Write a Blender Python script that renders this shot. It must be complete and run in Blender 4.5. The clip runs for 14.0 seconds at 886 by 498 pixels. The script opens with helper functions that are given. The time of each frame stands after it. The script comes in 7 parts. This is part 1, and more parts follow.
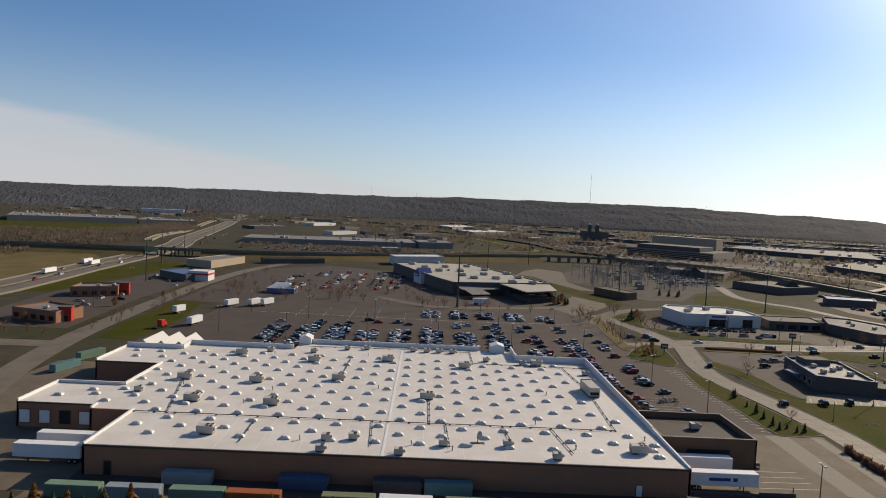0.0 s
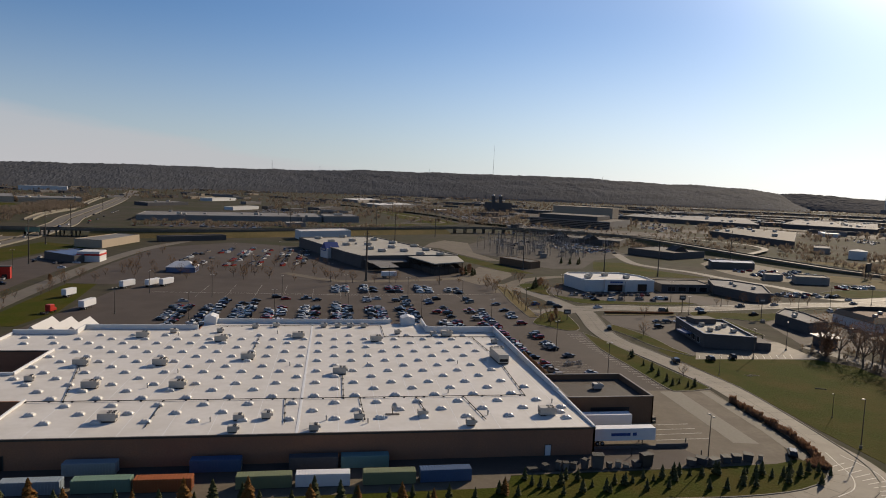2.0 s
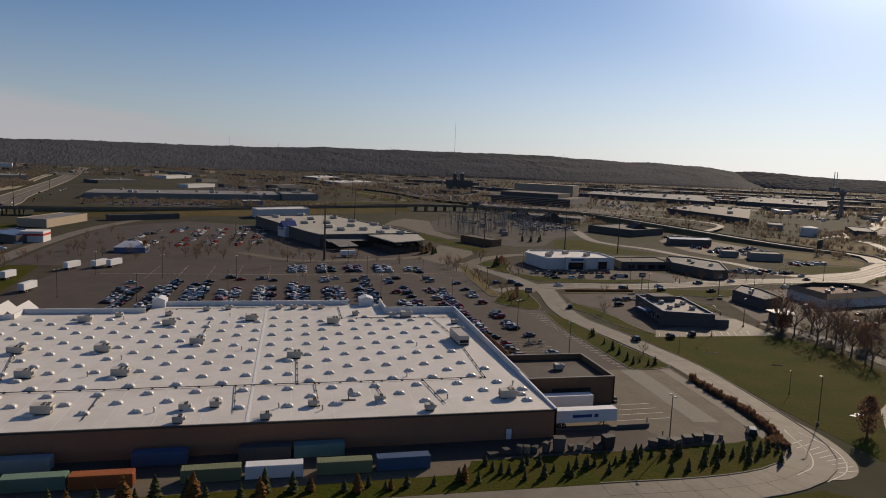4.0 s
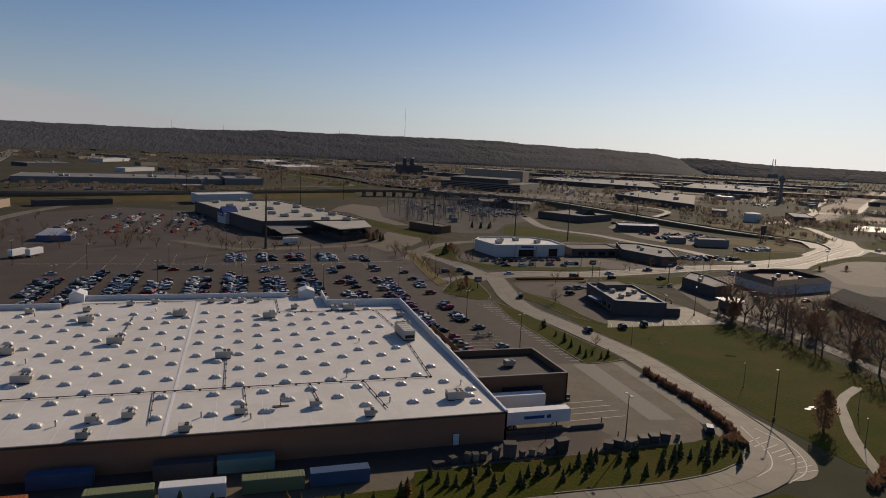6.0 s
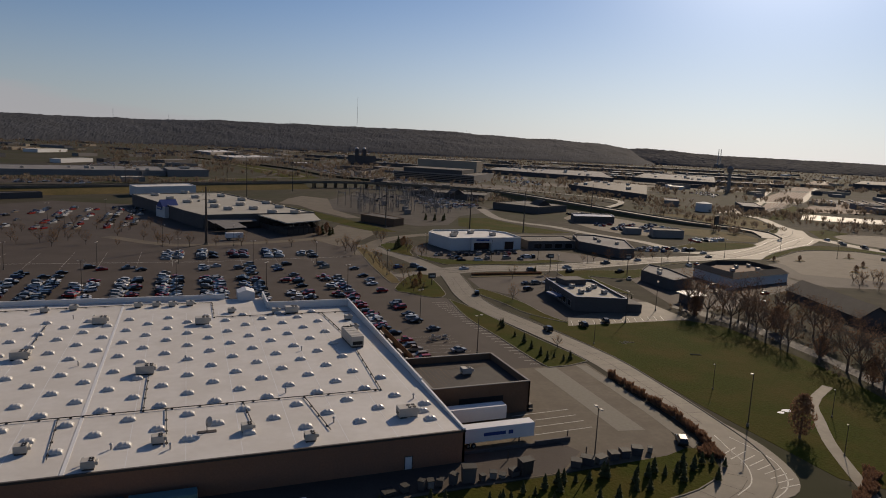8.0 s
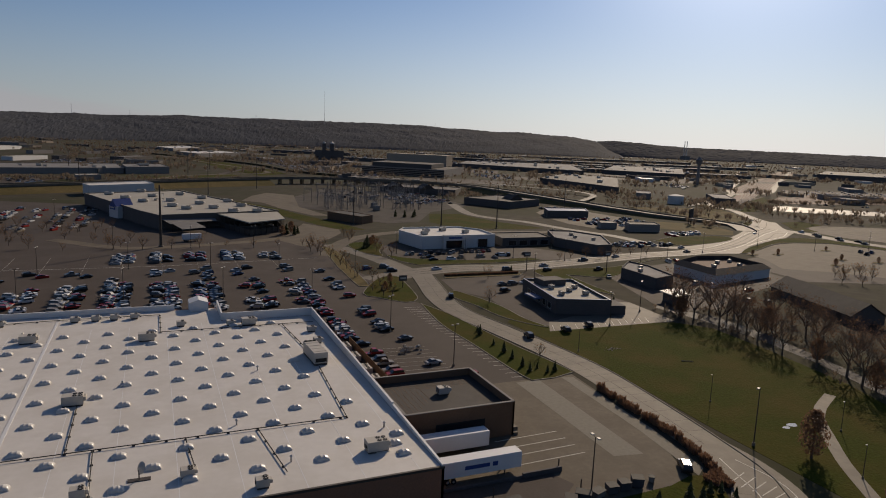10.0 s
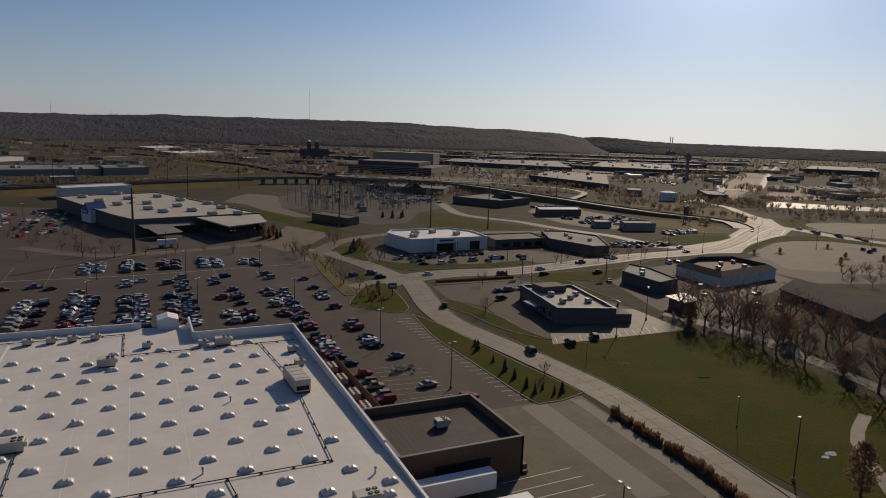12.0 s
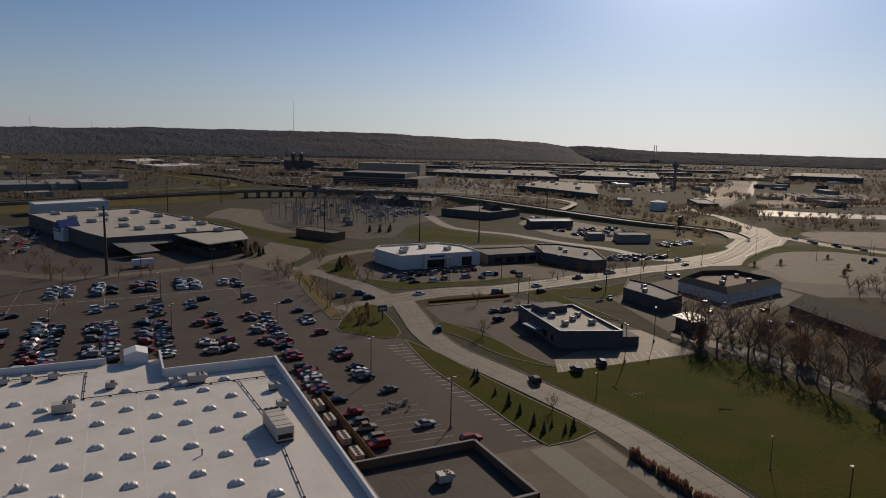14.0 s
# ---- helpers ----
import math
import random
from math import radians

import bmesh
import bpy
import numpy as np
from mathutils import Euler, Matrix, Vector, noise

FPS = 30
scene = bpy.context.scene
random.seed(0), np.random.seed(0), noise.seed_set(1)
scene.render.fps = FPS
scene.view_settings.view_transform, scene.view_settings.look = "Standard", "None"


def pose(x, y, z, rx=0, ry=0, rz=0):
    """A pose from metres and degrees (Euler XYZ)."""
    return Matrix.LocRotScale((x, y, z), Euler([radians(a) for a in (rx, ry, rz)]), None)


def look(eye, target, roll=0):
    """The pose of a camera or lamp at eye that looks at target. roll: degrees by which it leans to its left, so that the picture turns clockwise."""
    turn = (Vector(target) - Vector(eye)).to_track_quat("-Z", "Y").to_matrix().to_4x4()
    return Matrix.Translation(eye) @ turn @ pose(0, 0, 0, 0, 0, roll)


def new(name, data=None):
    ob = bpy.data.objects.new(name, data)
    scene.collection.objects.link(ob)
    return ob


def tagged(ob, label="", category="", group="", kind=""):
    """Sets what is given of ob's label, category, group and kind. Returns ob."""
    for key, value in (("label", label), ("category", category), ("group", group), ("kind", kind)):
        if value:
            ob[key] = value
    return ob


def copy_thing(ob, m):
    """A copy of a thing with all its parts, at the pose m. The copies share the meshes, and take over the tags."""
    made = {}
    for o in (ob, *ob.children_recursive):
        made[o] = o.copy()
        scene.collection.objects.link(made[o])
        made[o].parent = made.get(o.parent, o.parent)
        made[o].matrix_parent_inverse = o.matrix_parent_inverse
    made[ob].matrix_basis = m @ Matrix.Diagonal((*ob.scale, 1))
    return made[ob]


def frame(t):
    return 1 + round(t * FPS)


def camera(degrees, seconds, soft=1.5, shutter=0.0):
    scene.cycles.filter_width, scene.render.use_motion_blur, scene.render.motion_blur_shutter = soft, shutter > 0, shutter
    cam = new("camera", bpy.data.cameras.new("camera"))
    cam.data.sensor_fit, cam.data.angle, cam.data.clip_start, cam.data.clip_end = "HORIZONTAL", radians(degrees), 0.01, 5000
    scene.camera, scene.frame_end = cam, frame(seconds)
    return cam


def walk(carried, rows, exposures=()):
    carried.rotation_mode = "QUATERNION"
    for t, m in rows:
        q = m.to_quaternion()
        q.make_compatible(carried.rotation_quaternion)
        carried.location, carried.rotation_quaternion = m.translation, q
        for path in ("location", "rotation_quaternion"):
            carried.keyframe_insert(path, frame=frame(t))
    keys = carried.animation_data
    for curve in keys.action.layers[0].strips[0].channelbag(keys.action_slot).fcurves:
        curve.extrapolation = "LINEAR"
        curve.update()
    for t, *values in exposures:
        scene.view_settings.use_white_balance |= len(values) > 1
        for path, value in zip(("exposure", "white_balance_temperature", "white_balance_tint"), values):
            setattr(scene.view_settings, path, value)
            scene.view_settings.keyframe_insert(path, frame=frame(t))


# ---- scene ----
cam = camera(66.9, 14.0, soft=1.0)

PATH = [
    (0, (-58.559, -138.956, 58.965), (-58.513, -136.96, 58.849), 2.9),
    (0.5, (-59.838, -139.879, 58.932), (-59.625, -137.895, 58.804), 2.8),
    (1, (-59.88, -140.168, 58.996), (-59.604, -138.193, 58.851), 2.5),
    (1.5, (-59.813, -139.957, 59.068), (-59.505, -137.987, 58.902), 2.4),
    (2, (-59.674, -139.41, 59.131), (-59.347, -137.445, 58.946), 2.2),
    (2.5, (-59.367, -138.605, 59.135), (-59.02, -136.646, 58.934), 2.2),
    (3, (-59.076, -137.403, 59.048), (-58.702, -135.451, 58.83), 2.2),
    (5.5, (-54.328, -125.478, 58.731), (-53.781, -123.575, 58.456), 2.6),
    (6, (-53.17, -122.236, 58.67), (-52.588, -120.343, 58.386), 2.7),
    (6.5, (-51.916, -118.676, 58.7), (-51.299, -116.796, 58.406), 2.8),
    (7, (-50.623, -115.255, 58.583), (-49.972, -113.387, 58.284), 2.8),
    (7.5, (-49.163, -111.652, 58.428), (-48.482, -109.796, 58.126), 2.8),
    (8, (-47.754, -107.96, 58.303), (-47.044, -106.116, 57.998), 2.7),
    (10.5, (-40.588, -87.873, 58.106), (-39.784, -86.07, 57.786), 2.1),
    (11, (-39.213, -83.854, 58.118), (-38.399, -82.055, 57.797), 1.9),
    (11.5, (-38.086, -79.886, 58.231), (-37.265, -78.091, 57.907), 1.8),
    (12, (-36.92, -75.552, 58.29), (-36.093, -73.76, 57.965), 1.8),
    (12.5, (-35.646, -71.303, 58.298), (-34.816, -69.512, 57.972), 1.8),
    (13, (-34.52, -67.331, 58.434), (-33.685, -65.541, 58.116), 1.7),
    (13.5, (-33.503, -63.802, 58.799), (-32.652, -62.019, 58.492), 1.5),
    (14, (-32.724, -60.704, 59.006), (-31.858, -58.925, 58.711), 1.3),
]
EXPOSURES = [(0, 0.26, 6650, 11), (1, 0.2, 6650, 11), (3, -0.1, 6700, 14), (6, -0.36, 6750, 15), (8, -0.42, 6750, 15), (11, -0.48, 6750, 15), (14, -0.54, 6630, 15)]
walk(cam, [(t, look(eye, target, roll)) for t, eye, target, roll in PATH], EXPOSURES)

# ---- sky and sun ----
SUN_AZ, SUN_EL = radians(46.8), radians(26.5)  # azimuth from +y towards +x
world = bpy.data.worlds.new("sky")
scene.world = world
world.use_nodes = True
wn, wl = world.node_tree.nodes, world.node_tree.links
wn.clear()
sky = wn.new("ShaderNodeTexSky")
sky.sky_type = "NISHITA"
sky.sun_disc = False
sky.sun_elevation, sky.sun_rotation = SUN_EL, SUN_AZ
sky.air_density, sky.dust_density, sky.ozone_density = 1.0, 0.15, 3.0
sky_bg = wn.new("ShaderNodeBackground")
sky_bg.inputs["Strength"].default_value = 0.066
sky_out = wn.new("ShaderNodeOutputWorld")
wco = wn.new("ShaderNodeTexCoord")
to_sun = Vector((math.sin(SUN_AZ) * math.cos(SUN_EL), math.cos(SUN_AZ) * math.cos(SUN_EL), math.sin(SUN_EL)))


def wmath(op, a, b=None, clamp=False):
    n = wn.new("ShaderNodeMath")
    n.operation, n.use_clamp = op, clamp
    for i, v in enumerate((a, b)):
        if v is None:
            continue
        if isinstance(v, (int, float)):
            n.inputs[i].default_value = v
        else:
            wl.new(v, n.inputs[i])
    return n.outputs[0]


def wmix(fac, a, b, mode="MIX"):
    n = wn.new("ShaderNodeMix")
    n.data_type, n.blend_type = "RGBA", mode
    for i, v in ((0, fac), (6, a), (7, b)):
        if isinstance(v, (int, float, tuple)):
            n.inputs[i].default_value = v
        else:
            wl.new(v, n.inputs[i])
    return n.outputs[2]


sep = wn.new("ShaderNodeSeparateXYZ")
wl.new(wco.outputs["Generated"], sep.inputs[0])
up = wmath("MAXIMUM", sep.outputs[2], 0.0)
# a clear blue sky that pales towards the horizon, and a wide bright aureole round the sun
blue = wmix(1.0, sky.outputs[0], (0.78, 1.0, 1.24, 1), "MULTIPLY")
low = wmath("POWER", wmath("SUBTRACT", 1.0, wmath("MULTIPLY", up, 4.2, True), True), 1.6)
pale = wmix(wmath("MULTIPLY", low, 0.85), blue, (7.2, 7.7, 8.2, 1))
dotn = wn.new("ShaderNodeVectorMath")
dotn.operation = "DOT_PRODUCT"
wl.new(wco.outputs["Generated"], dotn.inputs[0])
dotn.inputs[1].default_value = to_sun
near_sun = wmath("MAXIMUM", dotn.outputs["Value"], 0.0)
glow = wmath("ADD", wmath("MULTIPLY", wmath("POWER", near_sun, 6.0), wmath("ADD", 3.0, wmath("MULTIPLY", low, 11.0))), wmath("MULTIPLY", wmath("POWER", near_sun, 55.0), 34.0))
lit = wn.new("ShaderNodeVectorMath")
lit.operation = "SCALE"
lit.inputs[0].default_value = (1.0, 0.98, 0.93)
wl.new(glow, lit.inputs["Scale"])
bright = wmix(1.0, pale, lit.outputs[0], "ADD")
# a thin grey cloud bank lying low, away from the sun
cn = wn.new("ShaderNodeTexNoise")
cn.inputs["Scale"].default_value, cn.inputs["Detail"].default_value = 3.0, 8
cmap = wn.new("ShaderNodeMapping")
cmap.inputs["Scale"].default_value = (1.0, 1.0, 7.0)
wl.new(wco.outputs["Generated"], cmap.inputs[0])
wl.new(cmap.outputs[0], cn.inputs["Vector"])
edge = wmath("ADD", wmath("MULTIPLY", wmath("SUBTRACT", 0.0, sep.outputs[0]), 0.15), 0.03)
inside = wmath("MULTIPLY", wmath("SUBTRACT", wmath("ADD", edge, wmath("MULTIPLY", wmath("SUBTRACT", cn.outputs["Fac"], 0.5), 0.05)), up), 70.0, True)
cloud_fac = wmath("MULTIPLY", inside, wmath("ADD", 0.35, wmath("MULTIPLY", cn.outputs["Fac"], 0.7)), True)
clouded = wmix(wmath("MULTIPLY", cloud_fac, 0.85), bright, (7.4, 7.4, 7.8, 1))
wl.new(clouded, sky_bg.inputs[0])
wl.new(sky_bg.outputs[0], sky_out.inputs[0])
sun = new("sun", bpy.data.lights.new("sun", "SUN"))
sun.data.energy, sun.data.angle, sun.data.color = 5.0, radians(0.5), (1.0, 0.84, 0.62)
sun.matrix_world = look(to_sun * 300, (0, 0, 0))


# ---- materials ----
def mat(name, base, rough=0.8, metal=0.0, vary=0.25, size=1.0, big=0.0, big_size=20.0, tint=None, bump=0.0, per_object=0.0, spec=0.18):
    """A surface with grain at `size` metres, stains at `big_size` metres towards `tint`, and fine relief."""
    m = bpy.data.materials.new(name)
    m.use_nodes = True
    nt = m.node_tree
    n, l = nt.nodes, nt.links
    b = n["Principled BSDF"]
    b.inputs["Roughness"].default_value, b.inputs["Metallic"].default_value = rough, metal
    b.inputs["Specular IOR Level"].default_value = spec
    co = n.new("ShaderNodeTexCoord")
    geo = n.new("ShaderNodeNewGeometry")
    fine = n.new("ShaderNodeTexNoise")
    fine.inputs["Scale"].default_value, fine.inputs["Detail"].default_value = 1.0 / size, 6
    l.new(geo.outputs["Position"], fine.inputs["Vector"])
    low = tuple(c * (1 - vary) for c in base)
    high = tuple(min(1.0, c * (1 + vary)) for c in base)
    ramp = n.new("ShaderNodeMix")
    ramp.data_type = "RGBA"
    ramp.inputs[6].default_value, ramp.inputs[7].default_value = (*low, 1), (*high, 1)
    l.new(fine.outputs["Fac"], ramp.inputs[0])
    col = ramp.outputs[2]
    if big:
        coarse = n.new("ShaderNodeTexNoise")
        coarse.inputs["Scale"].default_value, coarse.inputs["Detail"].default_value = 1.0 / big_size, 5
        coarse.inputs["Roughness"].default_value = 0.62
        l.new(geo.outputs["Position"], coarse.inputs["Vector"])
        st = n.new("ShaderNodeMapRange")
        st.inputs["From Min"].default_value, st.inputs["From Max"].default_value = 0.42, 0.62
        st.inputs["To Max"].default_value = big
        l.new(coarse.outputs["Fac"], st.inputs["Value"])
        mx = n.new("ShaderNodeMix")
        mx.data_type = "RGBA"
        mx.inputs[7].default_value = (*(tint or low), 1)
        l.new(st.outputs[0], mx.inputs[0])
        l.new(col, mx.inputs[6])
        col = mx.outputs[2]
    if per_object:
        oi = n.new("ShaderNodeObjectInfo")
        hs = n.new("ShaderNodeHueSaturation")
        mr = n.new("ShaderNodeMapRange")
        mr.inputs["To Min"].default_value, mr.inputs["To Max"].default_value = 1 - per_object, 1 + per_object
        l.new(oi.outputs["Random"], mr.inputs["Value"])
        l.new(mr.outputs[0], hs.inputs["Value"])
        l.new(col, hs.inputs["Color"])
        col = hs.outputs[0]
    l.new(col, b.inputs["Base Color"])
    if bump:
        bp = n.new("ShaderNodeBump")
        bp.inputs["Strength"].default_value, bp.inputs["Distance"].default_value = bump, size * 0.3
        l.new(fine.outputs["Fac"], bp.inputs["Height"])
        l.new(bp.outputs[0], b.inputs["Normal"])
    return m


M = {
    "land": mat("land", (0.055, 0.048, 0.035), 0.95, vary=0.5, size=9, big=0.75, big_size=90, tint=(0.036, 0.04, 0.016), spec=0.05),
    "grass": mat("grass", (0.038, 0.046, 0.0045), 0.95, vary=0.45, size=0.7, big=0.75, big_size=18, tint=(0.066, 0.05, 0.011), bump=0.8, spec=0.03),
    "dry_grass": mat("dry_grass", (0.125, 0.095, 0.042), 0.95, vary=0.35, size=2, big=0.5, big_size=25, tint=(0.055, 0.056, 0.02), spec=0.05),
    "asphalt": mat("asphalt", (0.063, 0.051, 0.043), 0.85, vary=0.18, size=0.5, big=0.5, big_size=16, tint=(0.086, 0.071, 0.06), bump=0.2, spec=0.1),
    "concrete": mat("concrete", (0.132, 0.114, 0.088), 0.74, vary=0.2, size=1.2, big=0.65, big_size=7, tint=(0.095, 0.081, 0.063), spec=0.18),
    "worn_concrete": mat("worn_concrete", (0.122, 0.101, 0.074), 0.86, vary=0.25, size=1.0, big=0.75, big_size=7, tint=(0.095, 0.078, 0.057), spec=0.13),
    "kerb": mat("kerb", (0.16, 0.145, 0.115), 0.85, vary=0.2, size=0.7),
    "paint": mat("paint", (0.42, 0.4, 0.35), 0.7, vary=0.3, size=0.4),
    "yellow_paint": mat("yellow_paint", (0.5, 0.36, 0.1), 0.7, vary=0.3, size=0.4),
    "roof_white": mat("roof_white", (0.54, 0.515, 0.475), 0.6, vary=0.07, size=1.5, big=0.5, big_size=9, tint=(0.44, 0.41, 0.36), spec=0.25),
    "parapet": mat("parapet", (0.58, 0.58, 0.57), 0.5, vary=0.06, size=2, spec=0.4),
    "brick": mat("brick", (0.25, 0.125, 0.075), 0.9, vary=0.22, size=0.35, big=0.4, big_size=8, tint=(0.2, 0.11, 0.075), bump=0.3),
    "brown_brick": mat("brown_brick", (0.15, 0.09, 0.055), 0.9, vary=0.22, size=0.35, big=0.4, big_size=6, tint=(0.11, 0.068, 0.042), bump=0.3),
    "puddle": mat("puddle", (0.02, 0.02, 0.02), 0.12, vary=0.1, spec=0.6),
    "tan_wall": mat("tan_wall", (0.33, 0.27, 0.2), 0.9, vary=0.12, size=0.6, big=0.3, big_size=9),
    "white_wall": mat("white_wall", (0.5, 0.5, 0.49), 0.75, vary=0.08, size=1.0, big=0.25, big_size=6),
    "grey_wall": mat("grey_wall", (0.2, 0.185, 0.17), 0.85, vary=0.12, size=1.0, big=0.3, big_size=8),
    "dark_wall": mat("dark_wall", (0.09, 0.082, 0.078), 0.85, vary=0.2, size=0.8, big=0.3, big_size=6),
    "slate": mat("slate", (0.06, 0.062, 0.07), 0.8, vary=0.2, size=0.8),
    "roof_dark": mat("roof_dark", (0.044, 0.038, 0.034), 0.8, vary=0.2, size=1.0, big=0.5, big_size=5, tint=(0.062, 0.054, 0.047), spec=0.2),
    "roof_tan": mat("roof_tan", (0.33, 0.31, 0.265), 0.8, vary=0.08, size=2, big=0.35, big_size=18, tint=(0.26, 0.24, 0.2)),
    "roof_grey": mat("roof_grey", (0.15, 0.145, 0.14), 0.85, vary=0.2, size=3, big=0.5, big_size=22, spec=0.15, tint=(0.24, 0.23, 0.22)),
    "roof_red": mat("roof_red", (0.12, 0.07, 0.05), 0.85, vary=0.25, size=0.8),
    "steel": mat("steel", (0.4, 0.39, 0.37), 0.45, 0.7, vary=0.12, size=1.2),
    "dark_steel": mat("dark_steel", (0.07, 0.06, 0.052), 0.6, 0.3, vary=0.2, size=0.6),
    "hvac": mat("hvac", (0.42, 0.39, 0.34), 0.55, 0.1, vary=0.12, size=0.6, big=0.3, big_size=2),
    "black": mat("black", (0.02, 0.02, 0.02), 0.7, vary=0.2),
    "rubber": mat("rubber", (0.018, 0.018, 0.018), 0.9, vary=0.2, size=0.3),
    "dome": mat("dome", (0.5, 0.48, 0.44), 0.35, vary=0.1, size=0.5, spec=0.6),
    "gravel": mat("gravel", (0.09, 0.08, 0.07), 0.95, vary=0.3, size=0.8, big=0.6, big_size=14, tint=(0.06, 0.055, 0.045), spec=0.05),
    "rail": mat("rail", (0.2, 0.17, 0.14), 0.85, 0.0, vary=0.2, size=2),
    "water": mat("water", (0.06, 0.05, 0.045), 0.6, vary=0.2, size=3, bump=0.25, spec=0.2),
    "bark": mat("bark", (0.11, 0.085, 0.065), 0.95, vary=0.3, size=0.3),
    "creek_water": mat("creek_water", (0.05, 0.045, 0.042), 0.72, vary=0.5, size=0.8, bump=0.6, spec=0.08),
    "brown_leaf": mat("brown_leaf", (0.2, 0.12, 0.075), 0.95, vary=0.45, size=0.5, spec=0.05),
    "twig": mat("twig", (0.13, 0.1, 0.075), 0.95, vary=0.3, size=0.4),
    "conifer": mat("conifer", (0.075, 0.078, 0.032), 0.9, vary=0.5, size=0.3, spec=0.15),
    "orange_leaf": mat("orange_leaf", (0.2, 0.1, 0.03), 0.9, vary=0.4, size=0.3, spec=0.15),
    "red_leaf": mat("red_leaf", (0.22, 0.125, 0.075), 0.9, vary=0.45, size=0.35, spec=0.15),
    # bare woods paled and cooled: distance haze is put into this base colour
    "hazed_wood": mat("hazed_wood", (0.063, 0.066, 0.073), 0.95, vary=0.6, size=7, big=0.5, big_size=160, tint=(0.05, 0.052, 0.054), spec=0.02),
    "thicket": mat("thicket", (0.19, 0.15, 0.115), 0.95, vary=0.5, size=1.5, big=0.4, big_size=40, tint=(0.1, 0.085, 0.055), spec=0.02),
    "wood": mat("wood", (0.2, 0.14, 0.085), 0.85, vary=0.3, size=0.5),
    "red_paint": mat("red_paint", (0.4, 0.03, 0.02), 0.4, vary=0.1),
    "blue_paint": mat("blue_paint", (0.03, 0.06, 0.2), 0.5, vary=0.1),
    "blue_roof": mat("blue_roof", (0.08, 0.12, 0.22), 0.5, vary=0.12),
    "green_box": mat("green_box", (0.13, 0.2, 0.15), 0.6, vary=0.15, size=1.5, big=0.4, big_size=3),
    "olive_box": mat("olive_box", (0.16, 0.18, 0.1), 0.6, vary=0.15, size=1.5, big=0.4, big_size=3),
    "orange_box": mat("orange_box", (0.27, 0.085, 0.03), 0.6, vary=0.15, size=1.5, big=0.4, big_size=3),
    "white_box": mat("white_box", (0.6, 0.6, 0.6), 0.5, vary=0.08, size=1.5, big=0.2, big_size=3),
    "blue_box": mat("blue_box", (0.05, 0.09, 0.17), 0.6, vary=0.15, size=1.5, big=0.4, big_size=3),
    "grey_box": mat("grey_box", (0.2, 0.24, 0.27), 0.6, vary=0.15, size=1.5, big=0.4, big_size=3),
    "teal_box": mat("teal_box", (0.1, 0.19, 0.2), 0.6, vary=0.15, size=1.5, big=0.4, big_size=3),
    "glass": mat("glass", (0.015, 0.016, 0.018), 0.14, vary=0.1, spec=0.5),
    "lamp_glass": mat("lamp_glass", (0.7, 0.68, 0.62), 0.3),
}


def let_light_through(m, share):
    """Thin leaves and twigs pass on part of the light that falls on their far side."""
    n, l = m.node_tree.nodes, m.node_tree.links
    b, out = n["Principled BSDF"], n["Material Output"]
    tl, mx = n.new("ShaderNodeBsdfTranslucent"), n.new("ShaderNodeMixShader")
    l.new(b.inputs["Base Color"].links[0].from_socket, tl.inputs["Color"])
    mx.inputs[0].default_value = share
    l.new(b.outputs[0], mx.inputs[1])
    l.new(tl.outputs[0], mx.inputs[2])
    l.new(mx.outputs[0], out.inputs["Surface"])


for leafy, share in (("thicket", 0.45), ("brown_leaf", 0.4), ("orange_leaf", 0.4), ("red_leaf", 0.3), ("conifer", 0.25)):
    let_light_through(M[leafy], share)


# ---- building helpers ----
def mesh_of(name, bm):
    me = bpy.data.meshes.new(name)
    bm.to_mesh(me)
    bm.free()
    return me


def part(name, bm, material, parent, label=""):
    """Link a bmesh, in the parent's own space, as one mesh object under it."""
    me = mesh_of(name, bm)
    me.materials.append(M[material] if isinstance(material, str) else material)
    ob = new(name, me)
    ob.parent = parent
    return tagged(ob, label)


def again(ob, parent, m=None, name=None):
    """Another piece on the same mesh."""
    o = new(name or ob.name.split(".")[0], ob.data)
    o.parent = parent
    if m is not None:
        o.matrix_basis = m
    return o


def thing(name, label, category, m=None, group="", kind=""):
    e = new(name)
    e.empty_display_size = 0.5
    if m is not None:
        e.matrix_basis = m
    return tagged(e, label, category, group, kind)


def solid(name, bm, material, label, category, kind="structure", m=None):
    me = mesh_of(name, bm)
    me.materials.append(M[material])
    ob = new(name, me)
    if m is not None:
        ob.matrix_basis = m
    return tagged(ob, label, category, kind=kind)


def box(bm, x0, x1, y0, y1, z0, z1, m=None, bevel=0.0):
    mat4 = Matrix.LocRotScale(((x0 + x1) / 2, (y0 + y1) / 2, (z0 + z1) / 2), None, (abs(x1 - x0), abs(y1 - y0), abs(z1 - z0)))
    r = bmesh.ops.create_cube(bm, size=1.0, matrix=(m @ mat4) if m is not None else mat4)
    if bevel:
        es = list({e for v in r["verts"] for e in v.link_edges})
        bmesh.ops.bevel(bm, geom=es, offset=bevel, segments=1, affect="EDGES")
    return bm


def boxes(*rows):
    bm = bmesh.new()
    for r in rows:
        box(bm, *r)
    return bm


def tube(bm, p, q, r0, r1=None, sides=8, caps=True):
    p, q = Vector(p), Vector(q)
    d = q - p
    m = Matrix.Translation((p + q) / 2) @ d.to_track_quat("Z", "Y").to_matrix().to_4x4()
    bmesh.ops.create_cone(bm, cap_ends=caps, segments=sides, radius1=r0, radius2=r0 if r1 is None else r1, depth=d.length, matrix=m)
    return bm


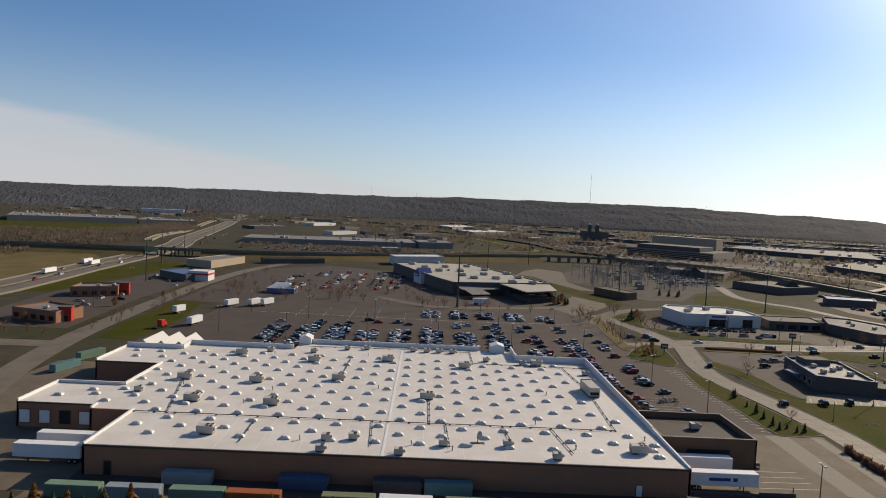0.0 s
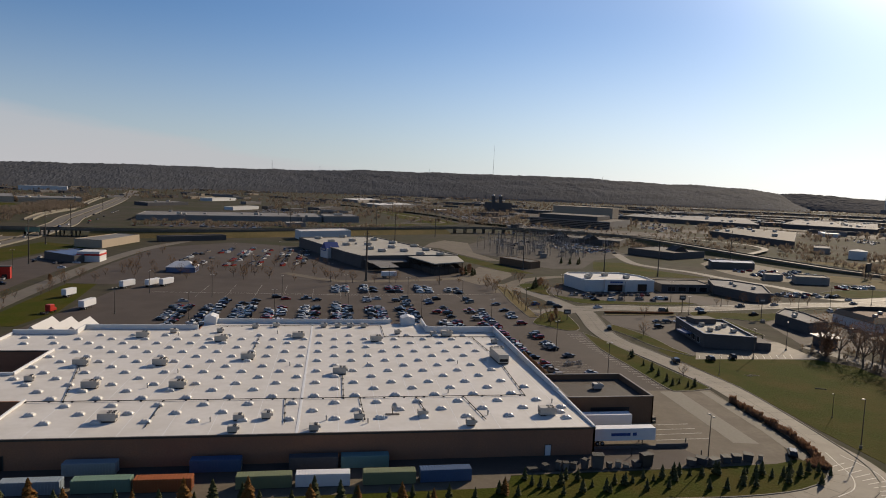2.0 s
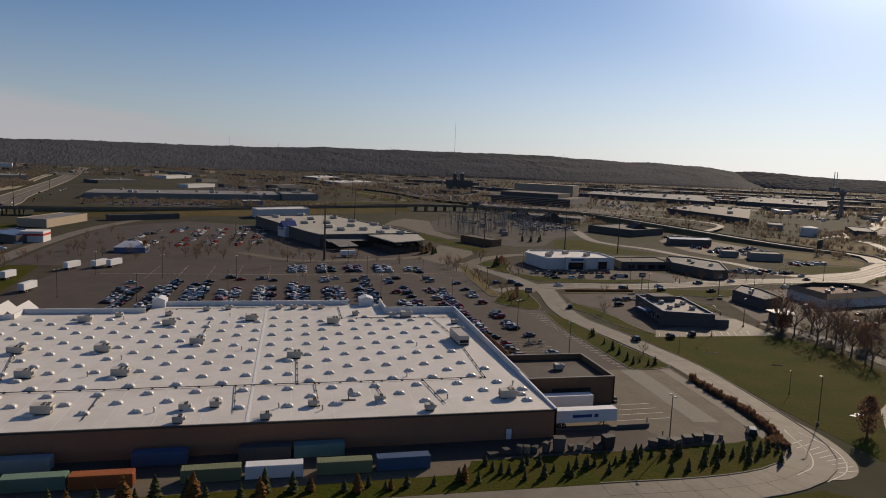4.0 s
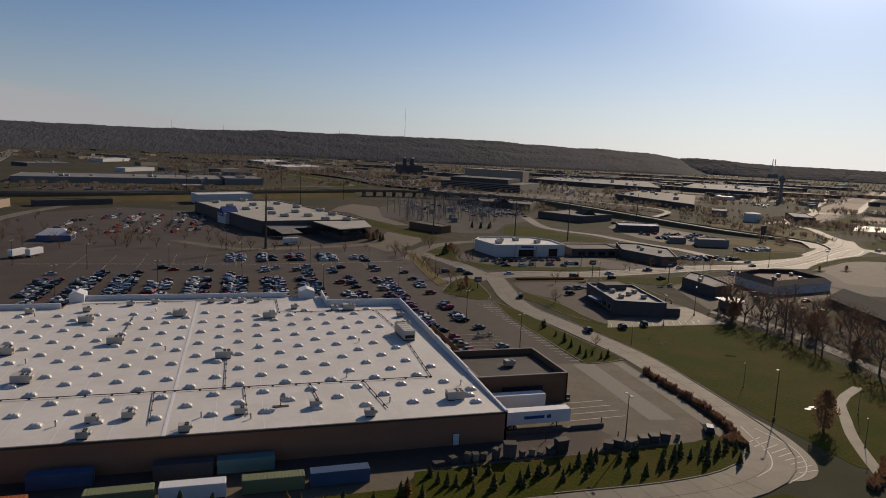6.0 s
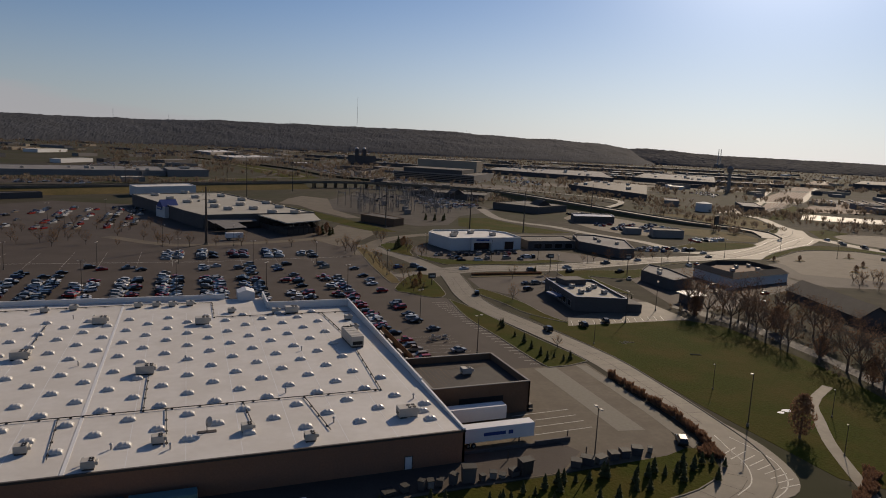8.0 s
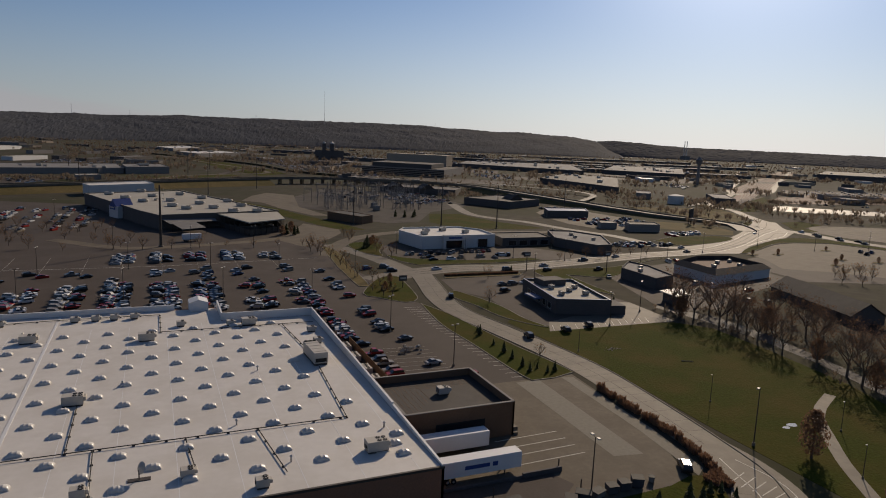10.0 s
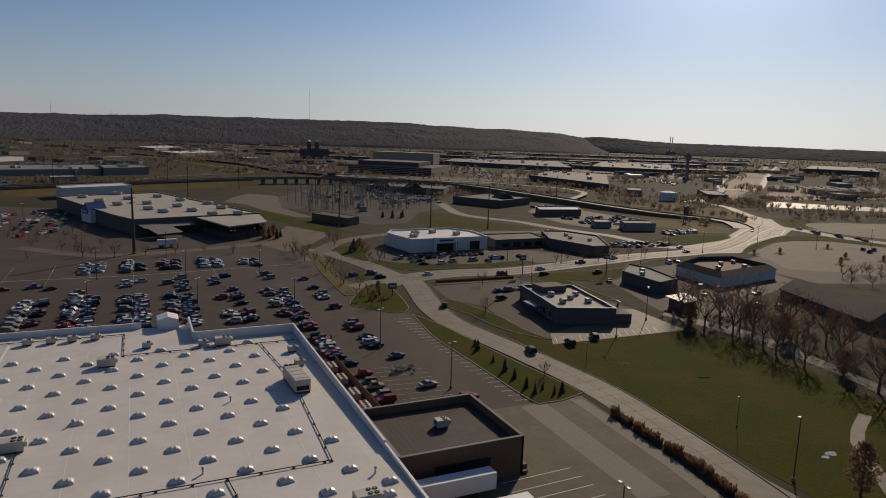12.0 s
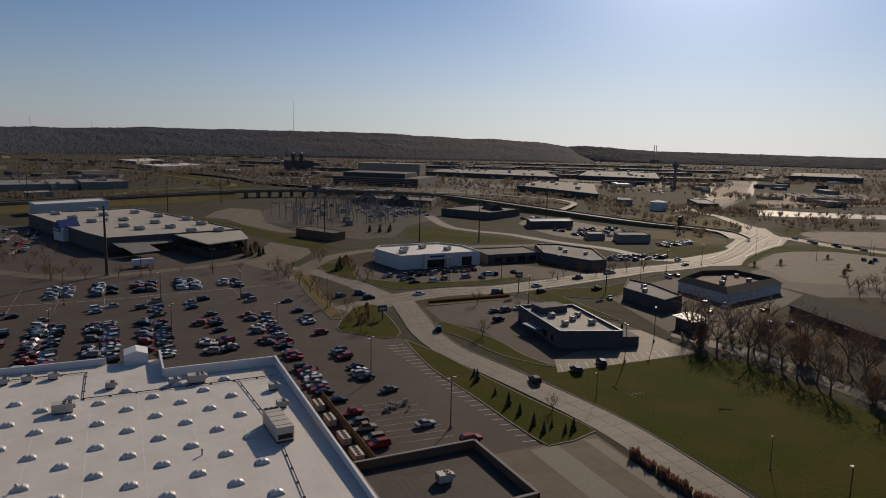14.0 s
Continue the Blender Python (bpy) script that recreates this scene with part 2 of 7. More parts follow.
def prism(bm, pts, z0, z1):
    """An upright slab over a plan outline."""
    if sum(a[0] * b[1] - b[0] * a[1] for a, b in zip(pts, pts[1:] + pts[:1])) < 0:
        pts = pts[::-1]
    lo = [bm.verts.new((x, y, z0)) for x, y in pts]
    hi = [bm.verts.new((x, y, z1)) for x, y in pts]
    bm.faces.new(hi)
    bm.faces.new(lo[::-1])
    for a in range(len(pts)):
        b = (a + 1) % len(pts)
        bm.faces.new((lo[a], lo[b], hi[b], hi[a]))
    return bm


def spline(pts, step=3.0):
    """A smooth line through the points."""
    out = []
    ext = [tuple(2 * np.array(pts[0]) - np.array(pts[1]))] + list(pts) + [tuple(2 * np.array(pts[-1]) - np.array(pts[-2]))]
    for i in range(1, len(ext) - 2):
        p0, p1, p2, p3 = (np.array(v, float) for v in ext[i - 1:i + 3])
        k = max(1, int(np.linalg.norm(p2 - p1) / step))
        for j in range(k):
            t = j / k
            out.append(tuple(0.5 * (2 * p1 + (p2 - p0) * t + (2 * p0 - 5 * p1 + 4 * p2 - p3) * t * t + (3 * p1 - p0 - 3 * p2 + p3) * t ** 3)))
    out.append(tuple(np.array(ext[-2], float)))
    return out


def strip(bm, line, width, z0, z1):
    """A slab of a given width along a line; points may carry their own height as a third number."""
    rows = []
    for i, p in enumerate(line):
        a, b = line[max(0, i - 1)], line[min(len(line) - 1, i + 1)]
        d = Vector((b[0] - a[0], b[1] - a[1])).normalized()
        n = Vector((-d.y, d.x)) * width / 2
        lift = p[2] if len(p) > 2 else 0.0
        rows.append([bm.verts.new((p[0] + s * n.x, p[1] + s * n.y, lift + z)) for s, z in ((1, z1), (-1, z1), (-1, z0), (1, z0))])
    for r, s in zip(rows, rows[1:]):
        for a in range(4):
            b = (a + 1) % 4
            bm.faces.new((r[b], r[a], s[a], s[b]))
    bm.faces.new(rows[0])
    bm.faces.new(rows[-1][::-1])
    return bm


def walls(bm, pts, z0, z1, thick):
    """Walls of one thickness inside a closed plan outline."""
    for (ax, ay), (bx, by) in zip(pts, pts[1:] + pts[:1]):
        d = Vector((bx - ax, by - ay))
        ln = d.length
        if ln < 0.01:
            continue
        ang = math.atan2(d.y, d.x)
        box(bm, 0, ln, 0, thick, z0, z1, Matrix.Translation((ax, ay, 0)) @ Matrix.Rotation(ang, 4, "Z"))
    return bm


# ---- ground ----
bm = bmesh.new()
bmesh.ops.create_grid(bm, x_segments=60, y_segments=60, size=4800)
ground = solid("ground", bm, "land", "brown and green dormant land reaching to the horizon", "ground")


def sheet(name, pts, material, label, category, z=0.03, kind="structure", smooth=0.0):
    bm = bmesh.new()
    prism(bm, [tuple(p) for p in (spline(pts + [pts[0]], smooth)[:-1] if smooth else pts)], -0.4, z)
    return solid(name, bm, material, label, category, kind)


def road(name, pts, width, material, label, z=0.05, step=4.0):
    bm = bmesh.new()
    strip(bm, spline(pts, step), width, -0.3, z)
    return solid(name, bm, material, label, "road")


def island(name, pts, label, step=2.5, grass="grass"):
    """A kerbed bed of grass: a concrete rim with the turf inside it."""
    line = spline(pts + [pts[0]], step)[:-1]
    bed = thing(name, label, "grass island", kind="structure")
    part("turf", prism(bmesh.new(), line, -0.2, 0.16), grass, bed)
    rim = bmesh.new()
    strip(rim, line + [line[0]], 0.3, -0.2, 0.2)
    part("kerb", rim, "kerb", bed, "pale concrete kerb")
    return bed


# paved ground
sheet("parking_lot", [(-176, 118), (-140, 116), (44, 116), (42, 175), (36, 200), (42, 236), (44, 262), (40, 300), (-5, 338), (-36, 348), (-62, 405), (-92, 480), (-150, 505), (-205, 440), (-190, 330), (-168, 235), (-172, 165)], "asphalt", "worn dark asphalt parking lot in front of the stores", "parking lot", 0.02)
sheet("side_lot", [(0, 40), (42, 42), (45, 95), (47, 122), (44, 130), (0, 130)], "asphalt", "dark asphalt lot beside the big store", "parking lot", 0.03)
sheet("front_drive", [(-172, 93), (2, 93), (2, 131), (-172, 131)], "asphalt", "asphalt drive along the store front", "driveway", 0.026)
sheet("service_yard", [(-185, -9), (-20, -9.5), (40, -8.3), (45, -7.5), (52, 10), (55, 34), (56, 46), (42, 46), (24, 46), (0, 46), (-125, 20), (-165, 95), (-185, 95)], "worn_concrete", "stained concrete service yard behind the store", "yard", 0.034)
sheet("loading_apron", [(-130, -8.5), (16, -8.5), (24, -2), (22, 3), (0, 3), (-130, 3)], "asphalt", "dark asphalt loading apron along the rear wall", "yard", 0.045)
sheet("storage_strip", [(-135, -16), (-28, -16), (-22, -11), (-22, -8), (-135, -8)], "worn_concrete", "pale gravelly strip under the parked boxes", "yard", 0.04)

# the concrete drive that sweeps round the store's right side
road("access_road", [(-140, -24.5), (-60, -26), (0, -27), (22, -27.5), (38, -25.5), (49, -20), (55.5, -11), (58.5, 4), (61, 25), (62.5, 48), (60, 72), (57, 92), (54, 112), (55.5, 132), (60, 152), (64, 170), (66, 182)], 9.4, "concrete", "pale jointed concrete access road", 0.06)
sheet("road_apron", [(44, -27), (52, -27.5), (58, -23), (62, -14), (63.5, -3), (62, 8), (56, -2), (52, -14)], "concrete", "widened concrete bend with white hatching", "road", 0.07, smooth=2.0)
road("cross_road", [(40, 168), (64, 180), (88, 185), (115, 182), (147, 187), (186, 195), (206, 199), (228, 200), (249, 203), (277, 212), (316, 233), (358, 260), (400, 283)], 15, "concrete", "pale concrete road past the restaurants", 0.065)
road("entrance_lane", [(44, 262), (52, 240), (58, 215), (60, 200), (62, 182)], 10, "concrete", "concrete entrance lane", 0.055)
road("north_road", [(36, 228), (45, 250), (60, 276), (80, 294), (105, 304), (150, 300), (200, 292), (226, 288)], 9, "worn_concrete", "pale side road behind the car dealer", 0.057)
road("store_drive", [(-90, 300), (-60, 270), (-36, 267), (14, 282), (40, 302), (55, 325)], 8, "worn_concrete", "pale drive along the far store front", 0.056)
sheet("store_court", [(33, 309), (50, 352), (66, 320), (63, 304), (51, 283), (31, 256), (22, 280)], "worn_concrete", "pale concrete court at the store corner", "yard", 0.05)
road("sales_road", [(215, 480), (196, 405), (200, 373), (216, 345), (223, 312), (230, 290), (239, 267), (240, 243), (239, 222)], 9, "concrete", "pale road past the car lots", 0.052)
road("slip_road", [(236, 244), (240, 222), (258, 217), (292, 228), (327, 246), (368, 273)], 9, "concrete", "pale slip road into the junction", 0.061)
road("east_road", [(400, 283), (406, 262), (402, 239), (400, 217), (405, 196), (412, 150), (424, 80), (450, -20)], 13, "concrete", "wide road leading away past the lot", 0.058)
sheet("intersection", [(315, 244), (359, 272), (398, 309), (440, 334), (447, 318), (419, 288), (399, 261), (367, 241), (345, 229), (333, 228), (301, 213), (271, 192), (249, 196)], "concrete", "broad sunlit concrete intersection", "road", 0.07)
road("far_avenue", [(434, 310), (448, 338), (468, 370), (495, 410), (506, 443), (527, 471), (603, 530), (717, 623), (781, 690), (1023, 900), (1097, 968), (1600, 1440)], 9, "concrete", "pale avenue running to the river flats", 0.056)
road("bridge_street", [(690, 605), (747, 619), (801, 633), (996, 788), (1217, 964), (1924, 1525)], 10, "concrete", "pale road beside the rail tracks", 0.054)
road("tank_lane", [(485, 460), (536, 490), (600, 545), (681, 615)], 8, "concrete", "pale lane beside the storage tank", 0.053)
sheet("side_parking", [(275, 191), (295, 200), (327, 216), (347, 219), (373, 211), (385, 183), (400, 120), (300, 100), (274, 134), (254, 149), (270, 174)], "worn_concrete", "pale empty concrete parking lot", "parking lot", 0.05)
sheet("upper_lot", [(451, 290), (471, 292), (527, 269), (560, 240), (480, 190), (430, 200), (415, 235), (421, 264)], "worn_concrete", "pale half-empty parking lot", "parking lot", 0.048)
sheet("restaurant_lot", [(69, 163), (108, 166), (118, 150), (124, 108), (122, 82), (73, 86), (70, 100), (74, 128), (66, 142)], "asphalt", "asphalt lot round the restaurant", "parking lot", 0.046)
sheet("restaurant_apron", [(72, 82), (122, 81), (124, 108), (112, 112), (108, 94), (90, 96), (78, 92)], "concrete", "pale concrete apron with parking stalls", "parking lot", 0.052)
sheet("dealer_lot", [(72, 200), (90, 196), (150, 196), (196, 196), (200, 212), (176, 202), (150, 238), (136, 242), (92, 240), (84, 262), (70, 250), (66, 225)], "asphalt", "asphalt lot in front of the white dealer hall", "parking lot", 0.042)
sheet("shops_lot", [(128, 92), (150, 90), (185, 108), (232, 124), (240, 160), (205, 176), (150, 160), (140, 130)], "asphalt", "asphalt lot round the shops", "parking lot", 0.04)
sheet("car_sales_lot", [(310, 459), (316, 418), (322, 352), (316, 328), (289, 280), (252, 300), (245, 330), (250, 371), (262, 405)], "worn_concrete", "pale lot crowded with parked cars", "parking lot", 0.04)
sheet("substation_yard", [(66, 450), (81, 547), (131, 640), (231, 600), (225, 463), (166, 412), (133, 353), (107, 346), (97, 363), (95, 412)], "gravel", "dark gravel yard of the substation", "yard", 0.04)
sheet("gravel_lot", [(29, 509), (43, 555), (63, 591), (84, 563), (68, 457), (78, 394), (66, 396), (50, 450), (44, 492)], "worn_concrete", "pale gravel lot beside the substation", "yard", 0.045)
sheet("left_lot", [(-262, 150), (-212, 150), (-222, 250), (-222, 380), (-262, 400), (-275, 250)], "asphalt", "asphalt lot round the brick restaurants", "parking lot", 0.045)
road("west_road", [(-176, 30), (-190, 75), (-200, 130), (-205, 190), (-209, 260), (-212, 330), (-208, 430), (-190, 520)], 10, "concrete", "pale road along the lot", 0.06)
road("west_spur", [(-202, 120), (-235, 118), (-290, 112)], 11, "concrete", "pale side street", 0.062)

# grass
sheet("verge", [(-190, -20.3), (-60, -21.6), (0, -22.6), (24, -22.8), (38, -20.8), (46, -16), (50.5, -8), (46, -6.5), (40, -8.2), (18, -9.3), (-22, -9.8), (-24, -15), (-100, -16.2), (-190, -16)], "grass", "grass verge planted with young evergreens", "grass", 0.09)
sheet("back_field", [(-220, -29), (-60, -31), (0, -32), (24, -32.5), (42, -31), (80, -60), (0, -140), (-220, -140)], "grass", "grass beyond the access road", "grass", 0.03)
sheet("meadow", [(66, -12), (66, 10), (68, 47), (66, 72), (64, 95), (68, 100), (76, 86), (120, 80), (128, 70), (126, 45), (122, 18), (112, -10), (98, -36), (74, -34), (66, -25)], "grass", "mown green meadow beside the drive", "grass", 0.05)
island("kerb_island", [(45.5, 126), (49, 112), (51, 95), (54, 70), (57, 47), (50, 45), (43.5, 45), (42.5, 76), (42, 99)], "long kerbed grass island with young pines", 4)
island("kerb_island", [(50, 146), (47, 133), (41, 129), (33, 139), (30, 146), (44, 171), (53, 173), (52, 160)], "rounded kerbed grass island", 3)
island("kerb_island", [(64, 118), (66, 100), (74, 86), (72, 98), (72, 118), (66, 142), (61, 134)], "narrow grass strip beside the drive", 4)
island("kerb_island", [(72, 196), (112, 194), (140, 198), (136, 204), (112, 202), (90, 206), (74, 214), (66, 225), (66, 210)], "grass bed along the dealer lot", 4)
island("kerb_island", [(54, 240), (62, 222), (66, 238), (74, 258), (66, 268), (56, 262)], "grass bed at the lane", 4)
island("kerb_island", [(34, 200), (32, 158), (36, 157), (40, 200), (44, 236), (40, 255)], "narrow planted island with bare trees", 5, "dry_grass")
island("kerb_island", [(72, 165), (108, 164), (112, 168), (74, 170.5)], "planted strip with a clipped hedge", 3, "dry_grass")
island("kerb_island", [(130, 160), (150, 152), (190, 180), (215, 188), (200, 186), (165, 172), (135, 174), (120, 172), (118, 150), (126, 120), (128, 140)], "grass strip between the lots", 4)
island("kerb_island", [(252, 244), (278, 256), (309, 257), (321, 253), (319, 243), (297, 232), (267, 225), (254, 228)], "grass island inside the slip road", 4)
sheet("dark_verge", [(330, 338), (350, 325), (362, 303), (354, 276), (335, 258), (313, 265), (313, 286), (300, 300)], "dry_grass", "brown verge between the roads", "grass", 0.04)
sheet("river_bank", [(452, 317), (480, 322), (478, 298), (438, 283), (428, 262), (414, 272)], "grass", "green corner beside the junction", "grass", 0.055)
sheet("track_green", [(494, 400), (509, 396), (667, 518), (745, 598), (707, 574)], "grass", "green wedge beside the rail tracks", "grass", 0.03)
sheet("green_field", [(-640, 690), (-950, 1000), (-900, 1250), (-640, 1190), (-600, 1155), (-620, 950)], "grass", "bright green field", "grass", 0.03)
sheet("tan_field", [(-330, 250), (-345, 460), (-410, 560), (-620, 560), (-620, 250)], "dry_grass", "tan dry-grass field", "grass", 0.03)
sheet("levee", [(32, 1411), (85, 1287), (137, 1031), (144, 926), (97, 866), (60, 1049)], "grass", "green strip along the levee", "grass", 0.03)
sheet("levee_green", [(-60, 780), (0, 800), (70, 860), (60, 900), (10, 860), (-50, 815)], "grass", "green strip under the viaduct", "grass", 0.03)
sheet("red_field", [(856, 603), (1007, 558), (1100, 500), (900, 430), (834, 453), (624, 479), (733, 560)], "roof_red", "bare reddish-brown field", "field", 0.03)
sheet("west_verge", [(-199, 243), (-197, 190), (-195, 160), (-191, 135), (-178, 134), (-174, 165), (-178, 200), (-184, 243)], "grass", "green verge along the road", "grass", 0.06)
sheet("lot_edge", [(-183, 243), (-200, 244), (-204, 330), (-202, 440), (-188, 440), (-178, 300), (-172, 245)], "asphalt", "dark asphalt edge of the parking lot", "parking lot", 0.018)
sheet("creek", [(128, 100), (133, 100), (141, 80), (140, 58), (135, 34), (124, -10), (108, -40), (103, -38), (118, -8), (129.5, 32), (133, 57), (132, 76)], "creek_water", "shallow grey creek between brushy banks", "water", 0.06)
sheet("pond", [(604, 455), (611, 453), (634, 421), (695, 370), (760, 330), (700, 310), (648, 341), (577, 380), (543, 405)], "water", "long narrow pond", "water", 0.05)
sheet("river", [(1700, 900), (2600, 1450), (4300, 2600), (4700, 2600), (4700, 1900), (2600, 900)], "water", "wide pale river", "water", 0.05)
sheet("river_reach", [(2650, 3350), (2900, 3500), (3100, 3450), (2820, 3250)], "water", "far reach of the river", "water", 0.05)


island("kerb_island", [(271, 192), (291, 206), (322, 222), (360, 238), (384, 234), (394, 210), (397, 150), (389, 150), (386, 185), (374, 213), (347, 221), (326, 217), (295, 201), (276, 192)], "dark grass verge round the empty lot", 5)
sheet("shop_lot_b", [(236, 120), (300, 96), (335, 140), (300, 186), (262, 178), (240, 160)], "asphalt", "asphalt lot beside the shops", "parking lot", 0.045)
sheet("junction_green", [(400, 400), (385, 350), (410, 325), (440, 345), (470, 385), (490, 425), (440, 440), (390, 450)], "dry_grass", "brown grass bank above the junction", "grass", 0.03)

sheet("lawn", [(92, 284), (118, 310), (150, 296), (232, 262), (210, 268), (140, 278), (110, 279)], "grass", "green lawn behind the dealer hall", "grass", 0.03)
sheet("lawn", [(49, 443), (58, 406), (73, 356), (83, 315), (64, 322), (53, 362), (44, 393), (20, 440), (-10, 510), (25, 505)], "grass", "green lawn beside the far store", "grass", 0.03)
sheet("lawn", [(150, 318), (190, 306), (212, 310), (192, 350), (186, 400), (160, 400), (140, 350)], "grass", "green lawn beside the road", "grass", 0.03)
sheet("west_lawn", [(-300, 255), (-278, 250), (-268, 400), (-250, 440), (-300, 470), (-312, 350)], "grass", "green strip between lot and highway", "grass", 0.03)

# ---- buildings ----
def gaps(pts, inset):
    """An outline moved inwards (corner by corner)."""
    if sum(a[0] * b[1] - b[0] * a[1] for a, b in zip(pts, pts[1:] + pts[:1])) < 0:
        pts = pts[::-1]
    out = []
    for i, p in enumerate(pts):
        a, b = Vector(pts[i - 1]), Vector(pts[(i + 1) % len(pts)])
        d0, d1 = (Vector(p) - a).normalized(), (b - Vector(p)).normalized()
        n0, n1 = Vector((-d0.y, d0.x)), Vector((-d1.y, d1.x))
        k = 1 + n0.dot(n1)
        out.append(tuple(Vector(p) + (n0 + n1) / max(k, 0.3) * inset))
    return out


def ccw(pts):
    return pts if sum(a[0] * b[1] - b[0] * a[1] for a, b in zip(pts, pts[1:] + pts[:1])) > 0 else pts[::-1]


def flat_building(name, label, category, pts, h, wall, roof, rim=0.6, coping=None, group=""):
    """Walls, a roof deck set below the rim, and a coping on the rim, over any plan outline."""
    pts = ccw(pts)
    b = thing(name, label, category, group=group)
    part("wall", walls(bmesh.new(), pts, -0.3, h + rim, 0.4), wall, b)
    part("roof", prism(bmesh.new(), gaps(pts, 0.39), h - 0.4, h), roof, b)
    if coping:
        cp = bmesh.new()
        line = gaps(pts, 0.2)
        for p, q in zip(line, line[1:] + line[:1]):
            strip(cp, [p, q], 0.56, h + rim, h + rim + 0.12)
        part("coping", cp, coping, b)
    return b


def opening(parent, name, p, q, z0, z1, material, depth=0.12, label="", frame=None):
    """A door or window on a wall face from p to q (outer face to the right of p->q), slightly proud, with a frame."""
    d = Vector((q[0] - p[0], q[1] - p[1]))
    m = Matrix.Translation((p[0], p[1], 0)) @ Matrix.Rotation(math.atan2(d.y, d.x), 4, "Z")
    o = part(name, box(bmesh.new(), 0, d.length, -depth * 0.5, 0.2, z0, z1, m), material, parent, label)
    if frame:
        f = bmesh.new()
        for x0, x1, y0, y1 in ((-0.12, 0, z0 - 0.1, z1 + 0.12), (d.length, d.length + 0.12, z0 - 0.1, z1 + 0.12), (0, d.length, z1, z1 + 0.12), (0, d.length, z0 - 0.1, z0)):
            box(f, x0, x1, -depth, 0.2, y0, y1, m)
        part("frame", f, frame, o)
    return o


# the big store
ROOF_Z = 6.3
OUT = [(0, 0), (0, 98), (-25, 98), (-25, 113), (-105, 113), (-105, 102), (-142, 102), (-142, 94), (-161, 94), (-161, 71.5), (-140.5, 71.5), (-140.5, 46), (-158.5, 46), (-158.5, 27), (-139, 27), (-139, 24), (-128.6, 24), (-128.6, 0)]
OUT = ccw(OUT)
store = thing("store_building", "huge flat white-roofed store with brown brick walls", "store")
for p, q in zip(OUT, OUT[1:] + OUT[:1]):
    d = Vector((q[0] - p[0], q[1] - p[1]))
    part("wall", box(bmesh.new(), 0, d.length, 0, 0.45, -0.3, 6.32, Matrix.Translation((*p, 0)) @ Matrix.Rotation(math.atan2(d.y, d.x), 4, "Z")), "brick", store, "brown brick wall")
store_roof = part("roof", prism(bmesh.new(), gaps(OUT, 0.44), 5.7, ROOF_Z), "roof_white", store, "white membrane roof")
# rim pieces: a low metal edge behind, white parapets on the other sides
for p, q, za, zb in [((0, 0), (0, 25), 6.75, 7.3), ((0, 25), (0, 98), 7.6, 8.6), ((0, 98), (-25, 98), 8.5, 8.5), ((-25, 98), (-25, 113), 8.5, 8.5), ((-37, 113), (-101, 113), 7.9, 7.9), ((-105, 102), (-142, 102), 7.9, 7.9), ((-142, 102), (-142, 94), 7.9, 7.9), ((-142, 94), (-161, 94), 7.8, 7.8), ((-161, 94), (-161, 71.5), 7.1, 7.1), ((-140.5, 71.5), (-140.5, 46), 7.1, 7.1), ((-140.5, 46), (-158.5, 46), 7.1, 7.1), ((-158.5, 46), (-158.5, 27), 7.1, 7.1), ((-139, 27), (-139, 24), 7.0, 6.8), ((-128.6, 24), (-128.6, 0), 7.0, 6.8)]:
    bmp = bmesh.new()
    d = Vector((q[0] - p[0], q[1] - p[1]))
    n = Vector((-d.y, d.x)).normalized() * 0.42
    v = []
    for (x, y), z in ((p, za), (q, zb)):
        for s in (0.05, -1):
            v.append((bmp.verts.new((x - s * n.x, y - s * n.y, 6.3)), bmp.verts.new((x - s * n.x, y - s * n.y, z))))
    for a, b, c, e in ((0, 2, 2, 0), (1, 3, 3, 1)):
        bmp.faces.new((v[a][0], v[b][0], v[b][1], v[a][1]))
    bmp.faces.new((v[0][1], v[2][1], v[3][1], v[1][1]))
    bmp.faces.new((v[0][0], v[1][0], v[1][1], v[0][1]))
    bmp.faces.new((v[2][0], v[3][0], v[3][1], v[2][1]))
    bmesh.ops.recalc_face_normals(bmp, faces=bmp.faces[:])
    part("parapet", bmp, "parapet", store, "white membrane parapet")
for row in ((-128.6, 0.05, -0.12, 0.3, 6.0, 6.42), (-158.5, -139, 26.9, 27.2, 6.0, 6.42), (-161, -140.5, 71.4, 71.7, 6.0, 6.42)):
    part("edge_flashing", boxes(row), "dark_steel", store, "dark metal roof edge")
# raised entrance gables on the front, with white sloping backs
for gx, w in ((-30.5, 5.4), (-102.5, 4.4)):
    g = bmesh.new()
    pts = [(-w / 2, 112.4, 6.3), (w / 2, 112.4, 6.3), (w / 2, 112.4, 8.8), (0, 112.4, 9.7), (-w / 2, 112.4, 8.8)]
    fr = [g.verts.new((gx + x, y + 3.2, z)) for x, y, z in pts]
    bk = [g.verts.new((gx + x * 0.98, y - 2.4, z)) for x, y, z in pts]
    g.faces.new(fr)
    g.faces.new(bk[::-1])
    for a in range(5):
        b = (a + 1) % 5
        g.faces.new((fr[a], bk[a], bk[b], fr[b]))
    bmesh.ops.recalc_face_normals(g, faces=g.faces[:])
    part("entrance_gable", g, "parapet", store, "white raised entrance gable")
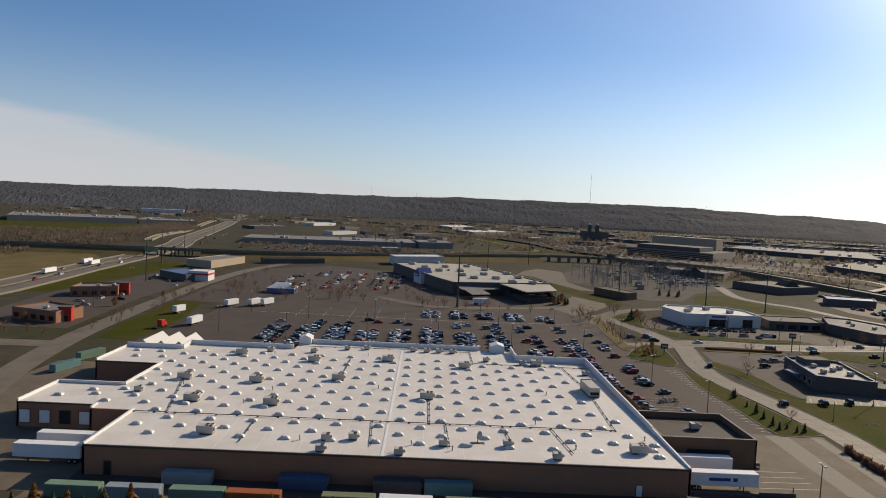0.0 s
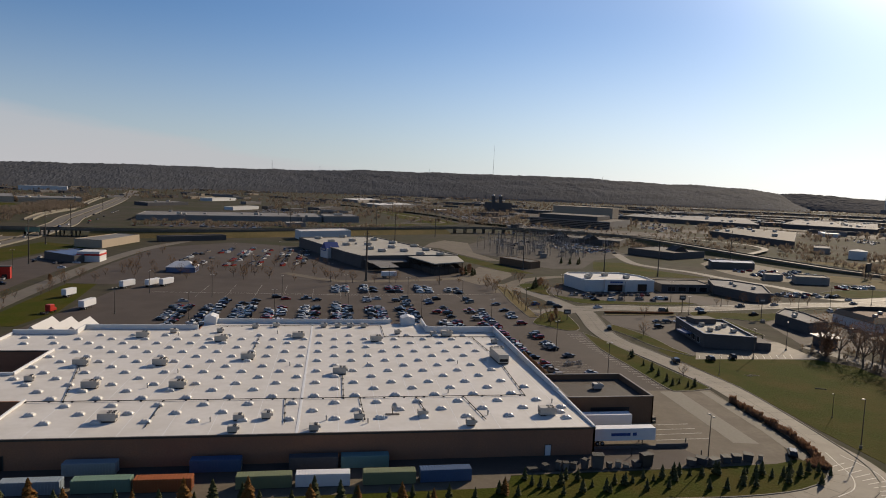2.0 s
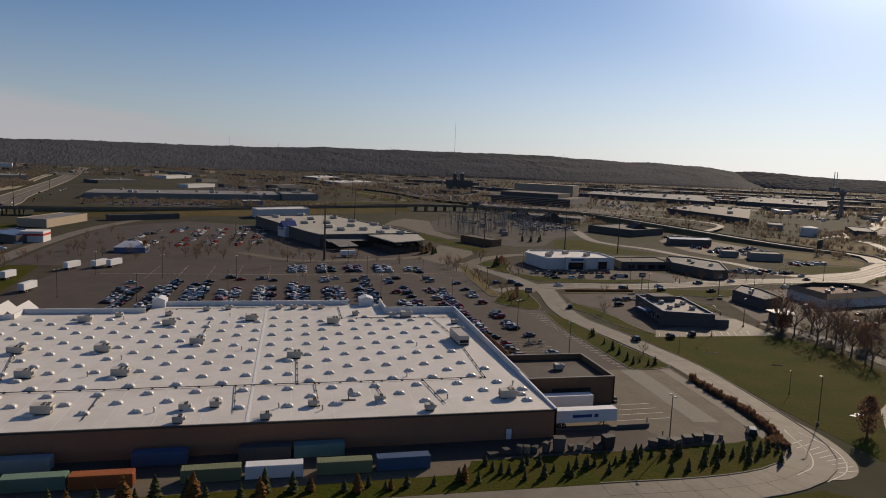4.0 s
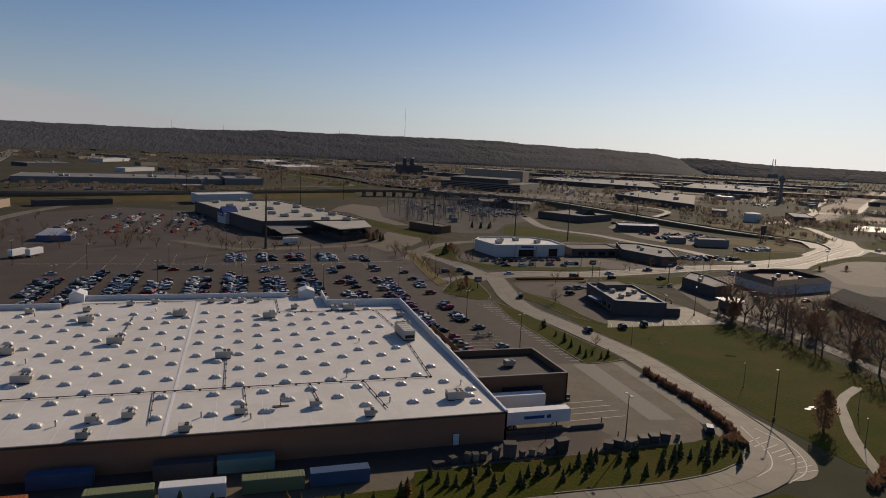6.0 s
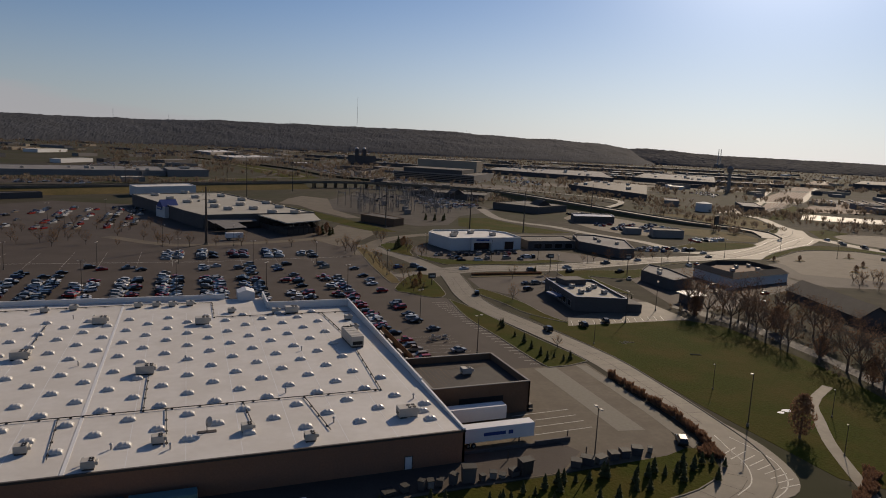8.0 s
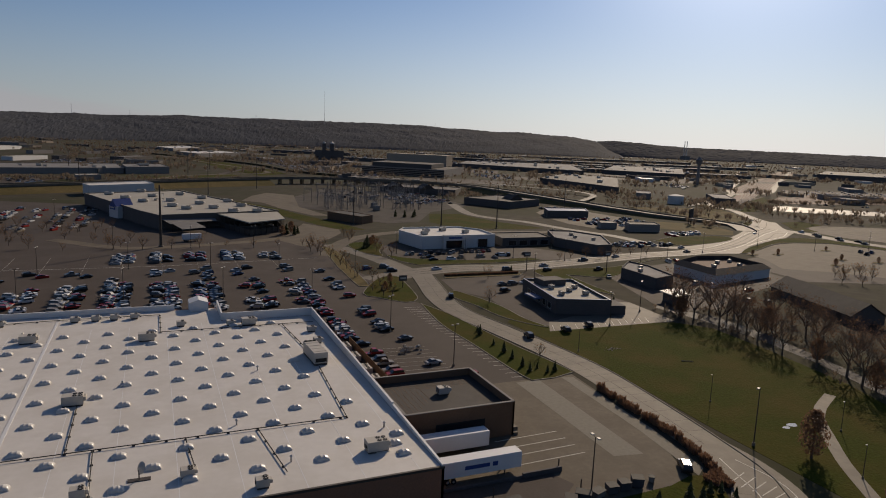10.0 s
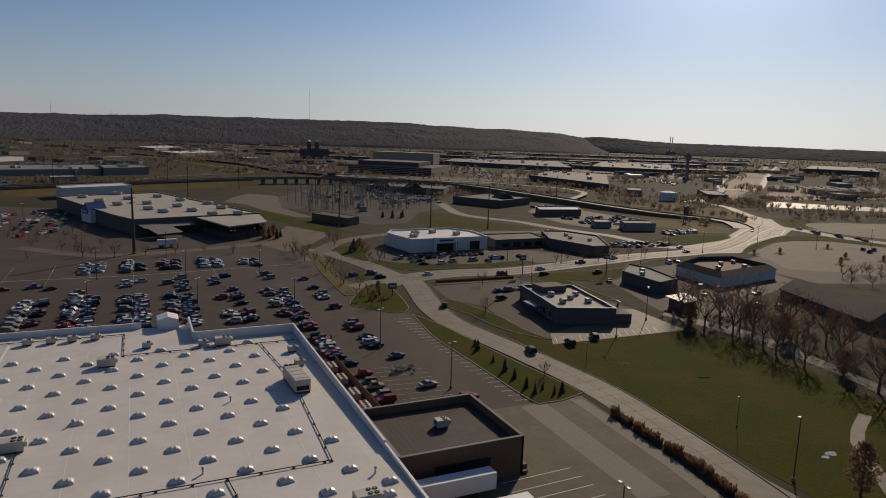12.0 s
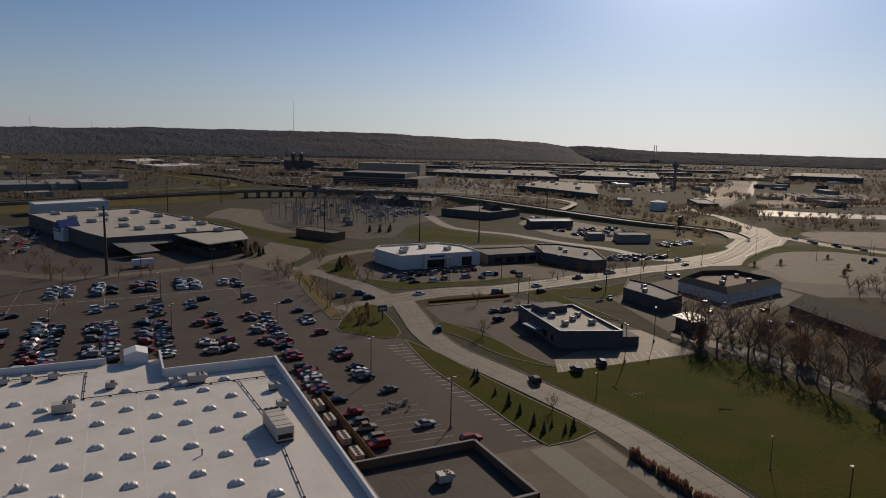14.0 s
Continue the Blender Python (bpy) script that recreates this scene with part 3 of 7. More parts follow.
# loading docks in the recessed court and small doors
for i, x in enumerate((-156.5, -151.6, -146.6, -141.8)):
    opening(store, "dock_door", (x - 1.3, 27), (x + 1.3, 27), 1.2, 4.4, "black" if i == 2 else "white_box", 0.16, "open dark dock door" if i == 2 else "white roll-up dock door", "dark_steel")
opening(store, "side_door", (-124, 0), (-122.6, 0), 0.1, 3.0, "black", 0.14, "dark open doorway", "dark_steel")
opening(store, "steel_door", (-11.6, 0), (-10.3, 0), 0.1, 2.5, "white_box", 0.14, "white steel door", "dark_steel")
# a rib of seams over the roof membrane
seams = bmesh.new()
for k in range(1, 15):
    x = -128.6 + k * 8.9
    box(seams, x - 0.06, x + 0.06, 0.4, 97, ROOF_Z, ROOF_Z + 0.012)
box(seams, -66.4, -65.8, 0.4, 112, ROOF_Z, ROOF_Z + 0.09)
part("membrane_seam", seams, "parapet", store)

# skylights
def dome_mesh():
    bm = bmesh.new()
    box(bm, -1.12, 1.12, -0.77, 0.77, 0, 0.16)
    prof = [(-0.78, 0.0), (-0.72, 0.3), (-0.44, 0.5), (0, 0.58), (0.44, 0.5), (0.72, 0.3), (0.78, 0.0)]
    rows = []
    for x, k, w in ((-1.12, 0.0, 0.96), (-1.02, 0.45, 0.97), (-0.78, 0.8, 1), (-0.42, 0.97, 1), (-0.38, 1.02, 1.01), (-0.3, 1.02, 1.01), (-0.26, 0.99, 1), (0.26, 0.99, 1), (0.3, 1.02, 1.01), (0.38, 1.02, 1.01), (0.42, 0.97, 1), (0.78, 0.8, 1), (1.02, 0.45, 0.97), (1.12, 0.0, 0.96)):
        rows.append([bm.verts.new((x * 0.97, y * w * 0.95, 0.16 + z * k)) for y, z in prof])
    for r, q in zip(rows, rows[1:]):
        for a in range(6):
            bm.faces.new((r[a], q[a], q[a + 1], r[a + 1])).smooth = True
    bmesh.ops.recalc_face_normals(bm, faces=bm.faces[:])
    return bm


first_dome = None
for k in range(28):
    x = -7.8 - 5.03 * k
    for j in range(11):
        y = 8.7 + 11.05 * j + (0 if k % 2 == 0 else -5.52)
        if y < 5.5 or y > 94 or (x < -128 and y < 29) or (x < -140 and 45 < y < 73) or (x < -137 and y > 90):
            continue
        if x > -9 and y > 40:
            continue
        if first_dome is None:
            first_dome = part("skylight", dome_mesh(), "dome", store_roof, "domed grey-white skylight")
            first_dome.location = (x, y, ROOF_Z)
        else:
            again(first_dome, store_roof, pose(x, y, ROOF_Z)).location = (x, y, ROOF_Z)
for x, y in ((-152, 34), (-146, 40), (-152, 80), (-147, 88), (-155, 88), (-4.6, 6.5), (-3.2, 14), (-4.8, 10.5)):
    again(first_dome, store_roof, pose(x, y, ROOF_Z))

# the brown annex
ANX = [(0.1, 19), (23.6, 19), (23.6, 40), (0.1, 40)]
annex = flat_building("annex_building", "brown brick annex with a dark sunken roof", "annex", ANX, 5.6, "brown_brick", "roof_dark", 1.5, "grey_wall")
roof_lines = bmesh.new()
for k in range(7):
    box(roof_lines, 2.5 + 1.1 * k, 2.56 + 1.1 * k, 21 + 1.2 * k, 38 - 0.6 * k, 5.6, 5.62)
    box(roof_lines, 2.5 + 1.1 * k, 21.5, 38 - 0.6 * k, 38.06 - 0.6 * k, 5.6, 5.62)
part("roof_seam", roof_lines, "brown_brick", annex)
# flat black panel added: shade beneath the trailer, drawn on the annex wall
opening(annex, "trailer_shade", (6.5, 19), (17, 19), 0.6, 4.4, "black", 0.1, "black panel standing for the shade under the trailer")
part("step", boxes((23.65, 25.2, 20, 24, 0, 1.1), (23.65, 24.6, 18.8, 20, 0, 0.55)), "concrete", annex, "concrete steps")

# far store with the blue-gabled entrance
FAR = [(-89, 478), (-67, 411), (-50, 358), (-39, 332), (-3, 343), (34, 354), (27, 371), (-21, 509)]
# dark_wall in place of grey: shade of the near walls put into the colour
far_store = flat_building("home_store", "broad tan-roofed store with grey walls", "store", FAR, 8.2, "dark_wall", "roof_tan", 0.5, "roof_tan")
gb = bmesh.new()
m = Matrix.Translation((-62, 396, 0)) @ Matrix.Rotation(math.atan2(-57, 26), 4, "Z")
box(gb, -7, 7, -4, 4, 0, 7.6, m)
part("entrance_block", gb, "white_wall", far_store, "pale entrance block")
gr = bmesh.new()
v = [gr.verts.new(m @ Vector(p)) for p in ((-5, -4.4, 7.6), (5, -4.4, 7.6), (0, -4.4, 12.2), (-5, 7, 7.6), (5, 7, 7.6), (0, 7, 12.2))]
for f in ((0, 1, 2), (3, 5, 4), (0, 2, 5, 3), (1, 4, 5, 2), (0, 3, 4, 1)):
    gr.faces.new([v[i] for i in f])
bmesh.ops.recalc_face_normals(gr, faces=gr.faces[:])
part("gable", gr, "blue_paint", far_store, "dark blue entrance gable")
part("sign_panel", box(bmesh.new(), -4, 4, -4.7, -4.4, 5.4, 7.9, m), "blue_paint", far_store, "blue sign panel")
part("sign_bar", box(bmesh.new(), -3, 3, -4.8, -4.7, 6.2, 7.2, m), "paint", far_store, "white bar in place of lettering")
gc = thing("garden_centre", "flat-roofed open garden yard beside the store", "garden centre")
part("roof", prism(bmesh.new(), [(-5, 342.4), (33, 353.4), (31, 314), (8, 298)], 7.4, 8.0), "roof_tan", gc, "tan flat roof")
part("screen", walls(bmesh.new(), ccw([(-4, 340), (32, 351), (30, 315.5), (8.6, 300.5)]), 0, 3.4, 0.25), "dark_steel", gc, "dark mesh screen")
part("back_stock", boxes((4, 26, 322, 338, 0, 3)), "dark_wall", gc, "dark stacked stock")
for p, q in (((8.6, 300.4), (30, 315.2)), ((-4, 340), (8.6, 300.4)), ((30, 315.2), (32, 351))):
    for k in range(7):
        c = Vector(p).lerp(Vector(q), k / 6)
        part("post", tube(bmesh.new(), (*c, 0), (*c, 7.4), 0.22, sides=6), "dark_steel", gc)
shade = thing("shade_house", "glazed lean-to plant sales roofs", "greenhouse")
for tag, pts in (("main_roof", ((-38, 334, 6.2), (-8, 348, 6.2), (-6, 336, 4.4), (-33, 322, 4.4))), ("low_roof", ((-32, 321, 4.8), (-19, 328, 4.8), (-14, 314, 3.2), (-27, 307, 3.2)))):
    b = bmesh.new()
    lo, hi = [b.verts.new((x, y, z)) for x, y, z in pts], [b.verts.new((x, y, z + 0.2)) for x, y, z in pts]
    b.faces.new(hi)
    b.faces.new(lo[::-1])
    for k in range(4):
        b.faces.new((lo[k], lo[(k + 1) % 4], hi[(k + 1) % 4], hi[k]))
    bmesh.ops.recalc_face_normals(b, faces=b.faces[:])
    part(tag, b, "roof_grey", shade, "pale translucent sloping roof")
    for x, y, z in pts:
        part("post", tube(bmesh.new(), (x, y, 0), (x, y, z), 0.16, sides=6), "dark_steel", shade)
flat_building("white_store", "white-walled store behind the tan-roofed one", "store", [(-98, 575), (-91, 548), (-40, 580), (-47, 612)], 8.5, "white_wall", "roof_white", 0.6)

# dealer hall
DEAL = [(86, 264), (90, 238), (135, 240), (136, 262), (128, 275), (92, 274)]
deal = flat_building("dealer_hall", "white dealer hall with a dark glazed entrance", "showroom", DEAL, 6.4, "white_wall", "roof_white", 0.7, "parapet")
opening(deal, "glass_front", (104, 238.6), (114, 239.1), 0.2, 4.6, "glass", 0.5, "dark glass shopfront", "white_wall")
opening(deal, "glass_front", (124, 239.5), (130, 239.8), 0.2, 4.8, "glass", 0.5, "dark glass shopfront", "white_wall")
part("entrance_portal", boxes((102, 116, 236.6, 238.5, 4.6, 7.6), (102, 103.6, 236.6, 238.5, 0, 4.6), (114.4, 116, 236.6, 238.5, 0, 4.6)), "white_wall", deal, "white entrance portal")
part("sign_bar", boxes((105, 113, 236.4, 236.6, 5.7, 6.6)), "blue_paint", deal, "dark bar in place of lettering")
strip_a = flat_building("shop_row", "low grey-brown shop row", "shops", [(140, 240), (172, 240), (176, 262), (142, 262)], 4.4, "dark_wall", "roof_dark", 0.5)
strip_b = flat_building("shop_row", "low shop row with cluttered roof", "shops", [(172, 236), (180, 206), (190, 206), (208, 240), (200, 262), (186, 266)], 4.6, "dark_wall", "roof_grey", 0.6, "grey_wall")
for k in range(4):
    opening(strip_a, "window", (144 + 7 * k, 240), (149 + 7 * k, 240), 0.5, 3.2, "glass", 0.14, "", "grey_wall")

# restaurant with blue-trimmed parapet
FF = [(85.5, 100), (104, 93.5), (111, 128), (92, 134)]
ff = flat_building("restaurant", "dark restaurant with a white equipment roof", "restaurant", FF, 4.7, "dark_wall", "roof_tan", 0.8, "blue_roof")
part("rear_block", prism(bmesh.new(), [(104.1, 95), (110, 93), (112, 102), (106, 104)], 0, 3.2), "dark_wall", ff, "low dark kitchen block")
part("awning", boxes((84.6, 87.6, 112, 120, 2.6, 3.2)), "blue_roof", ff, "blue awning")
for k in range(5):
    y = 104 + 5.2 * k
    x = 85.5 + (y - 100) * 6.5 / 34
    opening(ff, "window", (x + 0.75, y + 3.4), (x, y), 0.9, 3.0, "glass", 0.16, "", "steel")
part("tower_block", boxes((94, 104, 122, 129, 4.7, 7.0)), "dark_wall", ff, "raised entrance block")

# shops along the cross road
red = thing("steak_house", "pale-walled building with a dark hipped rim roof", "restaurant")
RED = ccw([(186, 153), (184, 125), (226, 133), (226, 158), (206, 162)])
part("wall", walls(bmesh.new(), RED, -0.2, 4.6, 0.4), "white_wall", red, "pale block wall")
part("deck", prism(bmesh.new(), gaps(RED, 0.4), 4.2, 4.6), "roof_red", red, "brown flat roof")
mans = bmesh.new()
o_, i_ = gaps(RED, -0.6), gaps(RED, 2.6)
for a in range(len(o_)):
    b = (a + 1) % len(o_)
    q = [mans.verts.new((*o_[a], 4.4)), mans.verts.new((*o_[b], 4.4)), mans.verts.new((*i_[b], 6.6)), mans.verts.new((*i_[a], 6.6))]
    w_ = [mans.verts.new((*i_[a], 4.6)), mans.verts.new((*i_[b], 4.6))]
    mans.faces.new(q)
    mans.faces.new((q[3], q[2], w_[1], w_[0]))
part("mansard", mans, "roof_dark", red, "dark shingled mansard")
flat_building("brick_cafe", "low dark brick cafe", "restaurant", [(151, 148), (150, 124), (163, 128), (168, 150), (166, 162)], 4.4, "dark_wall", "roof_grey", 0.6)
bank = thing("drive_canopy", "low dark building with a bright metal roof", "canopy")
part("roof", prism(bmesh.new(), [(138, 108), (149.5, 110), (146, 99), (137, 97.5)], 3.7, 4.0), "roof_white", bank, "sunlit metal roof")
part("wall", prism(bmesh.new(), [(139, 107), (148.5, 109), (145, 100), (138, 98.5)], 0, 3.7), "dark_wall", bank)
hall = thing("dark_hall", "long dark hall with a steep shingled roof beyond the creek", "hall", pose(188.5, 83, 0, 0, 0, -18))
part("wall", boxes((0, 13, -24.2, 24.2, -0.3, 3.2)), "dark_wall", hall)
b = bmesh.new()
ends = [[b.verts.new((x, y, z)) for x, z in ((-0.6, 2.9), (6.5, 7.4), (13.6, 2.9), (13.6, 3.2), (6.5, 7.7), (-0.6, 3.2))] for y in (-24.8, 24.8)]
for i in range(6):
    b.faces.new((ends[0][i], ends[0][(i + 1) % 6], ends[1][(i + 1) % 6], ends[1][i]))
b.faces.new(ends[0][::-1])
b.faces.new(ends[1])
bmesh.ops.recalc_face_normals(b, faces=b.faces)
part("roof", b, "roof_dark", hall, "steep dark shingle roof")
for y in (-24, 24):
    b = bmesh.new()
    tri = [[b.verts.new((x, y + s, z)) for x, z in ((0.1, 3.2), (12.9, 3.2), (6.5, 7.3))] for s in (-0.15, 0.15)]
    b.faces.new(tri[0])
    b.faces.new(tri[1][::-1])
    for i in range(3):
        b.faces.new((tri[0][i], tri[1][i], tri[1][(i + 1) % 3], tri[0][(i + 1) % 3]))
    part("gable", b, "dark_wall", hall)
for y in (-18, -9, 0, 9, 18):
    part("door", boxes((-0.08, 0.04, y - 1.5, y + 1.5, 0, 2.6)), "dark_steel", hall)
flat_building("fuel_shop", "low shop with a dark blue metal roof", "shop", [(252, 371), (288, 366), (300, 388), (264, 396)], 5.0, "dark_wall", "blue_roof", 0.5, "blue_roof")
flat_building("kiosk", "small grey kiosk in the car lot", "shop", [(254, 303), (266, 300), (272, 312), (260, 315)], 4.0, "grey_wall", "roof_tan", 0.4)
flat_building("small_shop", "small pale-fronted shop beside the road", "shop", [(265, 285), (287, 279), (295, 294), (273, 300)], 5.0, "grey_wall", "roof_dark", 0.5)
flat_building("control_house", "low brown control house of the substation", "building", [(72, 376), (88, 344), (98, 352), (84, 386)], 5, "brown_brick", "roof_dark", 0.3)


# ---- rooftop equipment ----
def rooftop_unit(m, w, d, h, fans, label, group="rooftop units"):
    u = thing("rooftop_unit", label, "air conditioner", m, group)
    part("curb", boxes((-w / 2 + 0.15, w / 2 - 0.15, -d / 2 + 0.1, d / 2 - 0.1, 0, 0.3)), "dark_steel", u)
    part("cabinet", box(bmesh.new(), -w / 2, w / 2, -d / 2, d / 2, 0.3, h, bevel=0.05), "hvac", u)
    part("louvre", boxes(*[(-w / 2 - 0.03, -w / 2, -d / 2 + 0.2, d / 2 - 0.2, z, z + 0.08) for z in (0.6, 0.8, 1.0, 1.2)]), "black", u, "dark intake louvre")
    part("hood", box(bmesh.new(), w / 2, w / 2 + 0.45, -d / 2 + 0.2, d / 2 - 0.2, h * 0.45, h * 0.85, bevel=0.08), "hvac", u)
    for i in range(fans):
        for s in (-1, 1):
            fx = w / 2 - 0.55 - i * 0.95
            f = part("fan_guard", tube(bmesh.new(), (fx, s * d * 0.24, h), (fx, s * d * 0.24, h + 0.08), 0.38, sides=12), "black", u, "round dark fan grille")
            part("hub", tube(bmesh.new(), (fx, s * d * 0.24, h + 0.08), (fx, s * d * 0.24, h + 0.12), 0.1, sides=8), "steel", f)
    return u


unit = rooftop_unit(pose(-56.8, 45, ROOF_Z), 3.7, 2.3, 2.0, 2, "grey-beige rooftop air unit on the white roof")
for x, y in ((-83.5, 61), (-127.2, 55), (-106.5, 55), (-97.2, 33.5), (-106.3, 10), (-117.8, 34), (-44.3, 84), (-70.3, 89), (-94.7, 84), (-120.2, 89.5), (-18.8, 92), (-8.6, 9)):
    copy_thing(unit, pose(x, y, ROOF_Z))
small = rooftop_unit(pose(-134.3, 40.5, ROOF_Z), 2.0, 1.6, 1.5, 1, "small grey rooftop unit on the white roof")
for x, y in ((-79.2, 9), (-73.2, 10), (-79.3, 1.9), (-62.6, 1.8), (-52.9, 8.4), (-38.3, 9.6), (-28.2, 3), (-23.5, 92.5), (-36, 95), (-86, 104), (-79, 106), (-62, 106), (-57, 106), (-52.5, 106), (-47.5, 106), (-97, 97), (-4, 81), (-4.6, 70.5), (-112, 96)):
    copy_thing(small, pose(x, y, ROOF_Z))
annex_unit = copy_thing(small, pose(12.8, 30.5, 5.6))
annex_unit.scale = (1.2, 1.2, 1.1)
tagged(annex_unit, "small white-topped rooftop unit on the dark annex roof")

far_unit = thing("rooftop_unit", "grey rooftop unit on a far flat roof", "air conditioner", pose(-40, 425, 8.2), "rooftop units")
part("cabinet", box(bmesh.new(), -1.0, 1.0, -0.8, 0.8, 0.25, 1.5, bevel=0.05), "hvac", far_unit)
part("curb", boxes((-0.9, 0.9, -0.7, 0.7, 0, 0.25)), "dark_steel", far_unit)

big = thing("chiller_unit", "long ribbed rooftop chiller on the white roof", "air conditioner", pose(-7.9, 58.5, ROOF_Z, 0, 0, 3))
big.scale = (1.0, 0.8, 1.0)
part("curb", boxes((-1.5, 1.5, -6.2, 6.2, 0, 0.5)), "dark_steel", big)
for i in range(9):
    part("panel", box(bmesh.new(), -1.6, 1.6, -6.3 + 1.4 * i, -4.94 + 1.4 * i, 0.5, 3.0 + (0.06 if i % 2 else 0), bevel=0.04), "hvac", big)
part("intake", boxes((-1.3, 1.3, -6.36, -6.3, 0.8, 1.7)), "black", big, "dark end intake")
for i in range(3):
    part("fan_guard", tube(bmesh.new(), (-1 + i, 5.6, 3.06), (-1 + i, 5.6, 3.2), 0.45, sides=12), "black", big, "round dark fan grille")

# gas pipes on blocks
def pipe_run(pts, label="dark gas pipe on small blocks across the roof"):
    p = thing("roof_pipe", label, "pipe", group="roof pipes")
    for a, b in zip(pts, pts[1:]):
        part("pipe", tube(bmesh.new(), (*a, ROOF_Z + 0.28), (*b, ROOF_Z + 0.28), 0.09, sides=6), "black", p)
        d = Vector(b) - Vector(a)
        for k in range(int(d.length / 5) + 1):
            q = Vector(a) + d * min(1, (k * 5) / max(d.length, 0.1))
            part("block", boxes((q.x - 0.22, q.x + 0.22, q.y - 0.14, q.y + 0.14, ROOF_Z, ROOF_Z + 0.2)), "dark_steel", p)


for run in ([(-128, 23), (-66, 23), (-9.8, 23.4)], [(-9.8, 23.4), (-8.4, 52)], [(-8.4, 66), (-10.2, 89.6)], [(-41, 89.8), (1.0 - 2.5, 89.6)], [(-41, 89.8), (-41, 107.5), (-66, 108), (-100, 106)], [(-98, 23), (-97.5, 5)], [(-70, 23), (-69, 6)], [(-52, 23), (-51.5, 7)], [(-38, 23), (-37, 11)], [(-26, 23), (-24, 6)], [(-56, 45), (-56, 23)], [(-83, 61), (-83, 89)], [(-120, 23), (-127, 53)]):
    pipe_run(run)
vent = thing("roof_vent", "thin grey vent stack on the white roof", "vent", pose(-60, 8, ROOF_Z), "roof vents")
part("stack", tube(bmesh.new(), (0, 0, 0), (0, 0, 0.9), 0.16), "steel", vent)
part("cap", tube(bmesh.new(), (0, 0, 0.9), (0, 0, 1.15), 0.3, 0.12), "steel", vent)
random.seed(11)
for _ in range(16):
    copy_thing(vent, pose(random.uniform(-126, -4), random.choice([random.uniform(3, 20), random.uniform(92, 97), random.uniform(20, 92)]), ROOF_Z))
dish = thing("satellite_dish", "tilted grey satellite dish on a roof frame", "dish", pose(-45, 11, ROOF_Z))
part("stand", boxes((-1.6, 1.6, -0.5, 0.5, 0, 0.12), (-0.08, 0.08, -0.08, 0.08, 0.12, 1.6)), "dark_steel", dish)
bm = bmesh.new()
bmesh.ops.create_cone(bm, cap_ends=True, segments=18, radius1=0.95, radius2=0.15, depth=0.35, matrix=pose(0.2, 0, 1.9, 0, -70, 30))
part("reflector", bm, "hvac", dish)

# ---- boxes, trailers and bins behind the store ----
def container(m, material, label, ln=10.4, h=2.6, ribs=18, name="storage_container"):
    c = thing(name, label, "container", m, "storage containers")
    part("shell", boxes((0, ln, -1.2, 1.2, 0.15, h)), material, c)
    rb = bmesh.new()
    for k in range(ribs):
        x = 0.2 + (ln - 0.4) * k / (ribs - 1)
        for s in (-1, 1):
            box(rb, x - 0.1, x + 0.1, s * 1.2 - 0.05, s * 1.2 + 0.05, 0.35, h - 0.2)
        box(rb, x - 0.1, x + 0.1, -1.1, 1.1, h, h + 0.05)
    part("corrugation", rb, material, c)
    part("base_rail", boxes((0, ln, -1.22, -1.0, 0, 0.15), (0, ln, 1.0, 1.22, 0, 0.15)), "dark_steel", c)
    for s in (-0.6, 0.6):
        d = part("door", boxes((ln, ln + 0.07, s - 0.56, s + 0.56, 0.25, h - 0.1)), material, c)
        part("lock_bar", tube(bmesh.new(), (ln + 0.1, s, 0.3), (ln + 0.1, s, h - 0.15), 0.03, sides=6), "steel", d)
    return c


BOX = [(-130, "green_box", "faded green"), (-118.5, "grey_box", "grey-blue"), (-106.2, "green_box", "pale green"), (-95.2, "orange_box", "rust-orange"), (-76.8, "olive_box", "pale olive"), (-65.6, "white_box", "white-topped"), (-52.6, "olive_box", "olive green"), (-41.2, "blue_box", "dark blue ribbed")]
for x, mt, lb in BOX:
    container(pose(x, -10.6 + 0.25 * math.sin(x), 0.04, 0, 0, 0.8 * math.sin(3 * x)), mt, f"{lb} storage container parked behind the store")
for x, mt, lb in ((-110.6, "grey_box", "pale grey-blue"), (-86.8, "blue_box", "dark blue"), (-67.4, "slate", "dark slate"), (-56.8, "teal_box", "teal-green")):
    container(pose(x, -2.6, 0.04), mt, f"{lb} container against the brick wall", 9.9)
container(pose(-178, 78, 0.04, 0, 0, 76), "teal_box", "blue-green container beside the dock court", 11)
container(pose(-179, 96, 0.04, 0, 0, 70), "green_box", "faded green container beside the dock court", 11)


def trailer(m, label, ln=15.6, sign=None):
    c = thing("box_trailer", label, "trailer", m, "box trailers")
    part("box", box(bmesh.new(), 0, ln, -1.28, 1.28, 1.15, 4.05, bevel=0.05), "white_box", c)
    part("chassis", boxes((0.4, ln - 0.4, -0.45, 0.45, 0.85, 1.15)), "dark_steel", c)
    for x in (1.2, 2.4):
        for s in (-1, 1):
            w = part("wheel", tube(bmesh.new(), (x, s * 0.85, 0.5), (x, s * 1.22, 0.5), 0.5, sides=14), "rubber", c)
            part("rim", tube(bmesh.new(), (x, s * 1.2, 0.5), (x, s * 1.24, 0.5), 0.26, sides=10), "steel", w)
    for s in (-0.8, 0.8):
        part("landing_leg", boxes((ln - 3.2, ln - 3.0, s - 0.1, s + 0.1, 0, 1.15)), "dark_steel", c)
    part("rear_door", boxes((-0.05, 0, -1.2, 1.2, 1.25, 3.95)), "white_box", c)
    if sign:
        part("sign_bar", boxes((4.4, 9.2, -1.31, -1.28, 2.3, 3.0), (9.8, 10.8, -1.31, -1.28, 2.25, 3.05)), sign, c, "dark blue bar in place of lettering")
    return c


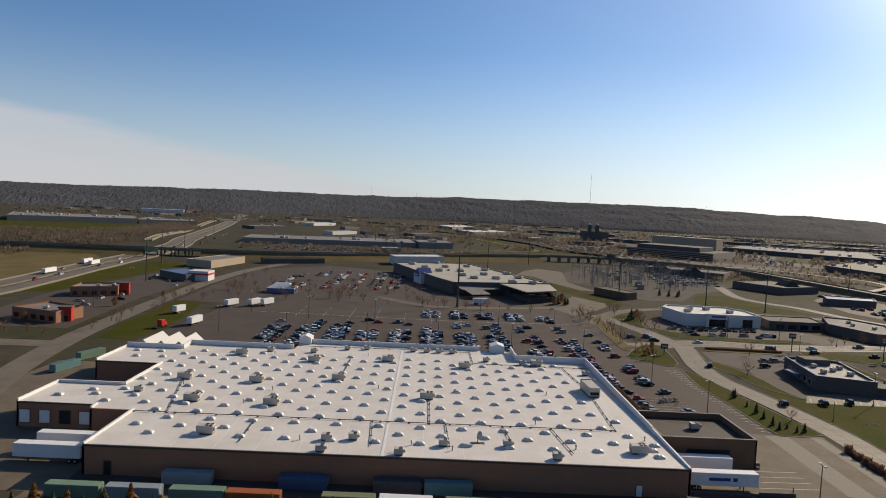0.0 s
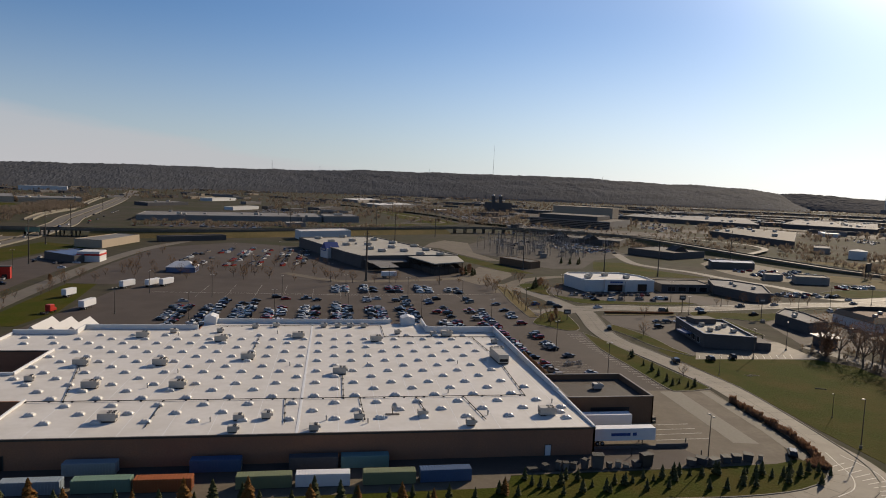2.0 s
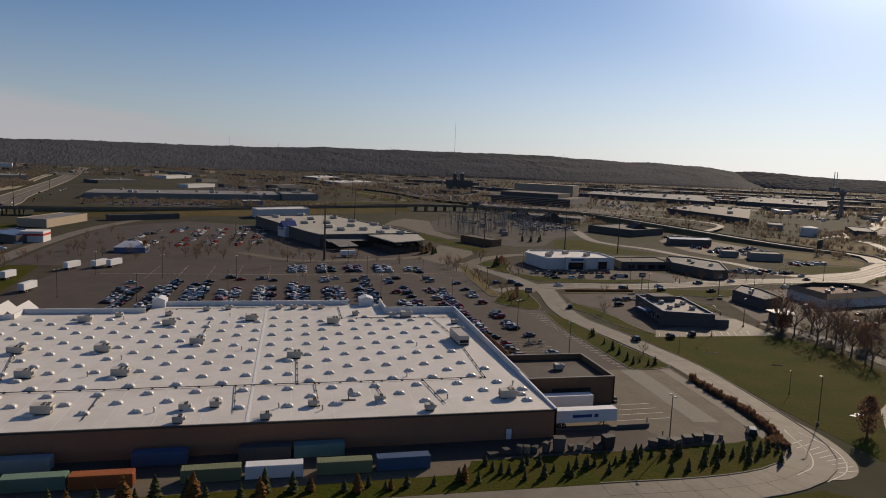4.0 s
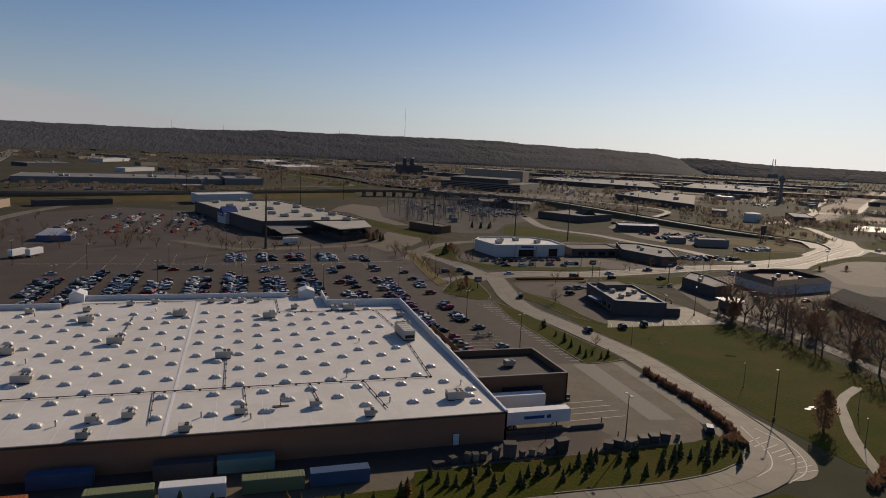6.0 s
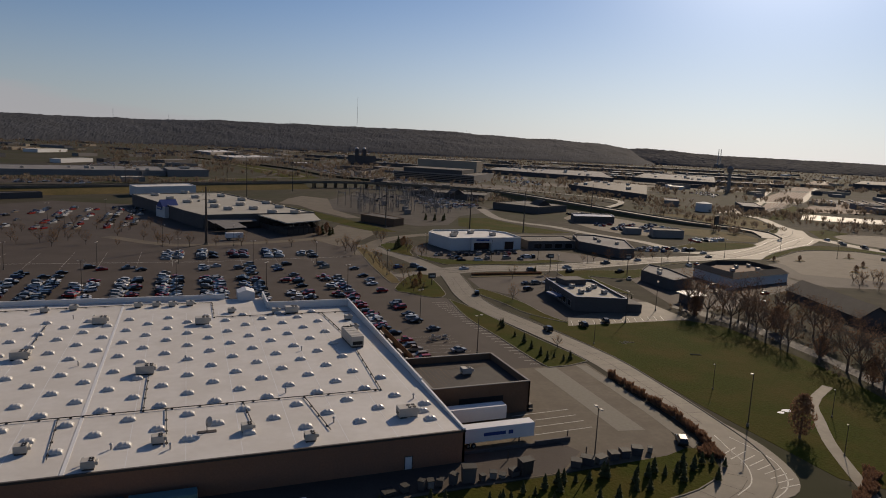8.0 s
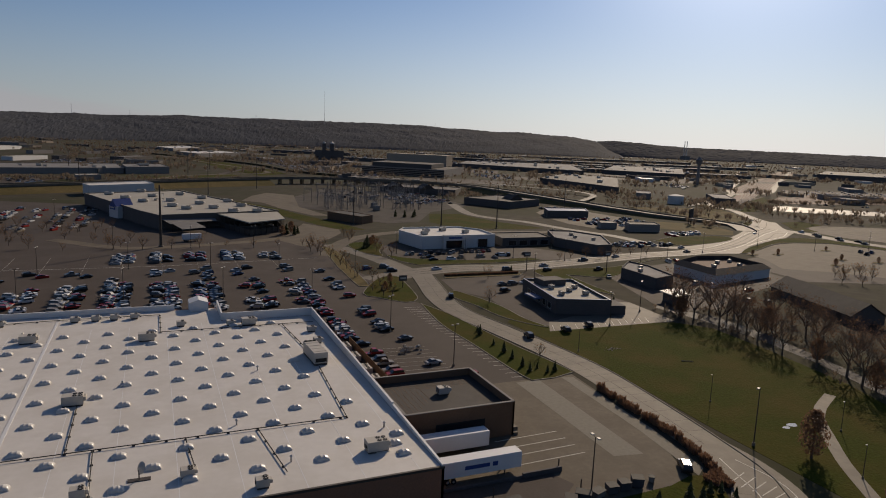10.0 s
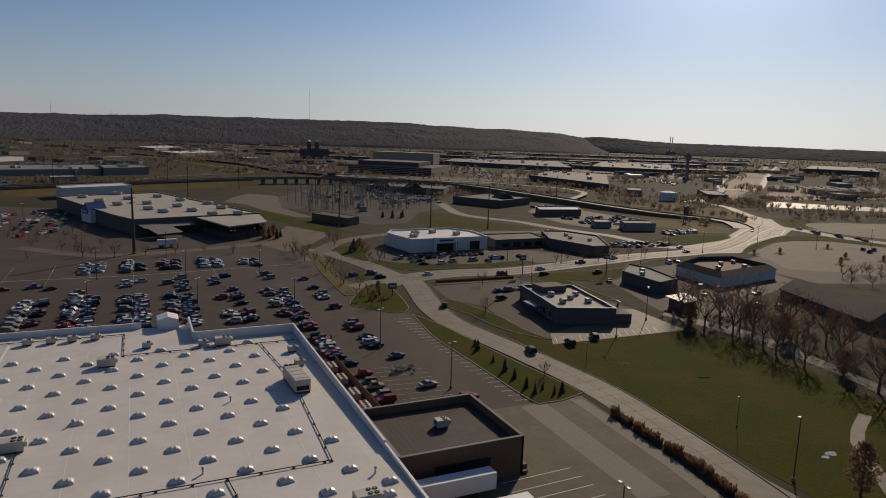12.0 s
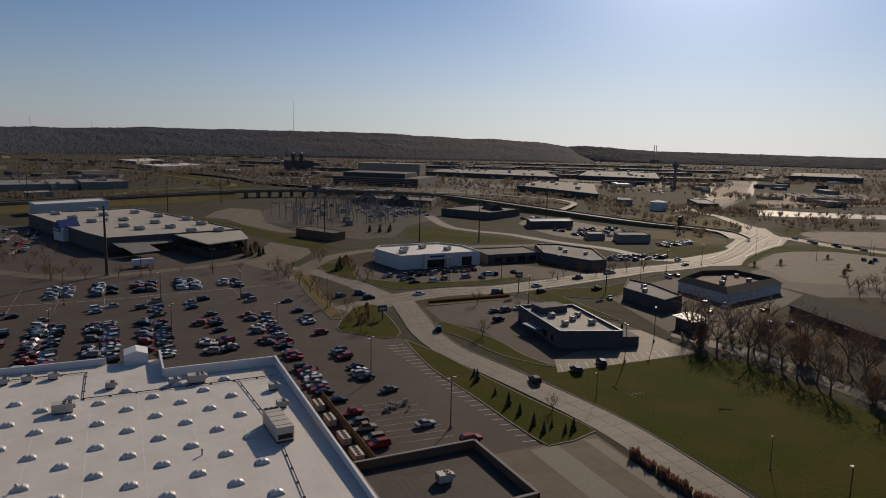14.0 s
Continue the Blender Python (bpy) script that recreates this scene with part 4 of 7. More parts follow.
trailer(pose(1.6, 5.9, 0.05), "white box trailer backed to the store dock", 15.6, "blue_paint")
trailer(pose(1.4, 15.4, 0.05), "plain white box trailer backed to the annex", 14.2)
trailer(pose(-131.5, 6.2, 0.05, 0, 0, 180), "white box trailer beside the dock court", 14.5)
trailer(pose(-131.5, 13.4, 0.05, 0, 0, 180), "white box trailer parked at the docks", 13.5)
for x, y, a in ((-166, 168, 78), (-167, 227, 68), (-156, 233, 68), (-149.5, 236, 68), (-28, 284, 12)):
    trailer(pose(x, y, 0.03, 0, 0, a), "white box truck body parked in the lot", 9.5)
trailer(pose(-184, 198, 0.06, 0, 0, 74), "short white box truck body on the verge", 7.5)
solid("retaining_wall", boxes((16.5, 24.5, 2.6, 3.0, 0, 0.95)), "dark_wall", "low dark retaining wall at the dock", "wall")
solid("dock_ramp", boxes((0.5, 16.4, 2.6, 2.9, 0, 0.6)), "dark_wall", "low dark dock kerb", "wall")
for x, y in ((24.4, 3.6), (8.4, -1.5), (24, -4)):
    b = thing("guard_post", "thin dark steel guard post", "post", pose(x, y, 0))
    part("post", tube(bmesh.new(), (0, 0, 0), (0, 0, 1.9), 0.12), "dark_steel", b)
    part("cap", tube(bmesh.new(), (0, 0, 1.9), (0, 0, 2.0), 0.15, 0.05), "dark_steel", b)


def bin_of(m, w, d, h, material, label):
    b = thing("waste_bin", label, "bin", m, "bins behind the store")
    sh = bmesh.new()
    box(sh, -w / 2, w / 2, -d / 2, d / 2, 0.12, h)
    for v in sh.verts:
        if v.co.z < h / 2:
            v.co.x *= 0.9
            v.co.y *= 0.8
    part("shell", sh, material, b)
    part("lid", box(bmesh.new(), -w / 2 - 0.05, w / 2 + 0.05, -d / 2 - 0.05, d / 2 + 0.05, h, h + 0.1, pose(0, 0, 0, 4, 0, 0), 0.03), "black", b)
    for s in (-1, 1):
        part("wheel", tube(bmesh.new(), (s * w * 0.35, -d * 0.3, 0.1), (s * w * 0.35 + 0.08, -d * 0.3, 0.1), 0.1), "rubber", b)
    return b


for x, y, w, h, mt in ((-17, -8.6, 2.2, 0.8, "dark_wall"), (-14, -8.4, 1.3, 1.3, "dark_wall"), (-11, -8.6, 1.1, 1.9, "dark_wall"), (-9.4, -8.4, 1.2, 1.6, "grey_wall"), (-7.5, -8.2, 1.2, 1.4, "dark_wall"), (-5.1, -8.3, 1.3, 2.1, "dark_wall"), (-2.2, -8.2, 2.5, 3.1, "dark_wall"), (0.4, -8.4, 1.0, 1.2, "dark_wall"), (2.6, -8.2, 1.3, 1.4, "grey_wall"), (4.3, -8.5, 1.2, 0.8, "grey_wall"), (6.7, -8.3, 1.6, 1.3, "dark_wall"), (9, -8.2, 2.6, 2.9, "roof_dark"), (19.6, -8.4, 2.0, 1.5, "dark_wall"), (22.2, -8.2, 2.6, 1.7, "slate"), (25.2, -8.0, 2.4, 1.3, "grey_wall"), (28.3, -7.7, 1.9, 1.6, "slate"), (31, -7.5, 1.9, 1.7, "slate"), (34, -7.3, 2.1, 1.8, "slate"), (37.5, -6.9, 1.0, 1.1, "grey_wall")):
    bin_of(pose(x, y + 0.9, 0.05, 0, 0, 40 * math.sin(7 * x)), w, min(w, 1.7), h, mt, "battered dark waste bin at the verge" if h < 2 else "tall dark compactor bin at the verge")

# ---- cars ----
CAR_PAINT = {
    "white": ((0.55, 0.54, 0.52), 0), "silver": ((0.3, 0.295, 0.285), 0), "grey": ((0.1, 0.097, 0.093), 0), "black": ((0.02, 0.019, 0.018), 0),
    "red": ((0.23, 0.02, 0.016), 0), "blue": ((0.03, 0.045, 0.1), 0), "tan": ((0.24, 0.2, 0.15), 0)}
PAINT = {k: mat("car_" + k, c, 0.22, mt, vary=0.06, size=1.5, spec=0.22) for k, (c, mt) in CAR_PAINT.items()}
WINDOW = M["glass"]


def car_profile(kind):
    if kind == "sedan":
        return [(-2.3, 0.32), (2.25, 0.32), (2.32, 0.6), (2.15, 0.78), (0.95, 0.93), (-1.45, 0.98), (-2.28, 0.9)], [(1.0, 0.93), (0.25, 1.42), (-0.85, 1.44), (-1.65, 0.98)], 0.9, 0.68
    if kind == "suv":
        return [(-2.3, 0.38), (2.2, 0.38), (2.3, 0.7), (2.15, 0.98), (1.05, 1.1), (-2.25, 1.15), (-2.34, 0.9)], [(1.1, 1.1), (0.45, 1.7), (-1.95, 1.72), (-2.28, 1.15)], 0.95, 0.74
    return [(-2.75, 0.42), (2.6, 0.42), (2.7, 0.75), (2.55, 1.0), (1.35, 1.12), (-0.75, 1.14), (-0.76, 0.7), (-2.7, 0.7), (-2.75, 1.08)], [(1.3, 1.12), (0.7, 1.78), (-0.5, 1.8), (-0.74, 1.14)], 0.98, 0.76


def slab(bm, prof, half, top_half=None):
    n = len(prof)
    zs = [z for _, z in prof]
    lo, hi = min(zs), max(zs)
    w = [half if top_half is None else half + (top_half - half) * (z - lo) / (hi - lo) for z in zs]
    a = [bm.verts.new((x, -k, z)) for (x, z), k in zip(prof, w)]
    b = [bm.verts.new((x, k, z)) for (x, z), k in zip(prof, w)]
    bm.faces.new(a)
    bm.faces.new(b[::-1])
    for i in range(n):
        j = (i + 1) % n
        bm.faces.new((a[i], b[i], b[j], a[j]))


def make_car(kind, colour, far=False):
    body, cab, half, top = car_profile(kind)
    if far:  # sills drawn down round the wheels
        body = [(x, 0.0 if z < 0.5 else z) for x, z in body]
    c = thing({"sedan": "car", "suv": "suv", "pickup": "pickup_truck"}[kind], f"{colour} {'pickup truck' if kind == 'pickup' else kind} parked on the pavement", "car", group="parked cars")
    bb = bmesh.new()
    slab(bb, body, half)
    bmesh.ops.recalc_face_normals(bb, faces=bb.faces[:])
    bmesh.ops.bevel(bb, geom=[e for e in bb.edges if abs(e.verts[0].co.y - e.verts[1].co.y) < 0.01], offset=0.07, segments=1, affect="EDGES")
    (fx, fz), (rx, rz) = cab[1], cab[2]
    box(bb, rx, fx, -top, top, fz - 0.03, fz + 0.05, bevel=0.02)
    part("body", bb, PAINT[colour], c)
    g = bmesh.new()
    slab(g, cab, half - 0.08, top - 0.02)
    bmesh.ops.recalc_face_normals(g, faces=g.faces[:])
    part("cabin_glass", g, WINDOW, c, "dark car windows")
    wx = 1.4 if kind != "pickup" else 1.75
    if far:
        return c
    for x in (-wx, wx):
        for s in (-1, 1):
            part("wheel", tube(bmesh.new(), (x, s * (half - 0.22), 0.33), (x, s * (half + 0.01), 0.33), 0.33, sides=10), "rubber", c)
    return c


CARS = {}
random.seed(5)


def park(x, y, angle, kind=None, colour=None, z=0.03):
    kind = kind or random.choices(("sedan", "suv", "pickup"), (5, 4, 1.3))[0]
    colour = colour or random.choices(("white", "silver", "grey", "black", "red", "blue", "tan"), (3, 3, 3, 4, 2.2, 1.0, 1.6))[0]
    m = pose(x, y, z, 0, 0, angle)
    key = (kind, colour, math.hypot(x + 45, y + 100) > 300)
    if key not in CARS:
        CARS[key] = make_car(*key)
        CARS[key].matrix_basis = m
        return CARS[key]
    return copy_thing(CARS[key], m)


def car_row(x, y0, y1, fill, facing, step=2.75):
    y = y0
    while y < y1:
        if random.random() < fill:
            park(x + random.uniform(-0.35, 0.35), y + random.uniform(-0.15, 0.15), facing + random.uniform(-2, 2) + random.choice((0, 180)))
        y += step


# rows before the store, one line of cars either side of each row's middle
for cx, fill in ((-126, 0.75), (-112, 0.8), (-98, 0.85), (-84, 0.6), (-69, 0.6), (-54.5, 0.8), (-39, 0.85), (-24.5, 0.7), (-8, 0.6), (8.5, 0.45)):
    for s in (-2.5, 2.5):
        top = random.uniform(172, 184)
        car_row(cx + s, 134, top, 0.9 * fill if s > 0 else fill * 0.72, 20 * (1 if s > 0 else -1))
        car_row(cx + s, top + 6, 206, 0.14, 20)
        car_row(cx + s, 224, 246, 0.0 if cx < -60 else 0.62, -20)
car_row(9.8, 90, 134, 0.7, 0, 2.9)
car_row(11.6, 58, 86, 0.6, 0, 2.9)
car_row(22.6, 90, 126, 0.62, 10, 3.1)
car_row(23.5, 142, 190, 0.3, 0, 3.4)
for x, y, a, k, c in ((24.6, 63.6, 5, "sedan", "silver"), (25, 86, 10, "sedan", "grey"), (30, 53, 0, "suv", "red"), (46.8, -4.2, 60, "suv", "black"), (77, 80.5, 80, "suv", "black"), (87.5, 83, 70, "suv", "black"), (85, 135.5, 15, "suv", "black"), (90, 147, 10, "sedan", "grey"), (95, 147, 5, "suv", "grey"), (101, 148, 10, "sedan", "white"), (62, 78, 80, "suv", "black"), (54, 193, -30, "suv", "grey"), (60, 132, 70, "suv", "black"), (76, 184, 5, "sedan", "white"), (45, 191, 30, "suv", "blue"), (54.5, 184, 0, "suv", "black"), (131, 181, 4, "sedan", "silver"), (126, 170, 20, "suv", "black"), (108, 176, 5, "suv", "grey")):
    park(x, y, a, k, c, 0.08)
for k in range(15):
    park(76 + 3.4 * k + random.uniform(-0.5, 0.5), 223 + random.uniform(-2, 4), 75 + random.uniform(-8, 8))
for k in range(12):
    park(70 + random.uniform(0, 70), 205 + random.uniform(0, 10), random.choice((0, 80)) + random.uniform(-8, 8))
# lot of the far store
for cx in (-168, -152, -136, -120, -104, -90):
    for s in (-2.5, 2.5):
        car_row(cx + s + 8, 330, 450, 0.13 if cx < -140 else 0.22, 60)
# car sales lots, junction queue and the lots beyond
for _ in range(40):
    park(random.uniform(256, 318), random.uniform(312, 362) , random.choice((20, 110)) + random.uniform(-5, 5))
for _ in range(16):
    park(random.uniform(280, 306), random.uniform(398, 440), random.choice((20, 110)) + random.uniform(-5, 5))
for _ in range(20):
    k = random.random()
    park(282 + 34 * k, 250 + 8 * k + random.uniform(8, 20), 110 + random.uniform(-8, 8))
for k in range(22):
    park(208 + 2.0 * k + random.uniform(-1, 1), 236 - 0.7 * k + random.choice((-6, 0, 6)) + random.uniform(-1, 1), 18 + random.uniform(-6, 6), z=0.08)
for x, y, a in ((408, 262, 80), (404, 247, 85), (398, 240, 85), (403, 228, 88), (397, 222, 88), (404, 214, 92), (399, 206, 92), (360, 262, 30), (160, 190, 8), (185, 196, 15), (205, 178, 70), (212, 180, 70), (176, 128, 20), (180, 122, 20), (172, 96, 60), (178, 92, 60), (190, 112, 10), (152, 166, 20), (146, 150, 60), (240, 202, 10), (168, 118, 40), (362, 176, 20), (352, 172, 20), (358, 180, 20)):
    park(x, y, a, z=0.09)
for _ in range(14):
    park(random.uniform(120, 250), random.uniform(520, 620), random.uniform(-10, 10) + 160)
for _ in range(16):
    park(random.uniform(640, 1000), random.uniform(400, 470) , random.uniform(0, 90))
for k in range(22):
    y = 300 + 34 * k
    x = float(np.interp(y, [281, 337, 444, 560, 714, 1080], [-323, -319, -329, -337, -353, -424]))
    park(x + random.choice((-9, -5, 5, 9)), y, 90 + random.uniform(-3, 3), z=0.4)
for _ in range(18):
    park(random.uniform(-258, -222), random.uniform(200, 380), random.choice((0, 90)) + random.uniform(-8, 8))
for x, y in ((-324, 330), (-327, 400), (-338, 410)):
    trailer(pose(x, y, 0.4, 0, 0, 93), "long white lorry trailer on the highway", 16)


# ---- lamp posts and utility poles ----
def lamp_post(m, h, label, heads=2, group="lot lamps"):
    p = thing("street_lamp", label, "lamp post", m, group)
    part("footing", tube(bmesh.new(), (0, 0, 0), (0, 0, 0.7), 0.32, sides=10), "kerb", p, "concrete footing")
    part("pole", tube(bmesh.new(), (0, 0, 0.7), (0, 0, h), 0.13, 0.08), "dark_steel", p)
    for k in range(heads):
        s = (1, -1, 0)[k]
        a = part("arm", tube(bmesh.new(), (0, 0, h - 0.1), (s * 0.7, 0, h), 0.05, sides=6), "dark_steel", p)
        part("lamp_head", box(bmesh.new(), s * 0.55 - 0.35 * (s == 0), s * 1.3 + 0.35 * (s == 0), -0.28, 0.28, h - 0.05, h + 0.16, bevel=0.05), "hvac", a)
    return p


lp = lamp_post(pose(29, 60.5, 0.04, 0, 0, 20), 11.2, "slim dark twin-headed lamp post in the lot")
for x, y in ((23.4, 95), (9.5, 141), (23.6, -7.4), (-20, 150), (-52, 155), (-84, 160), (-118, 150), (-20, 205), (-52, 212), (-84, 205), (-118, 205), (8, 200), (-150, 160), (-150, 215), (-60, 262), (-25, 262), (5, 258), (-110, 300), (-80, 330), (-130, 370), (-100, 400), (72, 228), (100, 205), (128, 206), (110, 155), (95, 82), (118, 95), (35, 175), (215, 190), (250, 200), (180, 170), (310, 215), (330, 190), (350, 170), (380, 190), (400, 170), (430, 180), (360, 140), (-230, 210), (-250, 300), (150, 192), (165, 228)):
    copy_thing(lp, pose(x, y, 0.04, 0, 0, random.uniform(0, 90)))
single = lamp_post(pose(67.6, -1, 0.05, 0, 0, 200), 12.2, "tall slim single-headed lamp post on the meadow edge", 1, "road lamps")
for x, y in ((92, -2), (77, 20), (69, 62), (76, -18)):
    q = copy_thing(single, pose(x, y, 0.05, 0, 0, 200))
    q.scale = (0.6, 0.6, 0.55)
mono = thing("utility_pole", "tall tapered steel power pole", "pole", pose(-38.7, 268.5, 0), "power poles")
part("shaft", tube(bmesh.new(), (0, 0, 0), (0, 0, 31), 0.75, 0.35, 12), "dark_steel", mono)
part("base", tube(bmesh.new(), (0, 0, 0), (0, 0, 0.8), 1.2, sides=12), "kerb", mono, "concrete base")
for z in (24, 26.5, 29):
    for s in (-1, 1):
        a = part("arm", tube(bmesh.new(), (0, 0, z), (s * 1.8, 0.3, z + 0.3), 0.1, 0.06, 6), "dark_steel", mono)
        part("insulator", tube(bmesh.new(), (s * 1.8, 0.3, z + 0.3), (s * 1.8, 0.3, z - 0.7), 0.09, sides=6), "steel", a)
for x, y in ((81, 340), (139.6, 328), (174.6, 313), (5.6, 564), (-4.6, 714), (-109, 674), (60, 640), (-310, 560), (-250, 322), (-290, 450), (120, 560), (300, 420), (-140, 900), (40, 1000), (90, 1250), (-420, 1000)):
    copy_thing(mono, pose(x, y, 0, 0, 0, random.uniform(0, 180))).scale = (0.6, 0.6, 0.95)
for x, y, h in ((-232, 118, 9), (116, 172, 9), (152, 160, 10), (48, 152, 5)):
    s = thing("pole_sign", "dark sign box on a steel pole", "sign", pose(x, y, 0.1), "pole signs")
    part("pole", tube(bmesh.new(), (0, 0, 0), (0, 0, h), 0.2), "dark_steel", s)
    part("sign_box", box(bmesh.new(), -1.6, 1.6, -0.3, 0.3, h - 2.2, h, bevel=0.05), "dark_wall", s)
    part("sign_bar", boxes((-1.2, 1.2, -0.33, -0.3, h - 1.5, h - 0.8)), "paint", s, "pale bar in place of lettering")

# condensers, carts and the brown fence beside the wall
for k, y in enumerate((82, 73, 63, 55)):
    c = thing("condenser_unit", "grey condenser block with dark round fans", "condenser", pose(6.2, y, 0.03), "condensers by the wall")
    part("cabinet", box(bmesh.new(), -0.9, 0.9, -2.2, 2.2, 0.2, 1.6, bevel=0.05), "hvac", c)
    part("feet", boxes((-0.8, 0.8, -2, -1.8, 0, 0.2), (-0.8, 0.8, 1.8, 2, 0, 0.2)), "dark_steel", c)
    for f in range(4):
        part("fan_guard", tube(bmesh.new(), (0, -1.6 + 1.05 * f, 1.6), (0, -1.6 + 1.05 * f, 1.68), 0.42, sides=12), "black", c, "round dark fan grille")
fence = thing("wood_fence", "tall brown slatted screen fence", "fence")
slat = None
for k in range(60):
    y = 50 + 0.62 * k
    if slat is None:
        slat = part("slat", boxes((-0.04, 0.04, -0.27, 0.27, 0, 2.2)), "wood", fence)
        slat.location = (8.3, y, 0.03)
    else:
        again(slat, fence, pose(8.3, y, 0.03))
for k in range(3):
    part("rail", boxes((8.22, 8.26, 49.8, 87, 0.3 + k * 0.7, 0.42 + k * 0.7)), "wood", fence)
cart = thing("shopping_cart", "grey wire shopping trolley", "trolley", pose(22, 78.5, 0.04), "shopping trolleys")
cb = bmesh.new()
for i in range(5):
    box(cb, -0.45 + 0.2 * i, -0.43 + 0.2 * i, -0.28, 0.28, 0.5, 1.0)
    box(cb, -0.45, 0.4, -0.28 + 0.13 * i, -0.27 + 0.13 * i, 0.5, 1.0)
part("basket", cb, "steel", cart)
part("handle", tube(bmesh.new(), (-0.55, -0.28, 1.05), (-0.55, 0.28, 1.05), 0.03, sides=6), "blue_paint", cart)
cb = bmesh.new()
for s in (-0.25, 0.25):
    for x in (-0.4, 0.35):
        tube(cb, (x, s, 0), (x, s, 0.5), 0.03, sides=5)
part("frame", cb, "steel", cart)
for k in range(12):
    copy_thing(cart, pose(19.5 + random.uniform(0, 6.5), 77.8 - random.uniform(0, 4.5), 0.04, 0, 0, random.uniform(0, 180)))


# ---- markings ----
def lines(name, rows, material, label, width=0.14, z=0.075):
    t = thing(name, label, "road marking", kind="structure")
    for a, b in rows:
        part("line", strip(bmesh.new(), [a, b], width, z - 0.02, z), material, t)


lines("stall_marking", [((37.6 + 0.09 * k, 122 - 3.05 * k), (43.2, 121.4 - 3.05 * k)) for k in range(25)], "paint", "white stall lines along the kerb island", 0.16, 0.05)
lines("stall_marking", [((18.5, y), (33, y + 0.4)) for y in (7.2, 10.7, 13.9, 17.2)], "paint", "faded pale trailer stall lines", 0.2, 0.06)
lines("stall_marking", [((x, 204), (x, 246)) for x in (-126, -112, -98, -84, -69, -54.5, -39, -24.5, -8, 8.5)], "paint", "faded white row lines", 0.07, 0.04)
lines("stall_marking", [((-150, 219), (-40, 216)), ((-40, 216), (30, 224))], "paint", "long pale line across the lot", 0.25, 0.041)
lines("stall_marking", [((74 + 2.9 * k, 82.4), (76.6 + 2.9 * k, 87.6)) for k in range(14)], "paint", "white stall lines by the restaurant", 0.16, 0.075)
lines("stall_marking", [((15.8, 58 + 3.1 * k), (28, 57 + 3.1 * k)) for k in range(8)], "paint", "faded stall lines in the side lot", 0.08, 0.05)
lines("hatch_marking", [((51.6 + 0.9 * k - 0.13 * k * k, -24.8 + 1.7 * k), (56.4 + 0.8 * k - 0.1 * k * k, -24.6 + 1.95 * k)) for k in range(9)], "paint", "white hatching on the road bend", 0.22, 0.095)
hb = thing("hatch_marking", "curved white edge line on the bend", "road marking", kind="structure")
part("line", strip(bmesh.new(), spline([(42, -24.5), (48, -21.6), (52.4, -16), (54.6, -9), (56.5, -3)], 1.5), 0.22, 0.07, 0.095), "paint", hb)
part("line", strip(bmesh.new(), spline([(46, -28), (53, -25), (57.5, -20), (59.8, -13.5), (59, -4.5)], 1.5), 0.22, 0.07, 0.095), "paint", hb)
sheet("pale_slab", [(39, 45), (45.5, 45), (43.6, 3.4), (37.4, 4.4)], "kerb", "paler concrete strip across the yard", "yard", 0.045)
sheet("worn_gutter", [(52, 45), (55, 44), (53.2, 12), (50.5, -5), (47.5, -7), (50, 12)], "kerb", "pale worn gutter along the hedge", "yard", 0.05)
# joints of the concrete road
joints = thing("road_joint", "dark tar joints across the concrete road", "road marking", kind="structure")
line = spline([(0, -27), (22, -27.5), (38, -25.5), (49, -20), (55.5, -11), (58.5, 4), (61, 25), (62.5, 48), (60, 72), (57, 92), (54, 112), (55.5, 132), (60, 152), (64, 170)], 4.6)
for a, b in zip(line, line[1:]):
    d = Vector((b[0] - a[0], b[1] - a[1])).normalized() * 4.6
    part("joint", strip(bmesh.new(), [(a[0] - d.y, a[1] + d.x), (a[0] + d.y, a[1] - d.x)], 0.1, 0.04, 0.066), "asphalt", joints)
part("joint", strip(bmesh.new(), line, 0.12, 0.04, 0.066), "asphalt", joints)
for nm, off in (("road_kerb", 4.8), ("road_kerb", -4.8)):
    kb = bmesh.new()
    side = []
    for i, p in enumerate(line):
        a, b = line[max(0, i - 1)], line[min(len(line) - 1, i + 1)]
        d = Vector((b[0] - a[0], b[1] - a[1])).normalized()
        if off > 0 and -12 < p[1] < 46 and p[0] > 50:
            continue
        side.append((p[0] - d.y * off, p[1] + d.x * off))
    for a, b in zip(side, side[1:]):
        if (Vector(a) - Vector(b)).length < 9:
            strip(kb, [a, b], 0.28, 0, 0.2)
    solid(nm, kb, "kerb", "pale concrete kerb along the road", "kerb")
road("footpath", [(110, 14), (100, 9), (94, 5), (86, -4), (79, -12), (72, -22), (65, -33)], 2.6, "concrete", "curving pale footpath across the meadow", 0.075)
for x, y in ((293, 185), (316, 162), (295, 150), (275, 187), (330, 150), (340, 190)):
    island("kerb_island", [(x - 5, y), (x, y + 2.4), (x + 5, y), (x, y - 2.4)], "small dark planted oval in the lot", 2, "dry_grass")

# litter and wet spots on the meadow
rnd = random.Random(4)
deb = thing("stone_patch", "scatter of pale stones in the grass", "stones", pose(80, 61, 0.05))
for k in range(26):
    x, y, w = rnd.gauss(0, 1.5), rnd.gauss(0, 0.7), rnd.uniform(0.12, 0.3)
    part("stone", box(bmesh.new(), x - w, x + w, y - w * 0.7, y + w * 0.7, -0.02, w * 0.5, bevel=w * 0.2), "kerb", deb)
log = thing("fallen_branch", "pale fallen branch lying in the grass", "branch", pose(93.5, 45, 0.05, 0, 0, -25))
part("stem", tube(bmesh.new(), (-1.6, 0, 0.16), (1.4, 0.2, 0.16), 0.16, 0.08), "kerb", log)
